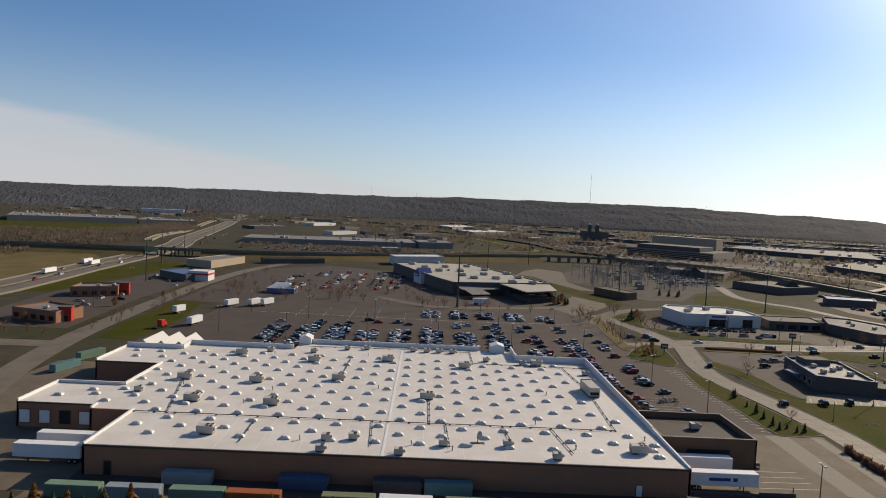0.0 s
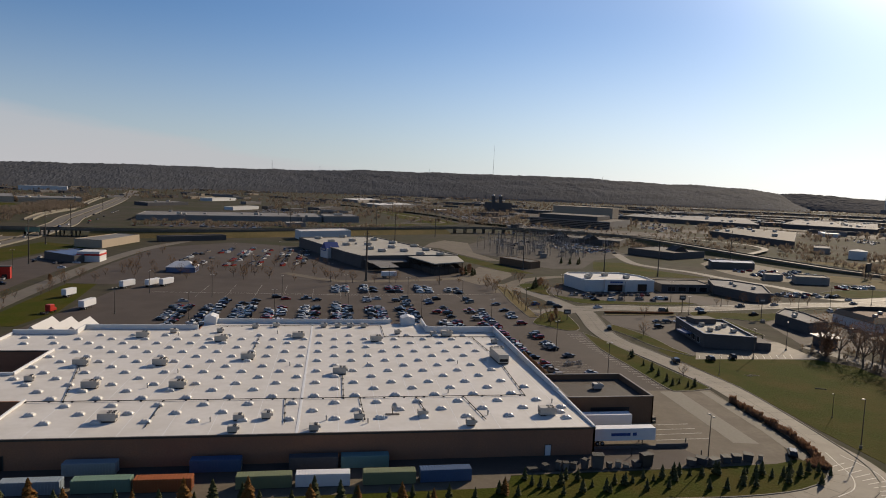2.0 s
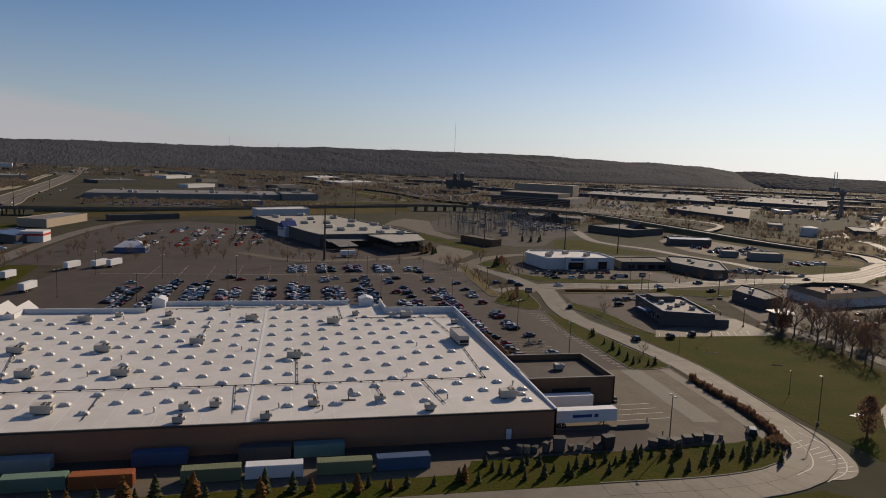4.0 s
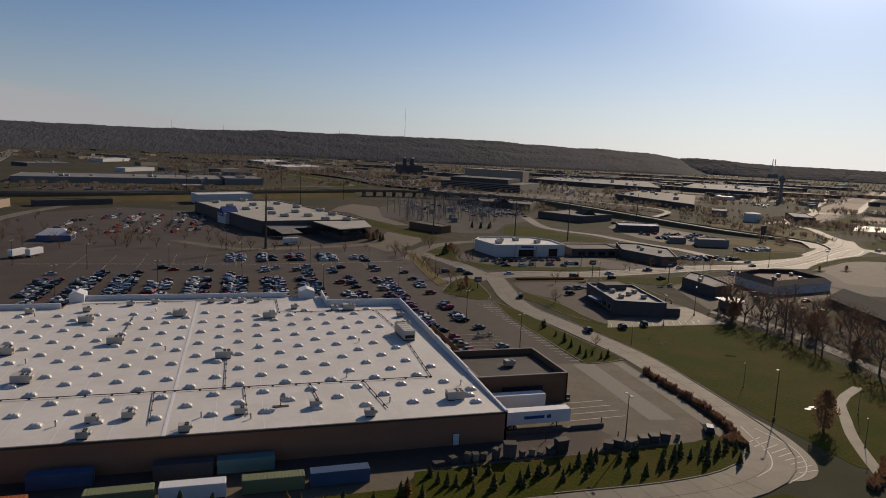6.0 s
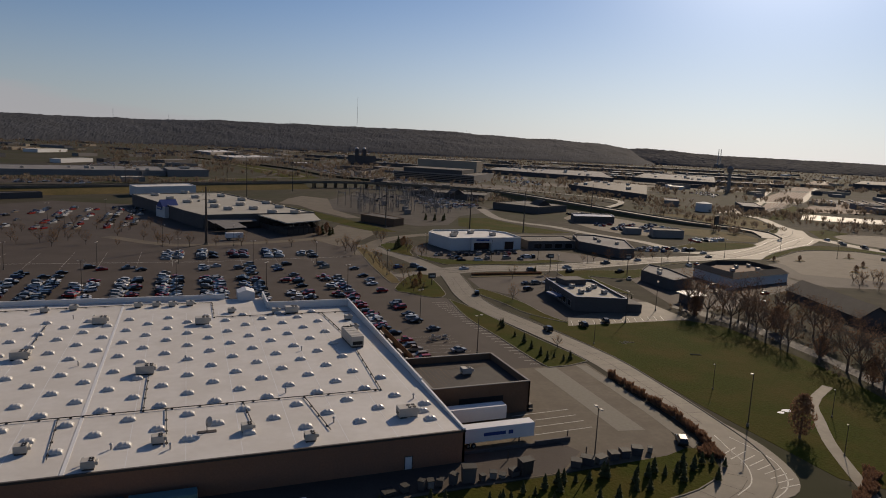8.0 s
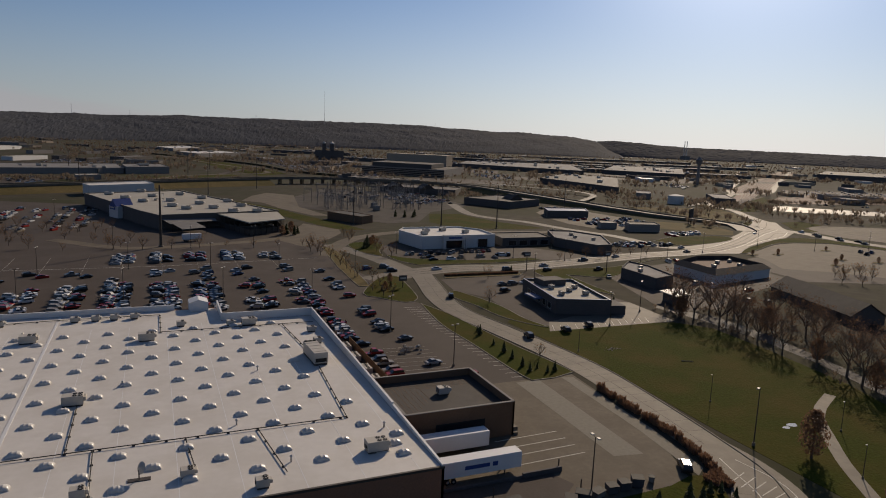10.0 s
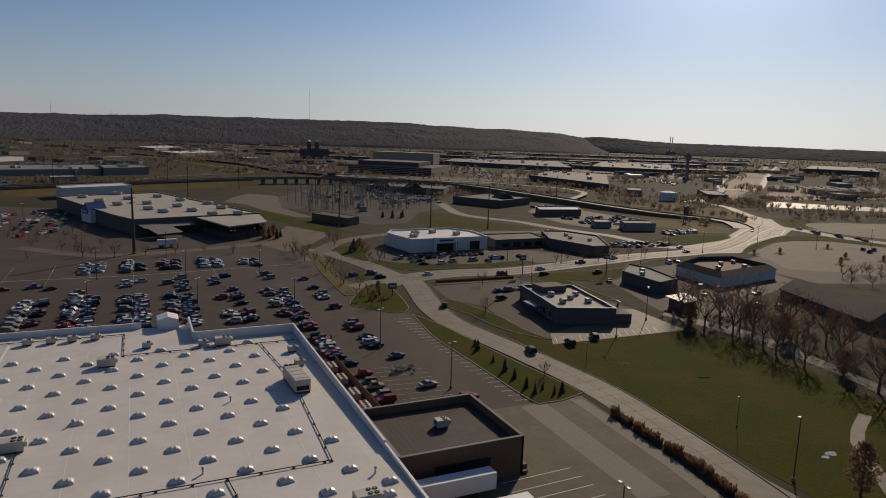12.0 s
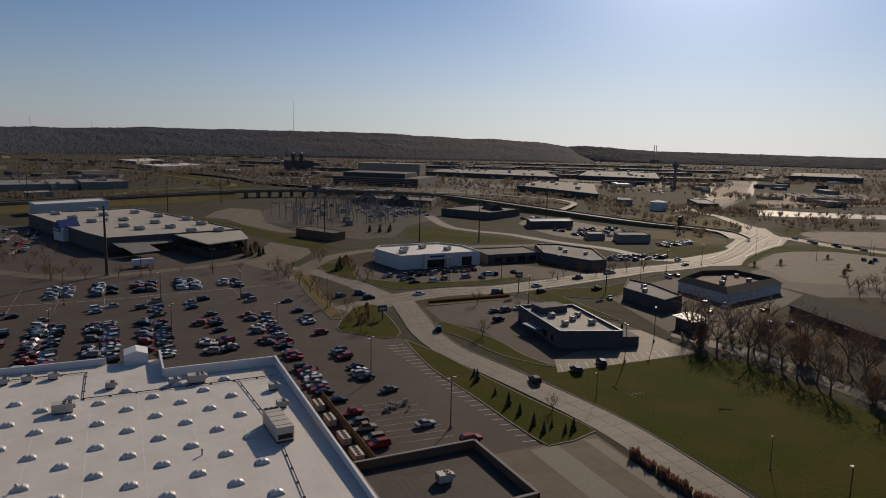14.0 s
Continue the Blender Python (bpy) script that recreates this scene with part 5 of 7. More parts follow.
part("fork", tube(bmesh.new(), (0.5, 0.1, 0.16), (1.7, -0.6, 0.2), 0.09, 0.04), "kerb", log)
for x, y, w in ((82, 3.2, 0.9), (84.4, 3.8, 1.3)):
    b = bmesh.new()
    prism(b, [(x + w * math.cos(a) * (1 + 0.25 * math.sin(3 * a)), y + w * 0.7 * math.sin(a)) for a in np.linspace(0, 6.283, 14)[:-1]], 0, 0.062)
    solid("puddle", b, "puddle", "small glinting puddle in the grass", "puddle")


# ---- trees ----
def limb(bm, p, d, ln, r, depth, rnd, twigs):
    q = p + d * ln
    tube(bm, p, q, r, r * 0.62, 5 if depth > 1 else 3, False)
    if depth == 0:
        return
    for _ in range(3 if depth > 1 else twigs):
        n = (d + Vector((rnd.uniform(-1, 1), rnd.uniform(-1, 1), rnd.uniform(-0.15, 0.75))) * 0.75).normalized()
        s = rnd.uniform(0.5, 1.0)
        limb(bm, p + d * ln * s, n, ln * rnd.uniform(0.5, 0.75), r * 0.5, depth - 1, rnd, twigs)


def bare_tree(seed, h, leaf=None, forks=3):
    """A trunk with forking limbs and twigs, and a few last leaves when asked for."""
    rnd = random.Random(seed)
    t = thing("bare_tree", "bare grey-brown tree with fine twigs", "tree", group="bare trees")
    bt = bmesh.new()
    tube(bt, (0, 0, 0), (0.1, 0, h * 0.3), h * 0.022, h * 0.016, 8)
    part("trunk", bt, "bark", t)
    bc = bmesh.new()
    for k in range(6):
        a = k * 1.05 + rnd.uniform(-0.3, 0.3)
        d = Vector((math.cos(a) * 0.6, math.sin(a) * 0.6, rnd.uniform(0.5, 1.1))).normalized()
        limb(bc, Vector((0.1, 0, h * rnd.uniform(0.18, 0.3))), d, h * 0.3, h * 0.011, forks, rnd, 4)
    part("crown", bc, "twig", t, "crown of bare limbs and twigs")
    if leaf:
        bl = bmesh.new()
        for _ in range(200 if h < 8 else 420):
            a, z = rnd.uniform(0, 6.28), rnd.uniform(0.3, 0.95)
            r = h * 0.34 * math.sqrt(rnd.random()) * (1.15 - abs(z - 0.55))
            c = Vector((r * math.cos(a), r * math.sin(a), h * z))
            s = h * (0.022 if h < 8 else 0.016)
            vs = [bl.verts.new(c + Vector((rnd.uniform(-s, s), rnd.uniform(-s, s), rnd.uniform(-s, s)))) for _ in range(4)]
            bl.faces.new(vs[:3])
            bl.faces.new((vs[0], vs[2], vs[3]))
        part("leaves", bl, leaf, t, "thin brown autumn leaves")
    return t


def conifer(seed, h, w, material, label, name="young_pine"):
    """A trunk in whorls of drooping jagged boughs."""
    rnd = random.Random(seed)
    t = thing(name, label, "tree", group="young evergreens")
    part("trunk", tube(bmesh.new(), (0, 0, 0), (0, 0, h * 0.8), h * 0.025, h * 0.008, 6), "bark", t)
    bm = bmesh.new()
    tiers = 9
    for k in range(tiers):
        z = h * (0.08 + 0.82 * k / tiers)
        r = w * (1 - k / tiers) * rnd.uniform(0.8, 1.15) + 0.08
        for j in range(9):
            a = j * 0.698 + rnd.uniform(-0.3, 0.3)
            rr = r * rnd.uniform(0.65, 1.2)
            tip = Vector((rr * math.cos(a), rr * math.sin(a), z + h * rnd.uniform(-0.05, 0.03)))
            b0 = Vector((0, 0, z + h * 0.13))
            side = Vector((-math.sin(a), math.cos(a), 0)) * rr * 0.42
            v = [bm.verts.new(b0), bm.verts.new(tip * 0.6 + b0 * 0.4 + side), bm.verts.new(tip), bm.verts.new(tip * 0.6 + b0 * 0.4 - side), bm.verts.new(tip * 0.55 + Vector((0, 0, z * 0.45 - h * 0.06)))]
            bm.faces.new((v[0], v[1], v[2]))
            bm.faces.new((v[0], v[2], v[3]))
            bm.faces.new((v[1], v[4], v[2]))
            bm.faces.new((v[2], v[4], v[3]))
    part("crown", bm, material, t)
    return t


random.seed(21)
trees = [bare_tree(s, 11, "brown_leaf", 4) for s in (1, 2, 3)]
places = [(135, 92), (129, 80), (130, 69.5), (135.5, 67), (132, 60), (129, 53), (126, 41.5), (130, 48), (125.6, 30), (127, 22), (123, 15), (140, 84), (138, 74), (146, 90), (120, 6), (150, 66), (149, 52), (144, 44), (147, 76), (142, 30), (118, -4), (152, 84), (141, 20), (136, 98), (128, 86)]
for k, (x, y) in enumerate(places):
    m = pose(x, y, 0.05, 0, 0, random.uniform(0, 360))
    s = random.uniform(1.1, 1.6)
    if k < 3:
        trees[k].matrix_basis = m
        t = trees[k]
    else:
        t = copy_thing(trees[k % 3], m)
    t.scale = (s, s, s)
lot_tree = bare_tree(9, 5.5, "orange_leaf")
lot_tree.matrix_basis = pose(36, 140, 0.2)
tagged(lot_tree, "small lot tree with thin brown leaves")
for x, y in [(33 + random.uniform(0, 8), 140 + 9 * k) for k in range(13)] + [(-60 + 13 * k, 262 + random.uniform(-4, 4)) for k in range(8)] + [(66 + random.uniform(-3, 3), 220 + 8 * k) for k in range(5)] + [(150 + 8 * k, 196 + random.uniform(-3, 6)) for k in range(8)] + [(-140 + 14 * k, 318 + random.uniform(-20, 30)) for k in range(6)] + [(-190 + random.uniform(-3, 3), 250 + 25 * k) for k in range(8)] + [(-212 - 9 * k, 135 + random.uniform(-4, 4)) for k in range(6)] + [*[(-185 + 135 * random.random(), 262 + 80 * random.random()) for _ in range(46)], *[(-200 + random.uniform(-4, 5), 150 + 11 * k) for k in range(12)], (102, 150), (180, 92), (170, 84), (164, 76), (160, 66), (176, 70), (158, 88), (-230, 200), (-245, 150), (90, 160), (70, 120), (55, 60)]:
    t = copy_thing(lot_tree, pose(x, y, 0.02, 0, 0, random.uniform(0, 360)))
    s = random.uniform(0.7, 1.5)
    t.scale = (s, s, s)
pines = [conifer(4, 3.4, 0.95, "conifer", "young dark green pine in the verge"), conifer(6, 2.8, 0.75, "conifer", "young dark green pine in the verge"), conifer(8, 4.2, 1.4, "orange_leaf", "yellow-brown young larch behind the boxes", "young_larch")]
spots = []
for k in range(46):
    spots.append((0 if k % 3 else 1, -20 + 1.5 * k + random.uniform(-0.7, 0.7), random.choice((-12.5, -15.2, -18.4)) + random.uniform(-1, 1)))
for k in range(30):
    spots.append((k % 2, -150 + 4.4 * k + random.uniform(-1, 1), -17.8 + random.uniform(-1.2, 1)))
for k in range(13):
    spots.append((2, -140 + 9.4 * k + random.uniform(-3, 3), -18.5 + random.uniform(-1.5, 1)))
spots += [(1, 49.6, 88), (0, 48.6, 84.5), (1, 47.8, 74), (0, 47.4, 67), (1, 47, 61.5), (0, 46.5, 55), (1, 46.4, 51), (0, 50.5, 49), (0, 53, 49.5), (1, 49.5, 52.5), (0, 41, 150), (1, 44, 155), (0, 38, 148), (0, 60, 245), (0, 63, 250), (0, 30, 304), (0, 34, 300), (1, 37, 306), (0, 108, 172), (0, 118, 110), (0, 126, 384), (0, 132, 380), (0, 138, 378), (1, 143, 388)]
done = set()
for k, x, y in spots:
    z = 0.02 if y > 100 else 0.15 if x > 42 else 0.08
    m = pose(x, y, z, 0, 0, random.uniform(0, 360))
    s = random.uniform(0.6, 1.05) * (2.2 if y > 240 else 1.6 if x < -55 else 1)
    if k in done:
        t = copy_thing(pines[k], m)
    else:
        done.add(k)
        t = pines[k]
        t.matrix_basis = m
    t.scale = (s * 0.95, s * 0.95, s)
for k in range(14):
    t = copy_thing(trees[k % 3], pose(140 + random.uniform(0, 42), 24 + random.uniform(0, 66), 0.0, 0, 0, random.uniform(0, 360)))
    q = random.uniform(0.45, 0.85)
    t.scale = (q, q, q)
for x, y in ((61, 290), (58, 268), (64, 284), (31, 242), (33, 254), (36, 262)):
    t = copy_thing(lot_tree, pose(x, y, 0.05, 0, 0, 50 * x))
    t.scale = (1.3, 1.3, 1.25)
    tagged(t, "small tree still holding rust-orange leaves")
for k in range(12):
    t = copy_thing(lot_tree, pose(252 + 4 * k + random.uniform(-2, 2), 104 + random.uniform(0, 26), 0.05, 0, 0, random.uniform(0, 360)))
    t.scale = (1.3, 1.3, 1.2)


def round_tree(seed, h, w, label):
    """A trunk under an upright crown of many small blades, with an uneven outline."""
    r = random.Random(seed)
    t = thing("dense_tree", label, "tree", group="dense trees")
    part("trunk", tube(bmesh.new(), (0, 0, 0), (0, 0, h * 0.5), h * 0.03, h * 0.015, 7), "bark", t)
    b = bmesh.new()
    for _ in range(1500):
        z, a = r.random() ** 0.8, r.uniform(0, 6.283)
        rad = w * math.sqrt(r.random()) * (math.sin(math.pi * min(1, 0.12 + 0.86 * z)) ** 0.6) * (1 + 0.25 * math.sin(3 * a + 9 * z))
        c = Vector((rad * math.cos(a), rad * math.sin(a), h * (0.08 + 0.92 * z)))
        v = [b.verts.new(c + Vector((r.uniform(-0.35, 0.35), r.uniform(-0.35, 0.35), r.uniform(-0.3, 0.7)))) for _ in range(3)]
        b.faces.new(v)
    part("crown", b, "brown_leaf", t)
    return t


meadow_tree = round_tree(5, 9.5, 2.6, "dense brown upright tree on the meadow edge")
meadow_tree.matrix_basis = pose(74, -9, 0.05)
for x, y, q in ((-221, 214, 0.5), (-236, 160, 0.5), (-144, 296, 0.75), (-210, 250, 0.4), (40, 150, 0.35), (46, 162, 0.4), (70, 262, 0.5), (66, 254, 0.5), (27, 300, 0.6), (34, 310, 0.7), (127, 84, 0.8), (293, 185, 0.35), (316, 162, 0.35), (295, 150, 0.4), (275, 187, 0.3), (330, 150, 0.35), (340, 190, 0.3), (142, 61, 0.9), (124, 12, 0.8), (131, 34, 0.7)):
    t = copy_thing(meadow_tree, pose(x, y, 0.05, 0, 0, 40 * x))
    t.scale = (q * 1.2, q * 1.2, q)
    tagged(t, "dense brown leafy shrub")

lanes = thing("road_joint", "dark worn lane seams along the wide road", "road marking", kind="structure")
for off in (-3.6, 0, 3.6):
    run = spline([(64, 180), (88, 185), (115, 182), (147, 187), (186, 195), (206, 199), (228, 200), (249, 203), (277, 212), (316, 233), (358, 260), (400, 283)], 6)
    part("joint", strip(bmesh.new(), [(x + off * 0.3, y - off) for x, y in run], 0.45, 0.06, 0.085), "asphalt", lanes)
part("joint", strip(bmesh.new(), spline([(258, 200), (300, 220), (345, 238), (385, 262), (402, 240)], 5), 0.5, 0.06, 0.085), "asphalt", lanes)
part("joint", strip(bmesh.new(), spline([(330, 247), (372, 272), (405, 292), (438, 320)], 5), 0.5, 0.06, 0.085), "asphalt", lanes)
part("line", strip(bmesh.new(), spline([(300, 214), (335, 232), (368, 245), (396, 264)], 5), 0.4, 0.06, 0.09), "paint", lanes)
for off in (-5.5, 5.5):
    part("line", strip(bmesh.new(), [(x + off * 0.3, y - off) for x, y in run[8:]], 0.25, 0.06, 0.09), "paint", lanes)
island("kerb_island", [(395, 300), (412, 312), (428, 326), (420, 325), (404, 314)], "narrow grass median in the junction", 4)

# the russet hedge: tufts of upright blades
def tuft(seed, w, h, material, name, label):
    rnd = random.Random(seed)
    bm = bmesh.new()
    for _ in range(150):
        a, r = rnd.uniform(0, 6.28), w * math.sqrt(rnd.random())
        p = Vector((r * math.cos(a), r * math.sin(a), 0))
        q = p * rnd.uniform(1.05, 1.4) + Vector((rnd.uniform(-0.1, 0.1), rnd.uniform(-0.1, 0.1), h * rnd.uniform(0.6, 1.05)))
        s = Vector((rnd.uniform(-1, 1), rnd.uniform(-1, 1), 0)).normalized() * 0.07
        v = [bm.verts.new(p - s), bm.verts.new(p + s), bm.verts.new(q + s), bm.verts.new(q - s)]
        bm.faces.new(v)
    t = thing(name, label, "shrub", group="hedge tufts")
    part("blade_clump", bm, material, t)
    part("crown_root", tube(bmesh.new(), (0, 0, 0), (0, 0, h * 0.4), w * 0.45, w * 0.55, 8), material, t)
    return t


tf = tuft(3, 0.75, 1.5, "red_leaf", "grass_tuft", "russet ornamental grass tuft in the hedge")
hedge = [(56.2, 34), (55.6, 22), (55.1, 10), (53.4, 0), (51, -8.5)]
hl = spline(hedge, 1.15)
for i, p in enumerate(hl):
    if i in (5, 13, 22, 29):
        continue
    m = pose(p[0] + random.uniform(-0.25, 0.25), p[1], 0.05, 0, 0, random.uniform(0, 360))
    t = tf if i == 0 else copy_thing(tf, m)
    t.matrix_basis = m
    s = random.uniform(0.75, 1.15)
    t.scale = (s, s, s * random.uniform(0.85, 1.25))
for k in range(9):
    t = copy_thing(tf, pose(49 + random.uniform(-2.5, 2), -9.5 + random.uniform(-2.2, 2), 0.09, 0, 0, random.uniform(0, 360)))
    t.scale = (1.2, 1.2, 0.75)
for k in range(16):
    t = copy_thing(tf, pose(61 + 0.9 * k + random.uniform(-0.6, 0.6), -33 + 0.5 * k + random.uniform(-0.8, 0.8), 0.05, 0, 0, random.uniform(0, 360)))
    t.scale = (1.1, 1.1, 0.9)
for k in range(34):
    t = copy_thing(tf, pose(74 + 1.05 * k, 169 - 0.03 * k, 0.16, 0, 0, random.uniform(0, 360)))
    t.scale = (0.8, 0.8, 0.7)


# ---- far woods, hills and town ----
def woods(name, pts, material, label, hmin, hmax, seed):
    """Far bare trees: sprays of thin upright limbs, open enough to see through, joined."""
    rnd = random.Random(seed)
    vs, fs = [], []
    for x, y in pts:
        h = rnd.uniform(hmin, hmax)
        for k in range(22):
            a = rnd.uniform(0, 6.283)
            out, top = h * rnd.uniform(0.1, 0.42), h * rnd.uniform(0.55, 1.05)
            b0 = h * rnd.uniform(0.0, 0.35)
            w = h * rnd.uniform(0.018, 0.05)
            i = len(vs)
            c, d = math.cos(a), math.sin(a)
            vs += [(x + c * out * 0.2, y + d * out * 0.2, b0), (x + c * out - d * w, y + d * out + c * w, b0 + (top - b0) * 0.65), (x + c * out * 1.1, y + d * out * 1.1, top), (x + c * out + d * w, y + d * out - c * w, b0 + (top - b0) * 0.6)]
            fs.append((i, i + 1, i + 2, i + 3))
    me = bpy.data.meshes.new(name)
    me.from_pydata(vs, [], fs)
    me.materials.append(M[material])
    return tagged(new(name, me), label, "woods", kind="stuff")


def polar(az, r):
    return r * math.sin(radians(az)), r * math.cos(radians(az))


rnd = random.Random(77)
pts = []
for _ in range(15000):  # belts of trees over the plain
    az, r = rnd.uniform(-55, 75), 900 * 4.7 ** rnd.random()
    if noise.noise(Vector((az * 0.14, r * 0.005, 3.1))) + 0.0001 * (r - 2000) > rnd.uniform(-0.25, 0.2) and not (r < 1700 and az < -8):
        pts.append(polar(az, r))
woods("far_woods", pts, "thicket", "brown bare woods spread over the plain", 6, 12, 5)
pts = []
for _ in range(1500):
    y = rnd.uniform(480, 1000)
    x = -420 - rnd.uniform(0, 330) - (y - 560) * 0.2
    if y - 560 < -(x + 420) * 0.75 - 30 or x > -410:
        pts.append((x - 20, y - 20))
for _ in range(700):
    k = rnd.random()
    pts.append((-410 - 190 * k + rnd.uniform(-30, 30) - 60, 800 + 800 * k + rnd.uniform(-60, 60)))
for _ in range(1700):  # brown wood between field and highway
    u, y = rnd.random(), rnd.uniform(600, 1150)
    west = -655 if y < 860 else -560
    pts.append((west + (-480 - west) * u + max(0, 900 - y) * 0.2 * u + 12 * math.sin(y * 0.02), y))
for _ in range(150):  # trees round the pond and the rail cut
    pts.append((rnd.uniform(600, 900), rnd.uniform(452, 474)))
    pts.append((540 + rnd.uniform(0, 330), 382 - 0.42 * rnd.uniform(0, 330)))
for _ in range(260):
    pts.append((rnd.uniform(150, 560), rnd.uniform(640, 1100)))
    pts.append((rnd.uniform(-300, 60), rnd.uniform(700, 780)))
for _ in range(120):
    pts.append((rnd.uniform(470, 560), rnd.uniform(410, 520)))
lines_ = [spline(q, 8) for q in ([(215, 480), (196, 405), (200, 373), (216, 345), (223, 312), (230, 290), (239, 267), (240, 243), (258, 217), (292, 228), (327, 246), (368, 273)], [(434, 310), (448, 338), (468, 370), (495, 410), (506, 443), (527, 471), (603, 530), (717, 623)], [(150, 722), (215, 700), (270, 660), (299, 622), (312, 579), (324, 516), (338, 462), (348, 405), (362, 356), (382, 325), (384, 303), (366, 275)], [(325, 668), (359, 650), (395, 612), (428, 588), (424, 548), (390, 510), (350, 470)], [(550, 462), (640, 515), (770, 610)])]
for _ in range(1500):
    x, y = rnd.uniform(225, 560), rnd.uniform(290, 720)
    if (225 < x < 340 and 290 < y < 515) or (430 < x < 500 and 430 < y < 490) or noise.noise(Vector((x * 0.018, y * 0.018, 1))) < -0.1 or min(math.hypot(x - p[0], y - p[1]) for q in lines_ for p in q) < 17:
        continue
    pts.append((x, y))
woods("near_woods", pts, "thicket", "brown bare trees in thickets", 4, 8, 6)
pts = [(rnd.uniform(150, 200), rnd.uniform(40, 92)) for _ in range(90)] + [(rnd.uniform(110, 150), -10 - rnd.uniform(0, 40)) for _ in range(50)]
for _ in range(80):  # both banks of the creek
    y = rnd.uniform(-10, 98)
    x = float(np.interp(y, [-10, 34, 58, 80, 100], [121, 132, 136, 136.5, 130.5]))
    pts.append((x + rnd.choice((-1, 1, 1)) * rnd.uniform(4.2, 9), y))
woods("creek_brush", pts, "thicket", "brown brush along the creek", 1.2, 3.2, 9)


def ridge(name, prof, label, depth=500, foot=0.8):
    """A long wooded ridge: azimuth in degrees, distance and crest height."""
    az = np.arange(prof[0][0], prof[-1][0] + 0.01, 0.12)
    rr = np.interp(az, [p[0] for p in prof], [p[1] for p in prof])
    hh = np.interp(az, [p[0] for p in prof], [p[2] for p in prof])
    vs, fs, n = [], [], 30
    for i, (a, r, h) in enumerate(zip(az, rr, hh)):
        for k in range(n):
            f = k / (n - 1)
            d = r * (foot + (1 - foot) * f)
            x, y = polar(a, d)
            j = noise.noise(Vector((x * 0.006, y * 0.006, 0))) * 0.16 + noise.noise(Vector((x * 0.03, y * 0.03, 5))) * 0.06
            z = h * (f ** 0.8) * (1 + j * (1 - 0.75 * f)) + (noise.noise(Vector((x * 0.045, y * 0.045, 2))) * 2.2 + noise.noise(Vector((x * 0.13, y * 0.13, 7))) * 1.8) * (k > 0)
            vs.append((x, y, z if k else -2))
        x, y = polar(a, r * 1.03)
        vs.append((x, y, -2))
    w = n + 1
    for i in range(len(az) - 1):
        for k in range(w - 1):
            b = i * w + k
            fs.append((b, b + w, b + w + 1, b + 1))
    me = bpy.data.meshes.new(name)
    me.from_pydata(vs, [], fs)
    # ridge colour carries the distance haze
    me.materials.append(M["hazed_wood"])
    return tagged(new(name, me), label, "hill", kind="structure")


ridge("hill", [(-75, 3300, 80), (-45, 3300, 84), (-29, 3500, 92), (-18, 3700, 112), (-10, 4000, 122), (-4, 4200, 128), (2, 4250, 146), (12, 4300, 152), (21, 4300, 148), (26, 4400, 136), (30, 4500, 130), (34, 4550, 118), (36.2, 4600, 96), (37.3, 4600, 44), (38.6, 4600, 4)], "long dark wooded ridge across the horizon")
ridge("hill", [(34.5, 4700, 50), (36, 4700, 92), (37.3, 4700, 102), (38.6, 4680, 99), (41, 4650, 86), (43.5, 4650, 75), (46.5, 4650, 74), (50, 4650, 70), (56, 4650, 66), (62, 4650, 62), (75, 4500, 60), (95, 4300, 70)], "low far wooded shore", foot=0.93)

# masts on the skyline
for az, r, z0, h in ((13.1, 4150, 140, 190), (-2, 4150, 120, 40), (22.5, 4200, 130, 34), (7.5, 4180, 140, 26), (-6, 4100, 120, 60)):
    x, y = polar(az, r)
    m_ = thing("radio_mast", "thin steel radio mast on the ridge", "mast", pose(x, y, z0 - 30), "radio masts")
    part("mast", tube(bmesh.new(), (0, 0, 0), (0, 0, h + 30), 1.1, 0.6, 5), "steel", m_)
    part("base", boxes((-4, 4, -4, 4, 0, 4)), "grey_wall", m_)
plant = thing("power_plant", "far power station with two pale chimneys", "power station", pose(*polar(43.4, 4290), 0))
for s in (-9, 9):
    part("chimney", tube(bmesh.new(), (s, 0, 0), (s, 0, 112), 2.6, 2, 10), "white_wall", plant, "tall pale chimney stack")
part("hall", boxes((-18, 20, -20, 20, 0, 24)), "grey_wall", plant)

# large buildings out on the plain
def shed(name, label, pts, h, wall, roof, n_units=0, rim=0.5):
    b = flat_building(name, label, "warehouse", pts, h, wall, roof, rim)
    if n_units:
        r = random.Random(len(name) + n_units)
        cx, cy = (sum(p[i] for p in pts) / len(pts) for i in (0, 1))
        for _ in range(n_units):
            p, q = r.choice(pts), r.random() * 0.85
            x, y = cx + (p[0] - cx) * q + r.uniform(-6, 6), cy + (p[1] - cy) * q + r.uniform(-4, 4)
            s = r.uniform(1.4, 2.6)
            c = copy_thing(far_unit, pose(x * 0.98 + cx * 0.02, y * 0.98 + cy * 0.02, h))
            c.scale = (s * 1.3, s, s)
    return b


shed("long_warehouse", "very long grey-roofed warehouse", [(-315, 795), (-75, 872), (-88, 990), (-330, 900)], 7, "grey_wall", "roof_grey", 10)
shed("side_warehouse", "grey warehouse with an upper clerestory", [(-72, 862), (-20, 885), (-30, 960), (-80, 940)], 9, "grey_wall", "roof_grey", 4)
shed("lean_shed", "small grey metal-roofed shed", [(-118, 740), (-94, 752), (-100, 780), (-122, 768)], 5, "grey_wall", "roof_tan")
shed("great_warehouse", "huge dark warehouse with a pale roof", [(590, 1290), (755, 1040), (975, 1415), (710, 1490)], 9, "dark_wall", "roof_grey", 14)
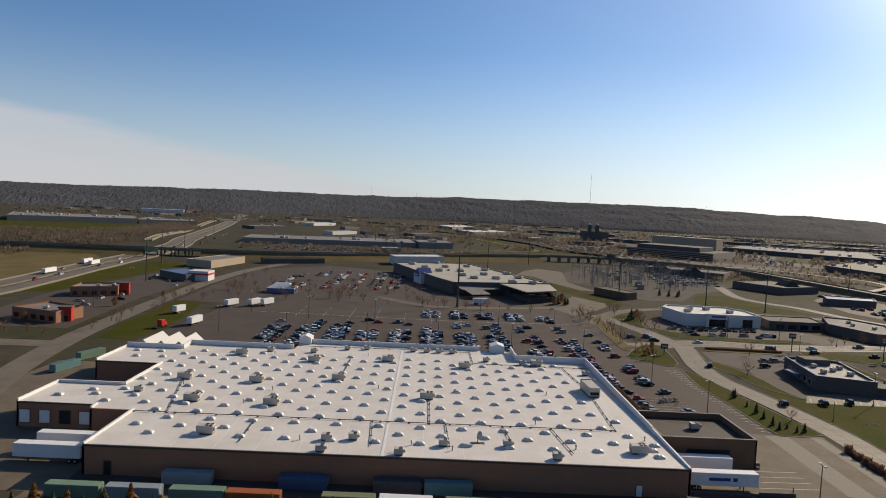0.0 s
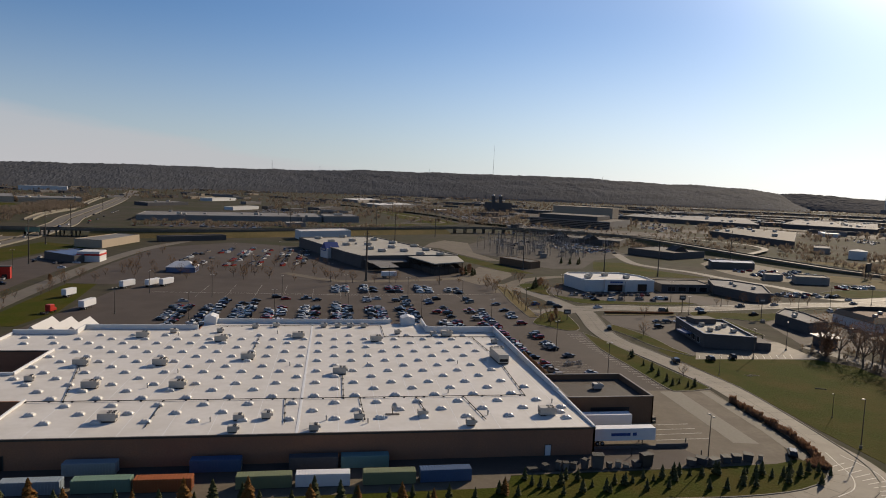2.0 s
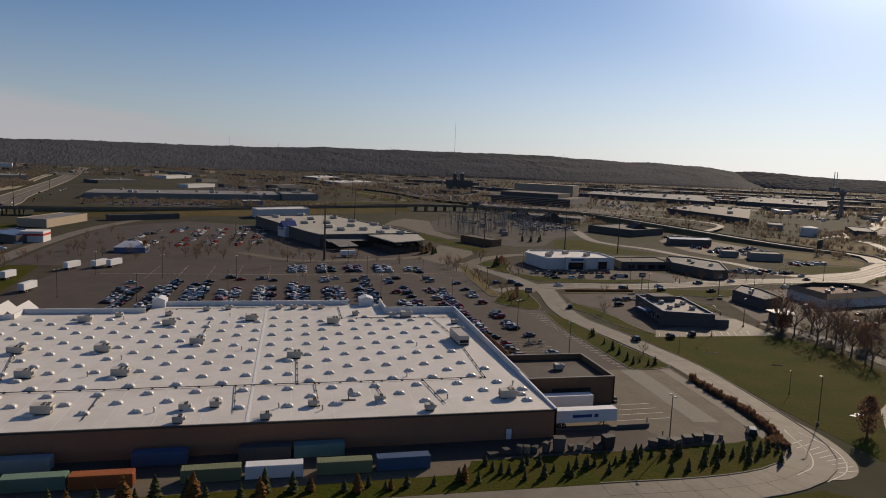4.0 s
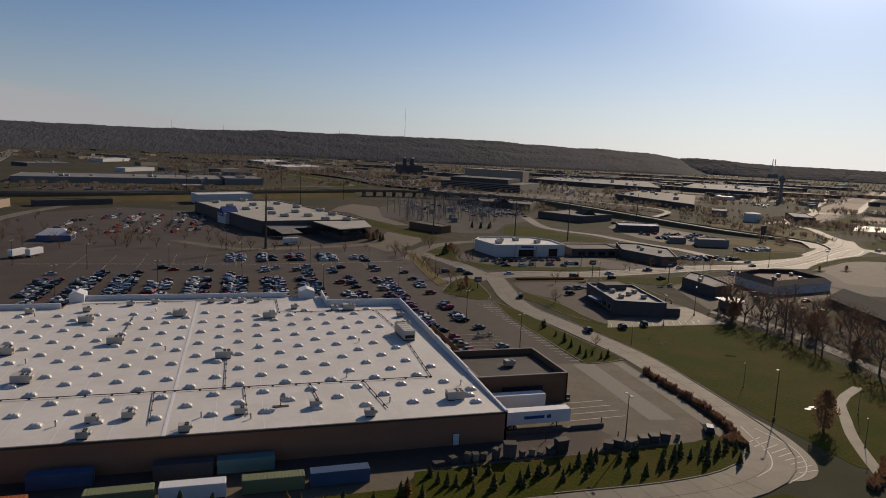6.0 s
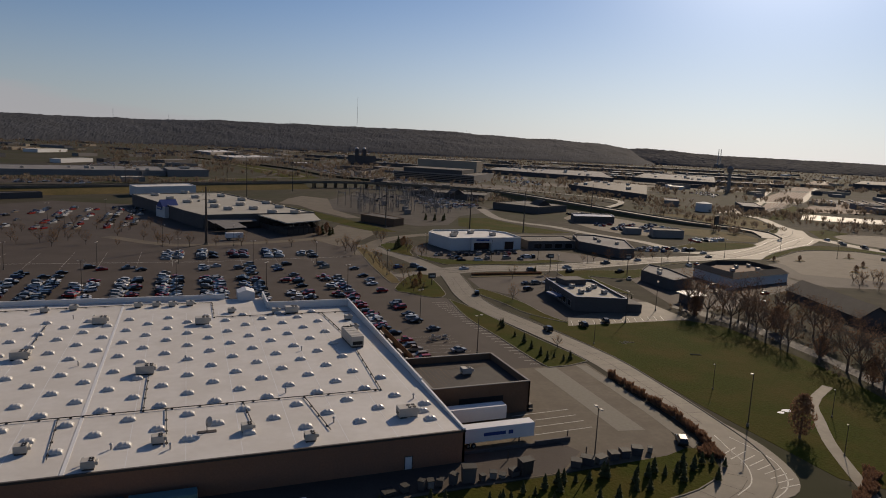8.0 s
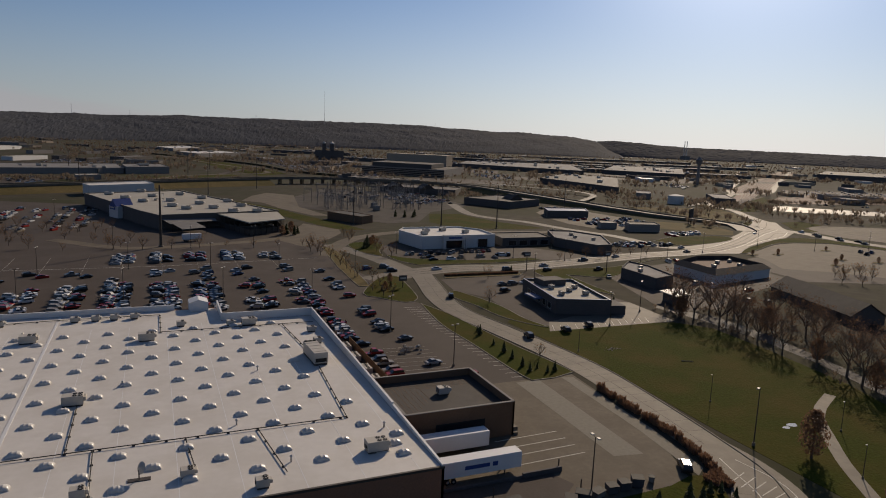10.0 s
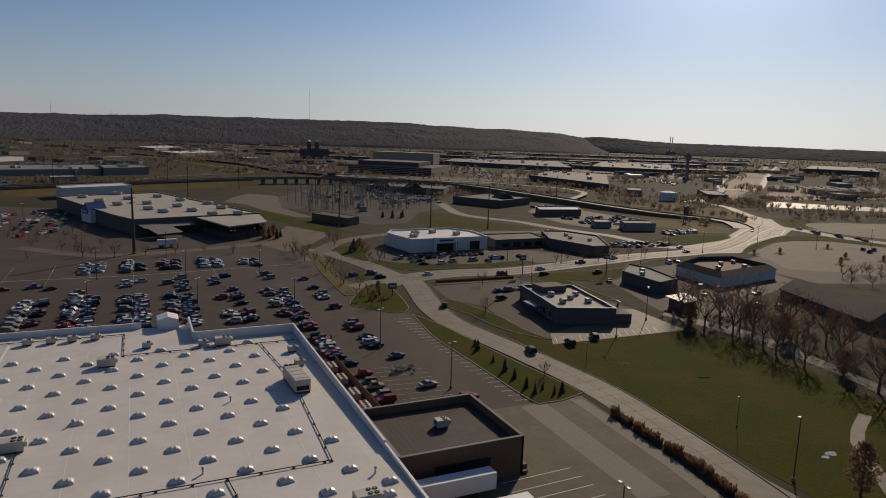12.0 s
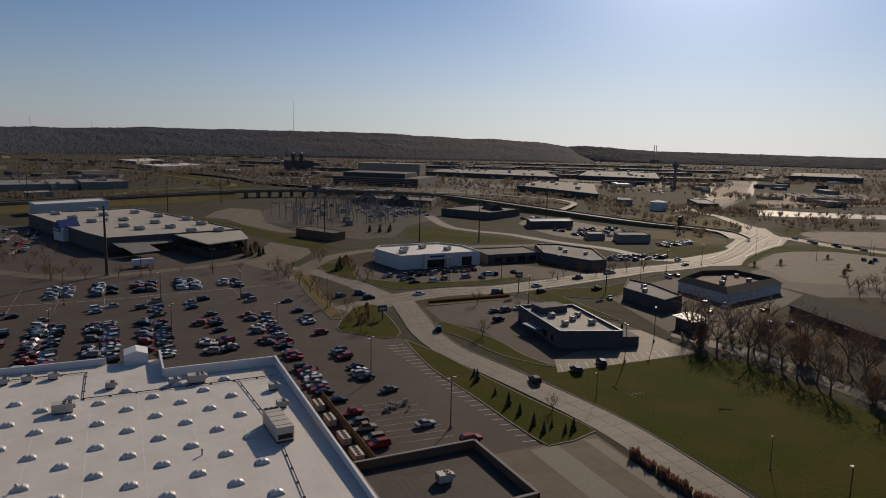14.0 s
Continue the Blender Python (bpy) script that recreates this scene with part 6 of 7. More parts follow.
shed("lot_warehouse", "long dark flat-roofed works", [(500, 600), (680, 835), (640, 935), (500, 790)], 8, "dark_wall", "roof_dark", 10)
shed("works_hall", "long dark works hall across the flats", [(960, 980), (1250, 1300), (1120, 1420), (860, 1120)], 9, "dark_wall", "roof_grey", 12)
shed("river_warehouse", "long dark warehouse near the river", [(1460, 1065), (1540, 930), (1900, 1180), (1800, 1300)], 13, "dark_wall", "roof_dark", 4)
shed("white_factory", "long cream factory with glinting roof lights", [(-830, 1105), (-650, 1235), (-735, 1420), (-930, 1290)], 10, "tan_wall", "roof_grey", 16)
shed("cream_factory", "low cream factory wing", [(-650, 1250), (-560, 1320), (-600, 1420), (-700, 1350)], 8, "tan_wall", "roof_grey", 6)
shed("white_hall", "pale hall beyond the field", [(-1010, 2100), (-890, 2155), (-910, 2215), (-1030, 2160)], 14, "white_wall", "roof_white")
shed("white_mall", "long white-roofed hall beyond the levee", [(54, 1516), (164, 1671), (130, 1800), (14, 1640)], 8, "grey_wall", "roof_white", 6)
shed("white_mall", "white-roofed store beyond the levee", [(14, 1913), (97, 2147), (60, 2300), (-30, 2060)], 8, "grey_wall", "roof_white", 3)
shed("white_mall", "small white-roofed hall beyond the levee", [(168, 1373), (200, 1380), (205, 1430), (175, 1424)], 6, "grey_wall", "roof_white", 0)
shed("pale_depot", "row of pale depot sheds behind the warehouse", [(-244, 1165), (-206, 1250), (-222, 1262), (-262, 1176)], 6, "white_wall", "roof_tan", 0)
shed("pale_depot", "pale depot shed behind the warehouse", [(-362, 1639), (-320, 1760), (-350, 1790), (-395, 1660)], 7, "white_wall", "roof_tan", 0)
shed("blue_depot", "long low blue-grey depot by the highway", [(-416, 1246), (-360, 1340), (-395, 1380), (-450, 1280)], 6, "slate", "roof_grey", 2)
church = flat_building("towered_hall", "dark brick hall with twin domed towers", "hall", [(345, 1553), (401, 1563), (395, 1620), (339, 1610)], 22, "dark_wall", "roof_dark", 1.0)
for x, y in ((352, 1566), (372, 1569)):
    tower = part("tower", boxes((x - 4, x + 4, y - 4, y + 4, 22, 40)), "dark_wall", church, "square dark tower")
    dome = bmesh.new()
    bmesh.ops.create_uvsphere(dome, u_segments=12, v_segments=8, radius=4.2, matrix=Matrix.Translation((x, y, 40)))
    part("dome", dome, "steel", tower, "pale metal dome")
for az, r, ln, wd in ((31, 1650, 300, 70), (37, 1500, 260, 60), (41, 1900, 380, 70), (34, 2150, 420, 80), (44, 1500, 240, 60), (28, 2000, 280, 60), (45, 2300, 360, 80), (24, 1450, 160, 60), (38, 2800, 600, 90), (16, 1600, 170, 50), (12, 2100, 260, 60)):
    cx, cy = polar(az, r)
    mm = pose(cx, cy, 0, 0, 0, -38 + az * 0.3)
    shed("flats_warehouse", "long low dark warehouse out on the flats", [tuple((mm @ Vector((sx * ln / 2, sy * wd / 2, 0)))[:2]) for sx, sy in ((-1, -1), (1, -1), (1, 1), (-1, 1))], 8, "dark_wall", "roof_grey", 3)
hotel = flat_building("casino_hotel", "stepped brown riverside hotel block", "hotel", [(278, 985), (380, 880), (470, 1000), (360, 1100)], 12, "grey_wall", "roof_dark", 0.8)
part("upper_block", prism(bmesh.new(), [(300, 1000), (375, 920), (425, 985), (345, 1065)], 12, 19), "dark_wall", hotel, "set-back upper storeys")
part("tower", prism(bmesh.new(), [(355, 1090), (440, 1010), (465, 1040), (380, 1120)], 12, 32), "tan_wall", hotel, "pale hotel tower")
for fl in range(4):
    part("window_band", strip(bmesh.new(), [(277.5, 984.5), (379.5, 879.5)], 0.6, 1.6 + 2.7 * fl, 2.8 + 2.7 * fl), "glass", hotel, "dark ribbon of windows")
shed("dark_row", "row of dark gabled lodge buildings", [(228, 480), (252, 434), (298, 460), (276, 505)], 6, "dark_wall", "roof_dark")
shed("dark_row", "row of dark gabled lodge buildings", [(190, 620), (255, 560), (280, 600), (215, 655)], 6, "dark_wall", "roof_dark")
for x, y in ((205, 612), (232, 588), (270, 462)):
    g = bmesh.new()
    prism(g, [(x - 8, y - 8), (x + 8, y - 8), (x + 8, y + 8), (x - 8, y + 8)], 5.8, 6.2)
    v = [q for q in g.verts if q.co.z > 6]
    for q in v:
        q.co.x, q.co.y, q.co.z = x + (q.co.x - x) * 0.05, y + (q.co.y - y), 11
    gable = thing("gable_roof", "steep dark shingled gable roof", "roof", group="lodge gables")
    part("roof", g, "roof_dark", gable)
    part("finial", tube(bmesh.new(), (x, y, 10.6), (x, y, 12), 0.15), "dark_steel", gable)
board = thing("billboard", "dark billboard on steel posts above the road", "billboard", pose(352, 318, 0, 0, 0, 35))
part("panel", boxes((-7, 7, -0.4, 0.4, 5.5, 12.5)), "black", board)
for s_ in (-4, 4):
    part("post", tube(bmesh.new(), (s_, 0.6, 0), (s_, 0.6, 12), 0.3), "dark_steel", board)
tank = thing("storage_tank", "white cylindrical storage tank", "tank", pose(482, 478, 0))
part("shell", tube(bmesh.new(), (0, 0, 0), (0, 0, 9), 8.5, sides=28), "white_wall", tank)
part("roof", tube(bmesh.new(), (0, 0, 9), (0, 0, 10.6), 8.7, 0.5, 28), "white_wall", tank)
wt = thing("water_tower", "slim grey water tower", "water tower", pose(826, 804, 0))
part("shaft", tube(bmesh.new(), (0, 0, 0), (0, 0, 34), 3.2, 2.4, 14), "grey_wall", wt)
part("bowl", tube(bmesh.new(), (0, 0, 34), (0, 0, 42), 3, 6, 16), "grey_wall", wt)
part("cap", tube(bmesh.new(), (0, 0, 42), (0, 0, 47), 6, 2, 16), "grey_wall", wt)

# small town buildings, spread out by streets
protos = []
for wl_, rf in (("grey_wall", "roof_grey"), ("white_wall", "roof_white"), ("tan_wall", "roof_dark"), ("dark_wall", "roof_grey"), ("tan_wall", "roof_tan")):
    protos.append(flat_building("town_building", "low flat-roofed building out on the plain", "building", [(-10, -7), (10, -7), (10, 7), (-10, 7)], 5, wl_, rf, 0.5, group="town buildings"))
rnd = random.Random(31)
used = [0] * 5
ct = 0
while ct < 205:
    az, r = rnd.uniform(-34, 58), 720 * (4.6 ** rnd.random())
    x, y = polar(az, r)
    if az < -10 and r < 1700 or noise.noise(Vector((az * 0.13, r * 0.004, 9))) < -0.12 or (560 < x < 1000 and 950 < y < 1500) or (400 < x < 760 and 560 < y < 960) or (250 < x < 480 and 850 < y < 1120) or (abs(x - 60) < 110 and y < 1900) or (x > 800 and y < 0.62 * x - 60) or (x < 480 and y < 720):
        continue
    k = rnd.choices(range(5), (6, 0.7, 3, 6, 0.7))[0]
    m = pose(x, y, 0, 0, 0, rnd.choice((-35, 55)) + rnd.uniform(-6, 6))
    s = rnd.uniform(0.5, 1.2) * (0.9 + r / 1800)
    t = protos[k] if not used[k] else copy_thing(protos[k], m)
    used[k] = 1
    t.matrix_basis = m
    t.scale = (s * rnd.uniform(0.8, 2.6), s, rnd.uniform(0.7, 1.3))
    ct += 1
# car parks glinting out on the plain
for k, (az, r, w, d) in enumerate(((14, 1500, 90, 60), (17, 1250, 120, 70), (30, 1500, 160, 60), (36, 1350, 120, 80), (42, 1250, 90, 60), (8, 1900, 140, 60), (33, 1050, 90, 50), (45, 1700, 160, 60), (39, 1900, 200, 60), (25, 900, 80, 50), (48, 1400, 120, 50), (22, 1700, 200, 80), (29, 2100, 300, 80), (41, 2400, 300, 90))):
    x, y = polar(az, r)
    b = bmesh.new()
    box(b, -w, w, -d, d, -0.3, 0.05, pose(x, y, 0, 0, 0, -38))
    solid("far_lot", b, "asphalt", "dark parking ground out on the plain", "parking lot")
# streets over the plain
for k, (az0, r0, az1, r1, w) in enumerate(((3, 900, 20, 3600, 9), (20, 1100, 24, 3500, 9), (33, 950, 33, 3600, 10), (-10, 1300, 30, 1750, 9), (8, 2100, 46, 2000, 10), (24, 760, 47, 1250, 10), (-16, 2300, 30, 2600, 9))):
    road("far_street", [polar(az0, r0), polar((az0 + az1) / 2 + 1.5, (r0 + r1) / 2), polar(az1, r1)], w, "asphalt", "dark street across the plain", 0.06, 60)

# ---- elevated road and highway ----
deck = [(-620, 505, 6), (-460, 520, 6.5), (-350, 532, 6.5), (-235, 548, 6.5), (-150, 582, 6.5), (-30, 654, 6.5), (80, 708, 7), (150, 722, 7), (215, 700, 7), (270, 660, 7), (299, 622, 7), (312, 579, 6.5), (324, 516, 5.5), (338, 462, 4), (348, 405, 3), (362, 356, 2), (382, 325, 1), (384, 303, 0.5), (366, 275, 0.2)]
via = thing("viaduct", "long pale concrete viaduct on round piers", "viaduct")
dl = spline(deck, 12)
part("deck", strip(bmesh.new(), dl, 15, -1.2, 0), "concrete", via)
for off in (-7.3, 7.3):
    b = bmesh.new()
    side = []
    for i, p in enumerate(dl):
        a, c = dl[max(0, i - 1)], dl[min(len(dl) - 1, i + 1)]
        d = Vector((c[0] - a[0], c[1] - a[1])).normalized()
        side.append((p[0] - d.y * off, p[1] + d.x * off, p[2]))
    part("barrier", strip(b, side, 0.35, 0, 0.95), "concrete", via)
for i, p in enumerate(dl):
    if p[2] > 2.6 and (-330 < p[0] < -290 or p[0] > 95 and p[1] > 600):
        for s in (-4.5, 0, 4.5):
            part("pier", tube(bmesh.new(), (p[0] + s * 0.5, p[1] + s * 0.8, 0), (p[0] + s * 0.5, p[1] + s * 0.8, p[2] - 1.2), 0.7, sides=10), "concrete", via)
for lo, hi, top in ((-630, -335, 2000), (-288, 95, 2000), (290, 505, 610)):
    seg = [p for p in dl if lo <= p[0] <= hi and p[1] < top]
    b = bmesh.new()
    rows = []
    for i, p in enumerate(seg):
        a, c = seg[max(0, i - 1)], seg[min(len(seg) - 1, i + 1)]
        d = Vector((c[0] - a[0], c[1] - a[1])).normalized()
        rows.append([b.verts.new((p[0] - d.y * o, p[1] + d.x * o, z)) for o, z in ((7.6 + 2.2 * p[2], -0.5), (7.6, max(0.02, p[2] - 1.3)), (-7.6, max(0.02, p[2] - 1.3)), (-7.6 - 2.2 * p[2], -0.5))])
    for r, s in zip(rows, rows[1:]):
        for k in range(3):
            b.faces.new((r[k], s[k], s[k + 1], r[k + 1]))
    bmesh.ops.recalc_face_normals(b, faces=b.faces[:])
    solid("embankment", b, "dry_grass", "brown grassy road embankment", "embankment")
road("loop_ramp", [(290, 655, 6.9), (325, 668, 7), (359, 650, 6.6), (395, 612, 5.5), (428, 588, 4), (424, 548, 3), (390, 510, 2.6), (350, 470, 3.4)], 7, "concrete", "curved pale loop ramp", 0.02, 12)
hw = [(-306, 120, 0), (-308, 250, 0), (-313, 300, 0), (-321, 365, 0), (-329, 444, 0), (-338, 540, 0), (-362, 680, 0), (-392, 790, 0), (-436, 1000, 0), (-540, 1480, 0), (-690, 2100, 0), (-800, 2560, 0)]
for off, lb in ((-8.5, "pale concrete highway carriageway"), (8.5, "pale concrete highway carriageway")):
    road("highway", [(x + off, y, z) for x, y, z in hw], 13, "concrete", lb, 0.4, 40)
b = bmesh.new()
strip(b, spline(hw, 30), 0.7, 0.3, 1.4)
solid("median_barrier", b, "concrete", "pale concrete barrier between the carriageways", "barrier")
ramp = [(-420, 735, 0.5), (-448, 840, 0.5), (-462, 930, 0.5), (-480, 1050, 0.5), (-577, 1440, 0.5), (-670, 1850, 0.5)]
road("highway_ramp", ramp, 9, "concrete", "pale ramp beside the highway", 0.1, 20)
for off in (-4.8, 4.8):
    b = bmesh.new()
    strip(b, [(p[0] + off, *p[1:]) for p in spline(ramp, 20)], 0.5, -0.8, 2.2)
    solid("ramp_wall", b, "kerb", "pale concrete wall along the ramp", "wall")
for off in (-15.5, 15.5):
    b = bmesh.new()
    strip(b, [(p[0] + off, *p[1:]) for p in spline(hw, 30)], 0.5, -0.3, 1.3)
    solid("highway_wall", b, "kerb", "pale concrete barrier along the highway", "barrier")
gs = thing("road_sign", "green overhead road sign on posts", "sign", pose(-322, 505, 0.4))
part("panel", boxes((-6, 6, -0.2, 0.2, 5, 9)), "green_box", gs)
for s in (-5, 5):
    part("post", tube(bmesh.new(), (s, 0.3, 0), (s, 0.3, 5.2), 0.25), "steel", gs)

# ---- rail tracks and levee ----
sheet("track_bed", [(517, 453), (560, 466), (640, 520), (770, 620), (1000, 790), (1900, 1480), (1840, 1500), (919, 795), (767, 673), (706, 604), (600, 515)], "roof_red", "brown ballast bed of the rail yard", "railway", 0.035)
for k in range(9):
    tr_ = thing("rail_track", "pair of pale steel rails on brown ballast", "railway", group="rail tracks")
    for s_ in (-0.75, 0.75):
        line_ = [(530 + 3 * k + s_, 462 + 0.6 * k), (610 + 5 * k + s_, 512 + 1.5 * k), (715 + 7.5 * k + s_, 603 + 1.2 * k), (900 + 9 * k + s_, 772 + s_), (1860 + 3 * k + s_, 1485)]
        part("rail", strip(bmesh.new(), spline(line_, 40), 0.35, 0.02, 0.22), "rail", tr_)
b = bmesh.new()
strip(b, spline([(-40, 1650), (64, 1415), (141, 1179), (166, 998), (202, 905), (250, 830)], 20), 16, -0.3, 3.0)
solid("levee_bank", b, "land", "dark grassy levee bank", "embankment")
road("levee_road", [(-38, 777), (-7, 842), (27, 872), (72, 904), (110, 930), (120, 1000), (60, 1239), (2, 1480), (-80, 1800)], 8, "worn_concrete", "pale road along the levee", 0.06, 20)


def far_cars(seed, rows):
    """Cars too far off to tell apart, over several far lots: a low body and a smaller cabin each, joined."""
    r = random.Random(seed)
    vs, fs = [], []
    for pts, n in rows:
        a, b_, c, d_ = (np.array(p, float) for p in pts)
        for _ in range(n):
            u, v = round(r.random() * 9) / 9, r.random()
            x, y = (a * (1 - u) + b_ * u) * (1 - v) + (d_ * (1 - u) + c * u) * v
            ang = r.choice((0.4, 0.5)) + r.uniform(-0.05, 0.05)
            co, si = math.cos(ang), math.sin(ang)
            for hx, hy, z0, z1, k in ((2.3, 0.9, 0.1, 0.9, 1.0), (1.3, 0.8, 0.9, 1.5, 0.75)):
                i = len(vs)
                for z, q in ((z0, 1.0), (z1, k)):
                    vs += [(x + sx * hx * q * co - sy * hy * si, y + sx * hx * q * si + sy * hy * co, z) for sx, sy in ((-1, -1), (1, -1), (1, 1), (-1, 1))]
                fs += [(i + 4, i + 5, i + 6, i + 7)] + [(i + m_, i + (m_ + 1) % 4, i + 4 + (m_ + 1) % 4, i + 4 + m_) for m_ in range(4)]
    me = bpy.data.meshes.new("distant_cars")
    me.from_pydata(vs, [], fs)
    me.materials.append(island_paint)
    return tagged(new("distant_cars", me), "crowds of parked cars on far lots", "cars", kind="stuff")


island_paint = bpy.data.materials.new("far_car_paint")
island_paint.use_nodes = True
nn, ll = island_paint.node_tree.nodes, island_paint.node_tree.links
gi, cr = nn.new("ShaderNodeNewGeometry"), nn.new("ShaderNodeValToRGB")
cr.color_ramp.interpolation = "CONSTANT"
cr.color_ramp.elements[0].color, cr.color_ramp.elements[1].color = (0.02, 0.02, 0.022, 1), (0.6, 0.6, 0.6, 1)
cr.color_ramp.elements[1].position = 0.75
for pos, col in ((0.35, (0.12, 0.12, 0.12, 1)), (0.5, (0.04, 0.05, 0.1, 1)), (0.6, (0.2, 0.03, 0.02, 1)), (0.66, (0.3, 0.3, 0.3, 1))):
    cr.color_ramp.elements.new(pos).color = col
ll.new(gi.outputs["Random Per Island"], cr.inputs[0])
ll.new(cr.outputs[0], nn["Principled BSDF"].inputs["Base Color"])
nn["Principled BSDF"].inputs["Roughness"].default_value = 0.3
LOTS = [[(176, 960), (215, 930), (305, 1185), (170, 1200)], [(170, 1210), (305, 1195), (360, 1500), (190, 1500)], [(215, 910), (270, 880), (300, 930), (250, 990)], [(460, 860), (520, 900), (560, 1010), (480, 1000)], [(150, 470), (222, 480), (226, 590), (196, 600)], [(690, 690), (740, 730), (790, 830), (720, 780)], [(820, 600), (1000, 570), (1080, 640), (900, 700)], [(-290, 690), (-160, 690), (-120, 780), (-250, 770)], [(-200, 610), (-120, 650), (-110, 680), (-200, 650)], [(-200, 1130), (-90, 1180), (-90, 1260), (-190, 1260)], [(480, 1100), (560, 1040), (620, 1150), (540, 1230)]]
for k, q in enumerate(LOTS[:4] + LOTS[6:]):
    sheet("far_lot", q, "asphalt", "dark parking ground out on the plain", "parking lot", 0.045)
far_cars(3, list(zip(LOTS, (150, 200, 80, 60, 70, 50, 90, 60, 40, 60, 60))))

# ---- substation ----
rnd = random.Random(8)
gan = thing("substation_gantry", "grey steel lattice gantry in the substation", "gantry", pose(118, 430, 0.04), "substation gantries")
for s in (-6, 6):
    b = bmesh.new()
    for dx in (-0.6, 0.6):
        tube(b, (s + dx, 0, 0), (s, 0, 13), 0.14, sides=5)
    part("mast", b, "grey_wall", gan)
b = bmesh.new()
for z in (10.2, 11):
    tube(b, (-6, 0, z), (6, 0, z), 0.12, sides=5)
for k in range(8):
    tube(b, (-6 + 1.5 * k, 0, 10.2), (-4.5 + 1.5 * k, 0, 11), 0.07, sides=4)
part("beam", b, "grey_wall", gan)
for k in range(4):
    part("insulator", tube(bmesh.new(), (-4.5 + 3 * k, 0, 8.6), (-4.5 + 3 * k, 0, 10.2), 0.16, sides=6), "hvac", gan)
for k in range(84):
    v = rnd.random()
    lo_, hi_ = np.interp(v, (0, 0.4, 1), (88, 82, 125)), np.interp(v, (0, 0.35, 1), (160, 216, 222))
    x, y = rnd.uniform(lo_, hi_), 425 + 180 * v
    g = copy_thing(gan, pose(x, y, 0.04, 0, 0, rnd.choice((20, 110)) + rnd.uniform(-4, 4)))
    g.scale = (rnd.uniform(0.6, 1.1), 1, rnd.uniform(0.55, 1.1))
tr = thing("transformer", "grey transformer tank with fins", "transformer", pose(124, 425, 0.04), "transformers")
part("tank", box(bmesh.new(), -2.5, 2.5, -1.5, 1.5, 0.4, 4, bevel=0.1), "grey_wall", tr)
part("plinth", boxes((-3, 3, -2, 2, 0, 0.4)), "concrete", tr)
for s in (-1.5, 0, 1.5):
    part("bushing", tube(bmesh.new(), (s, 0, 4), (s, 0, 6), 0.22, 0.1, 8), "hvac", tr)
for x, y in ((130, 450), (150, 520), (170, 480), (125, 500), (185, 560)):
    copy_thing(tr, pose(x, y, 0.04, 0, 0, 20))

# ---- west side ----
def brick_restaurant(pts, h, label, trim):
    b = flat_building("brick_restaurant", label, "restaurant", pts, h, "brick", "roof_grey", 0.7, trim)
    p, q = pts[0], pts[1]
    for k in range(5):
        a = [p[i] + (q[i] - p[i]) * (k + 0.25) / 5 for i in (0, 1)]
        c = [p[i] + (q[i] - p[i]) * (k + 0.75) / 5 for i in (0, 1)]
        opening(b, "window", a, c, 0.9, 2.9, "glass", 0.16, "", "red_paint")
    return b


for x, y, z in ((-224, 168, 6.2), (-238, 258, 6.6)):
    tw = thing("entrance_tower", "red entrance tower of a brick restaurant", "tower", pose(x + 2.4, y, 0.02, 0, 0, 15))
    part("shaft", boxes((-2.6, 2.6, -2.6, 2.6, 0, z)), "red_paint", tw)
    part("cap", box(bmesh.new(), -3, 3, -3, 3, z, z + 0.5, bevel=0.1), "dark_wall", tw)
    part("doorway", boxes((-1.2, 1.2, -2.7, -2.6, 0, 2.6)), "glass", tw)
brick_restaurant([(-246, 168), (-222, 160), (-219, 178), (-240, 188)], 4.6, "low brick restaurant with red tower", "brown_brick")
brick_restaurant([(-258, 240), (-236, 250), (-240, 268), (-262, 260)], 4.8, "brick restaurant with red tower and rooftop units", "brown_brick")
blue = flat_building("blue_restaurant", "blue-roofed restaurant with a white front", "restaurant", [(-253, 353), (-226, 330), (-216, 352), (-242, 378)], 4.5, "dark_wall", "blue_roof", 0.5, "blue_roof")
part("front_gable", boxes((-227, -213, 338, 352, 0, 7.0)), "white_wall", blue, "white front block")
part("red_trim", boxes((-227.2, -212.8, 337.8, 352.2, 4.2, 5.4)), "red_paint", blue, "orange-red trim band")
flat_building("tan_shop", "long tan shop building", "shop", [(-240, 428), (-229, 492), (-250, 500), (-264, 438)], 6.0, "tan_wall", "roof_grey", 0.5)
flat_building("dark_shop_row", "low dark shop row below the embankment", "shops", [(-212, 494), (-160, 528), (-166, 538), (-218, 506)], 4.6, "dark_wall", "roof_dark", 0.4)
tent = thing("fabric_pavilion", "white-roofed blue-sided fabric pavilion", "pavilion", pose(-152, 300, 0.03))
b = bmesh.new()
prism(b, [(-9, -7), (9, -7), (9, 7), (-9, 7)], 3.2, 3.4)
apex = [q for q in b.verts if q.co.z > 3.3]
for q in apex:
    q.co.x, q.co.y, q.co.z = q.co.x * 0.45, q.co.y * 0.05, 6.4
part("canopy", b, "parapet", tent)
part("side_wall", walls(bmesh.new(), [(-8.6, -6.6), (8.6, -6.6), (8.6, 6.6), (-8.6, 6.6)], 0, 3.2, 0.2), "blue_roof", tent)
lorry = thing("red_truck", "bright red lorry cab parked on the verge", "truck", pose(-176, 161, 0.08, 0, 0, 75))
part("cab", box(bmesh.new(), -1.2, 1.8, -1.2, 1.2, 0.8, 3.6, bevel=0.2), "red_paint", lorry)
part("chassis", boxes((-4.5, 2.4, -0.5, 0.5, 0.5, 0.85)), "dark_steel", lorry)
part("bonnet", box(bmesh.new(), 1.8, 3.2, -1.0, 1.0, 0.8, 2.1, bevel=0.15), "red_paint", lorry)
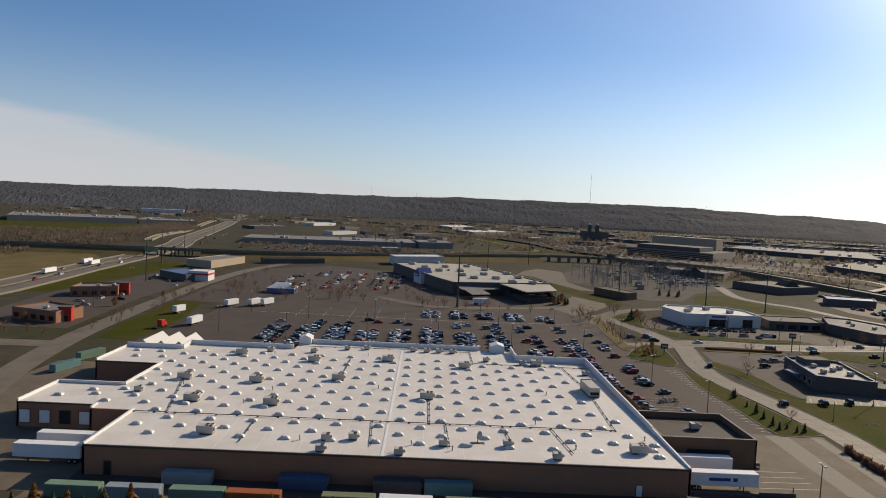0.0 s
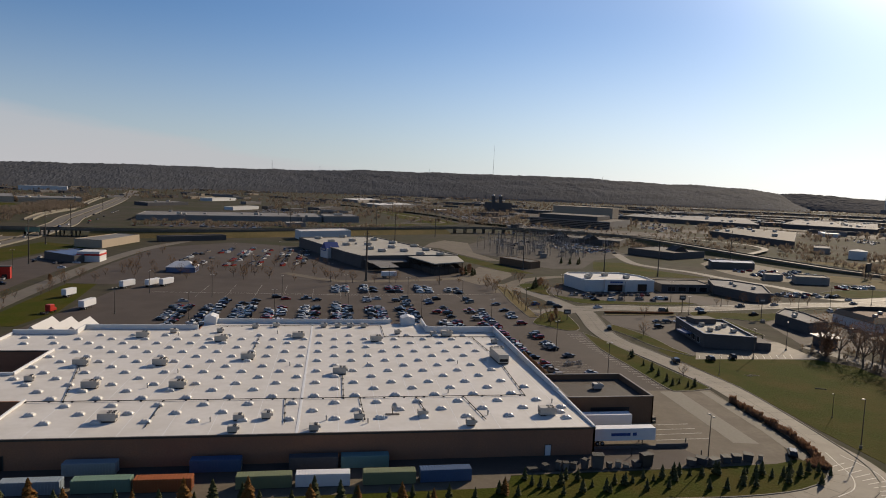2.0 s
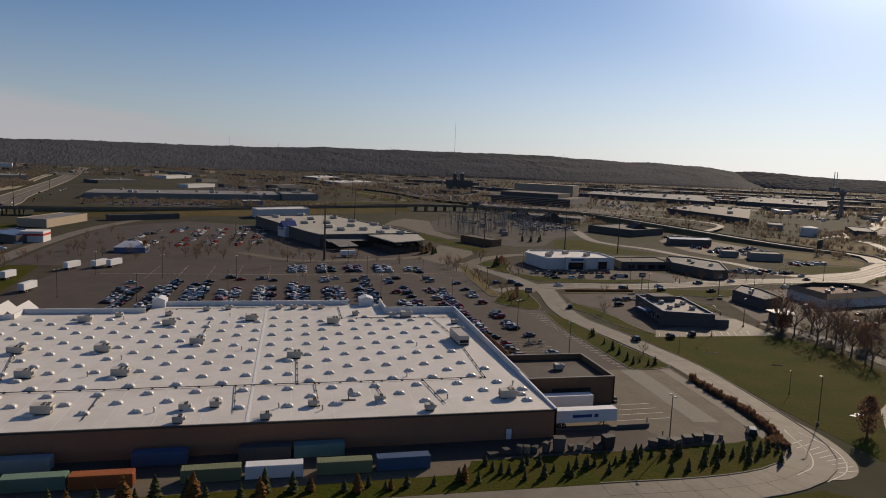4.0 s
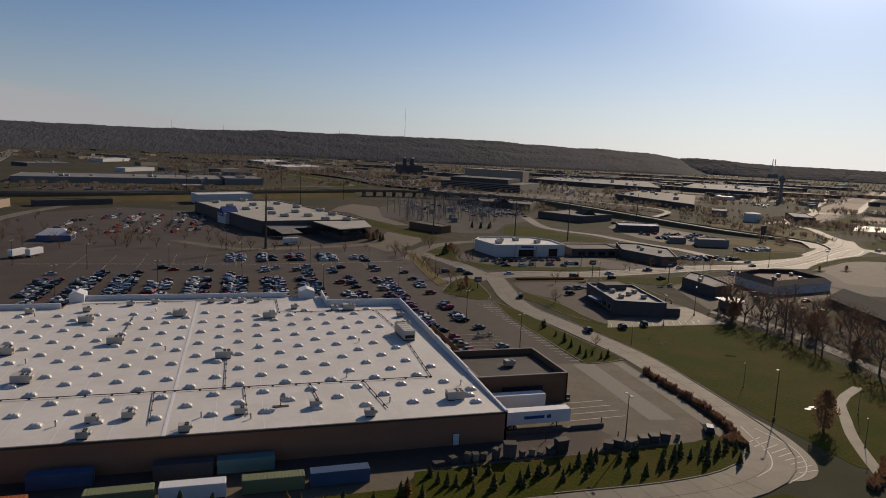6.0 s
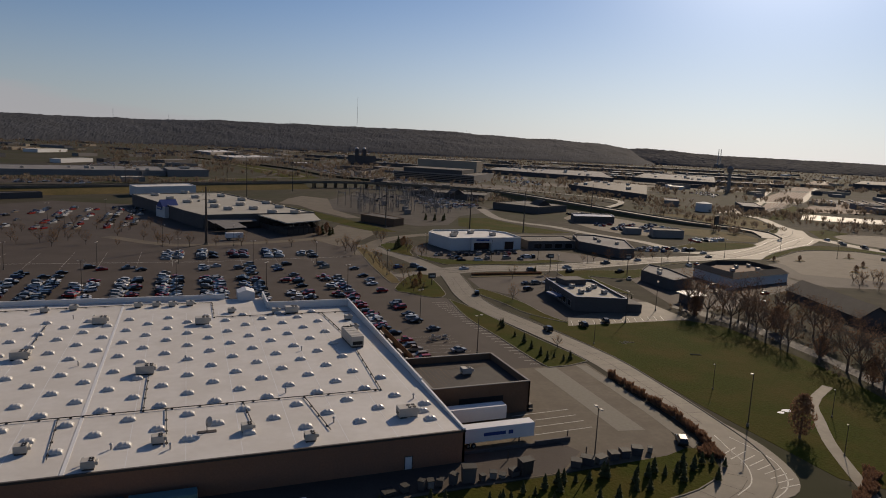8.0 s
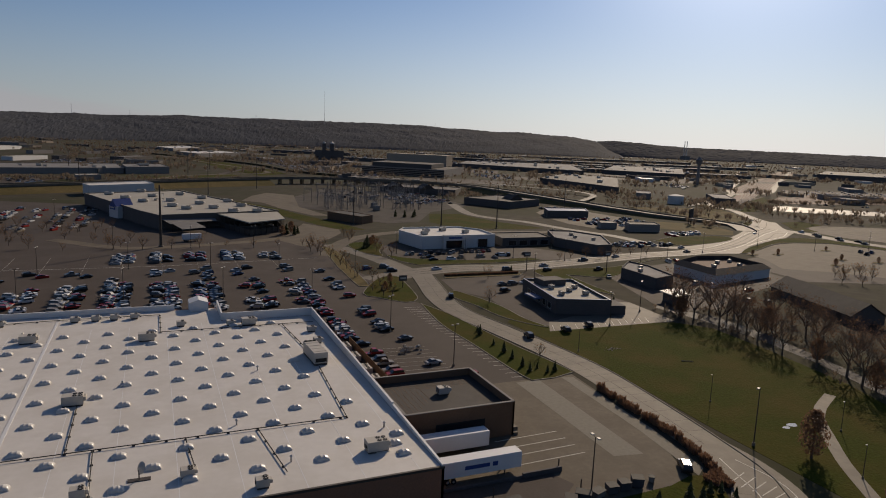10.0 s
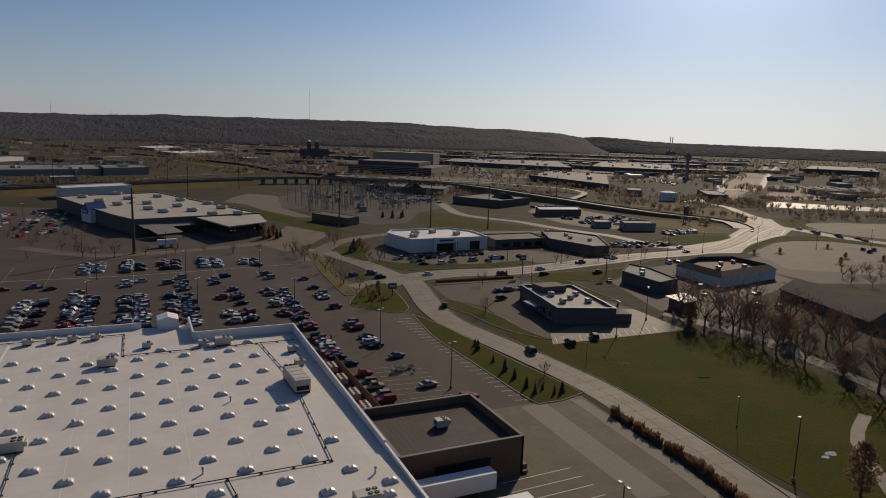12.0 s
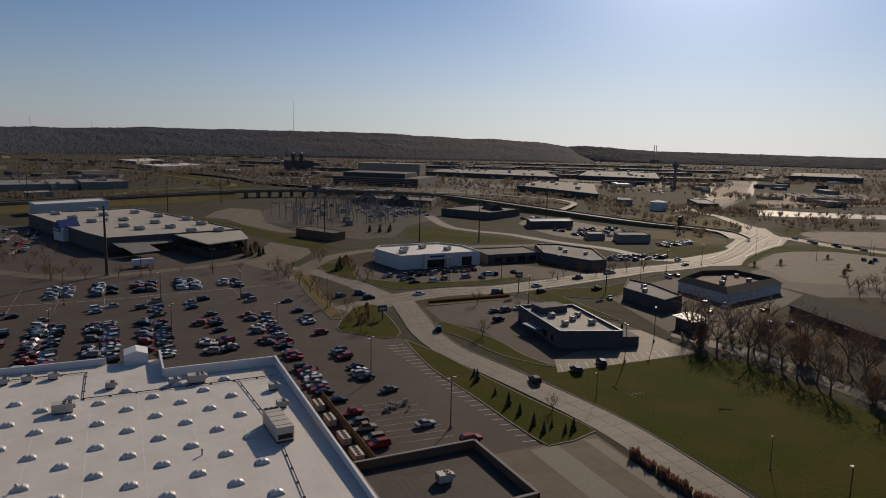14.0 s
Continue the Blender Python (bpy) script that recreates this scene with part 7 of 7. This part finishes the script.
part("windscreen", boxes((1.75, 1.86, -1.0, 1.0, 2.2, 3.2)), "glass", lorry)
for x in (-3.8, -2.6, 2.3):
    for s in (-1, 1):
        part("wheel", tube(bmesh.new(), (x, s * 0.8, 0.5), (x, s * 1.15, 0.5), 0.5, sides=12), "rubber", lorry)
gh = thing("greenhouse", "white-framed glazed garden house at the store front", "greenhouse", group="garden houses")
b = bmesh.new()
for k in range(3):
    x0 = -163 + 6.4 * k
    v = [b.verts.new(p) for p in ((x0, 104, 3.8), (x0 + 6.2, 104, 3.8), (x0 + 3.1, 104, 6.6), (x0, 122, 3.8), (x0 + 6.2, 122, 3.8), (x0 + 3.1, 122, 6.6))]
    for f in ((0, 1, 2), (3, 5, 4), (0, 2, 5, 3), (1, 4, 5, 2)):
        b.faces.new([v[i] for i in f])
part("roof", b, "dome", gh, "white translucent ridged roof")
part("wall", walls(bmesh.new(), [(-163, 104), (-144, 104), (-144, 122), (-163, 122)], 0, 3.8, 0.2), "grey_wall", gh)

# units on the other roofs
for x, y, z in ((-60, 440, 8.2), (-42, 455, 8.2), (-22, 470, 8.2), (-48, 415, 8.2), (-30, 420, 8.2), (-8, 440, 8.2), (-30, 385, 8.2), (-12, 400, 8.2), (8, 415, 8.2), (-22, 368, 8.2), (-5, 372, 8.2), (14, 385, 8.2), (20, 350, 8.2), (5, 350, 8.2), (-72, 470, 8.2), (-50, 495, 8.2)):
    c = copy_thing(unit, pose(x, y, z, 0, 0, -25))
    c.scale = (1.6, 1.3, 1.1)
for x, y, z in ((100, 258, 6.4), (112, 262, 6.4), (96, 250, 6.4), (122, 252, 6.4), (95, 118, 4.7), (99, 112, 4.7), (102, 106, 4.7), (93, 108, 4.7), (104, 116, 4.7), (198, 140, 4.6), (208, 148, 4.6), (214, 140, 4.6), (218, 150, 4.6), (186, 236, 4.6), (192, 226, 4.6), (190, 246, 4.6), (155, 140, 4.4), (160, 146, 4.4), (-248, 252, 4.8), (-242, 258, 4.8), (-232, 170, 4.6)):
    c = copy_thing(unit if z > 6 else small, pose(x, y, z, 0, 0, random.choice((0, 20, 90))))
    tagged(c, "grey rooftop unit on a flat roof")
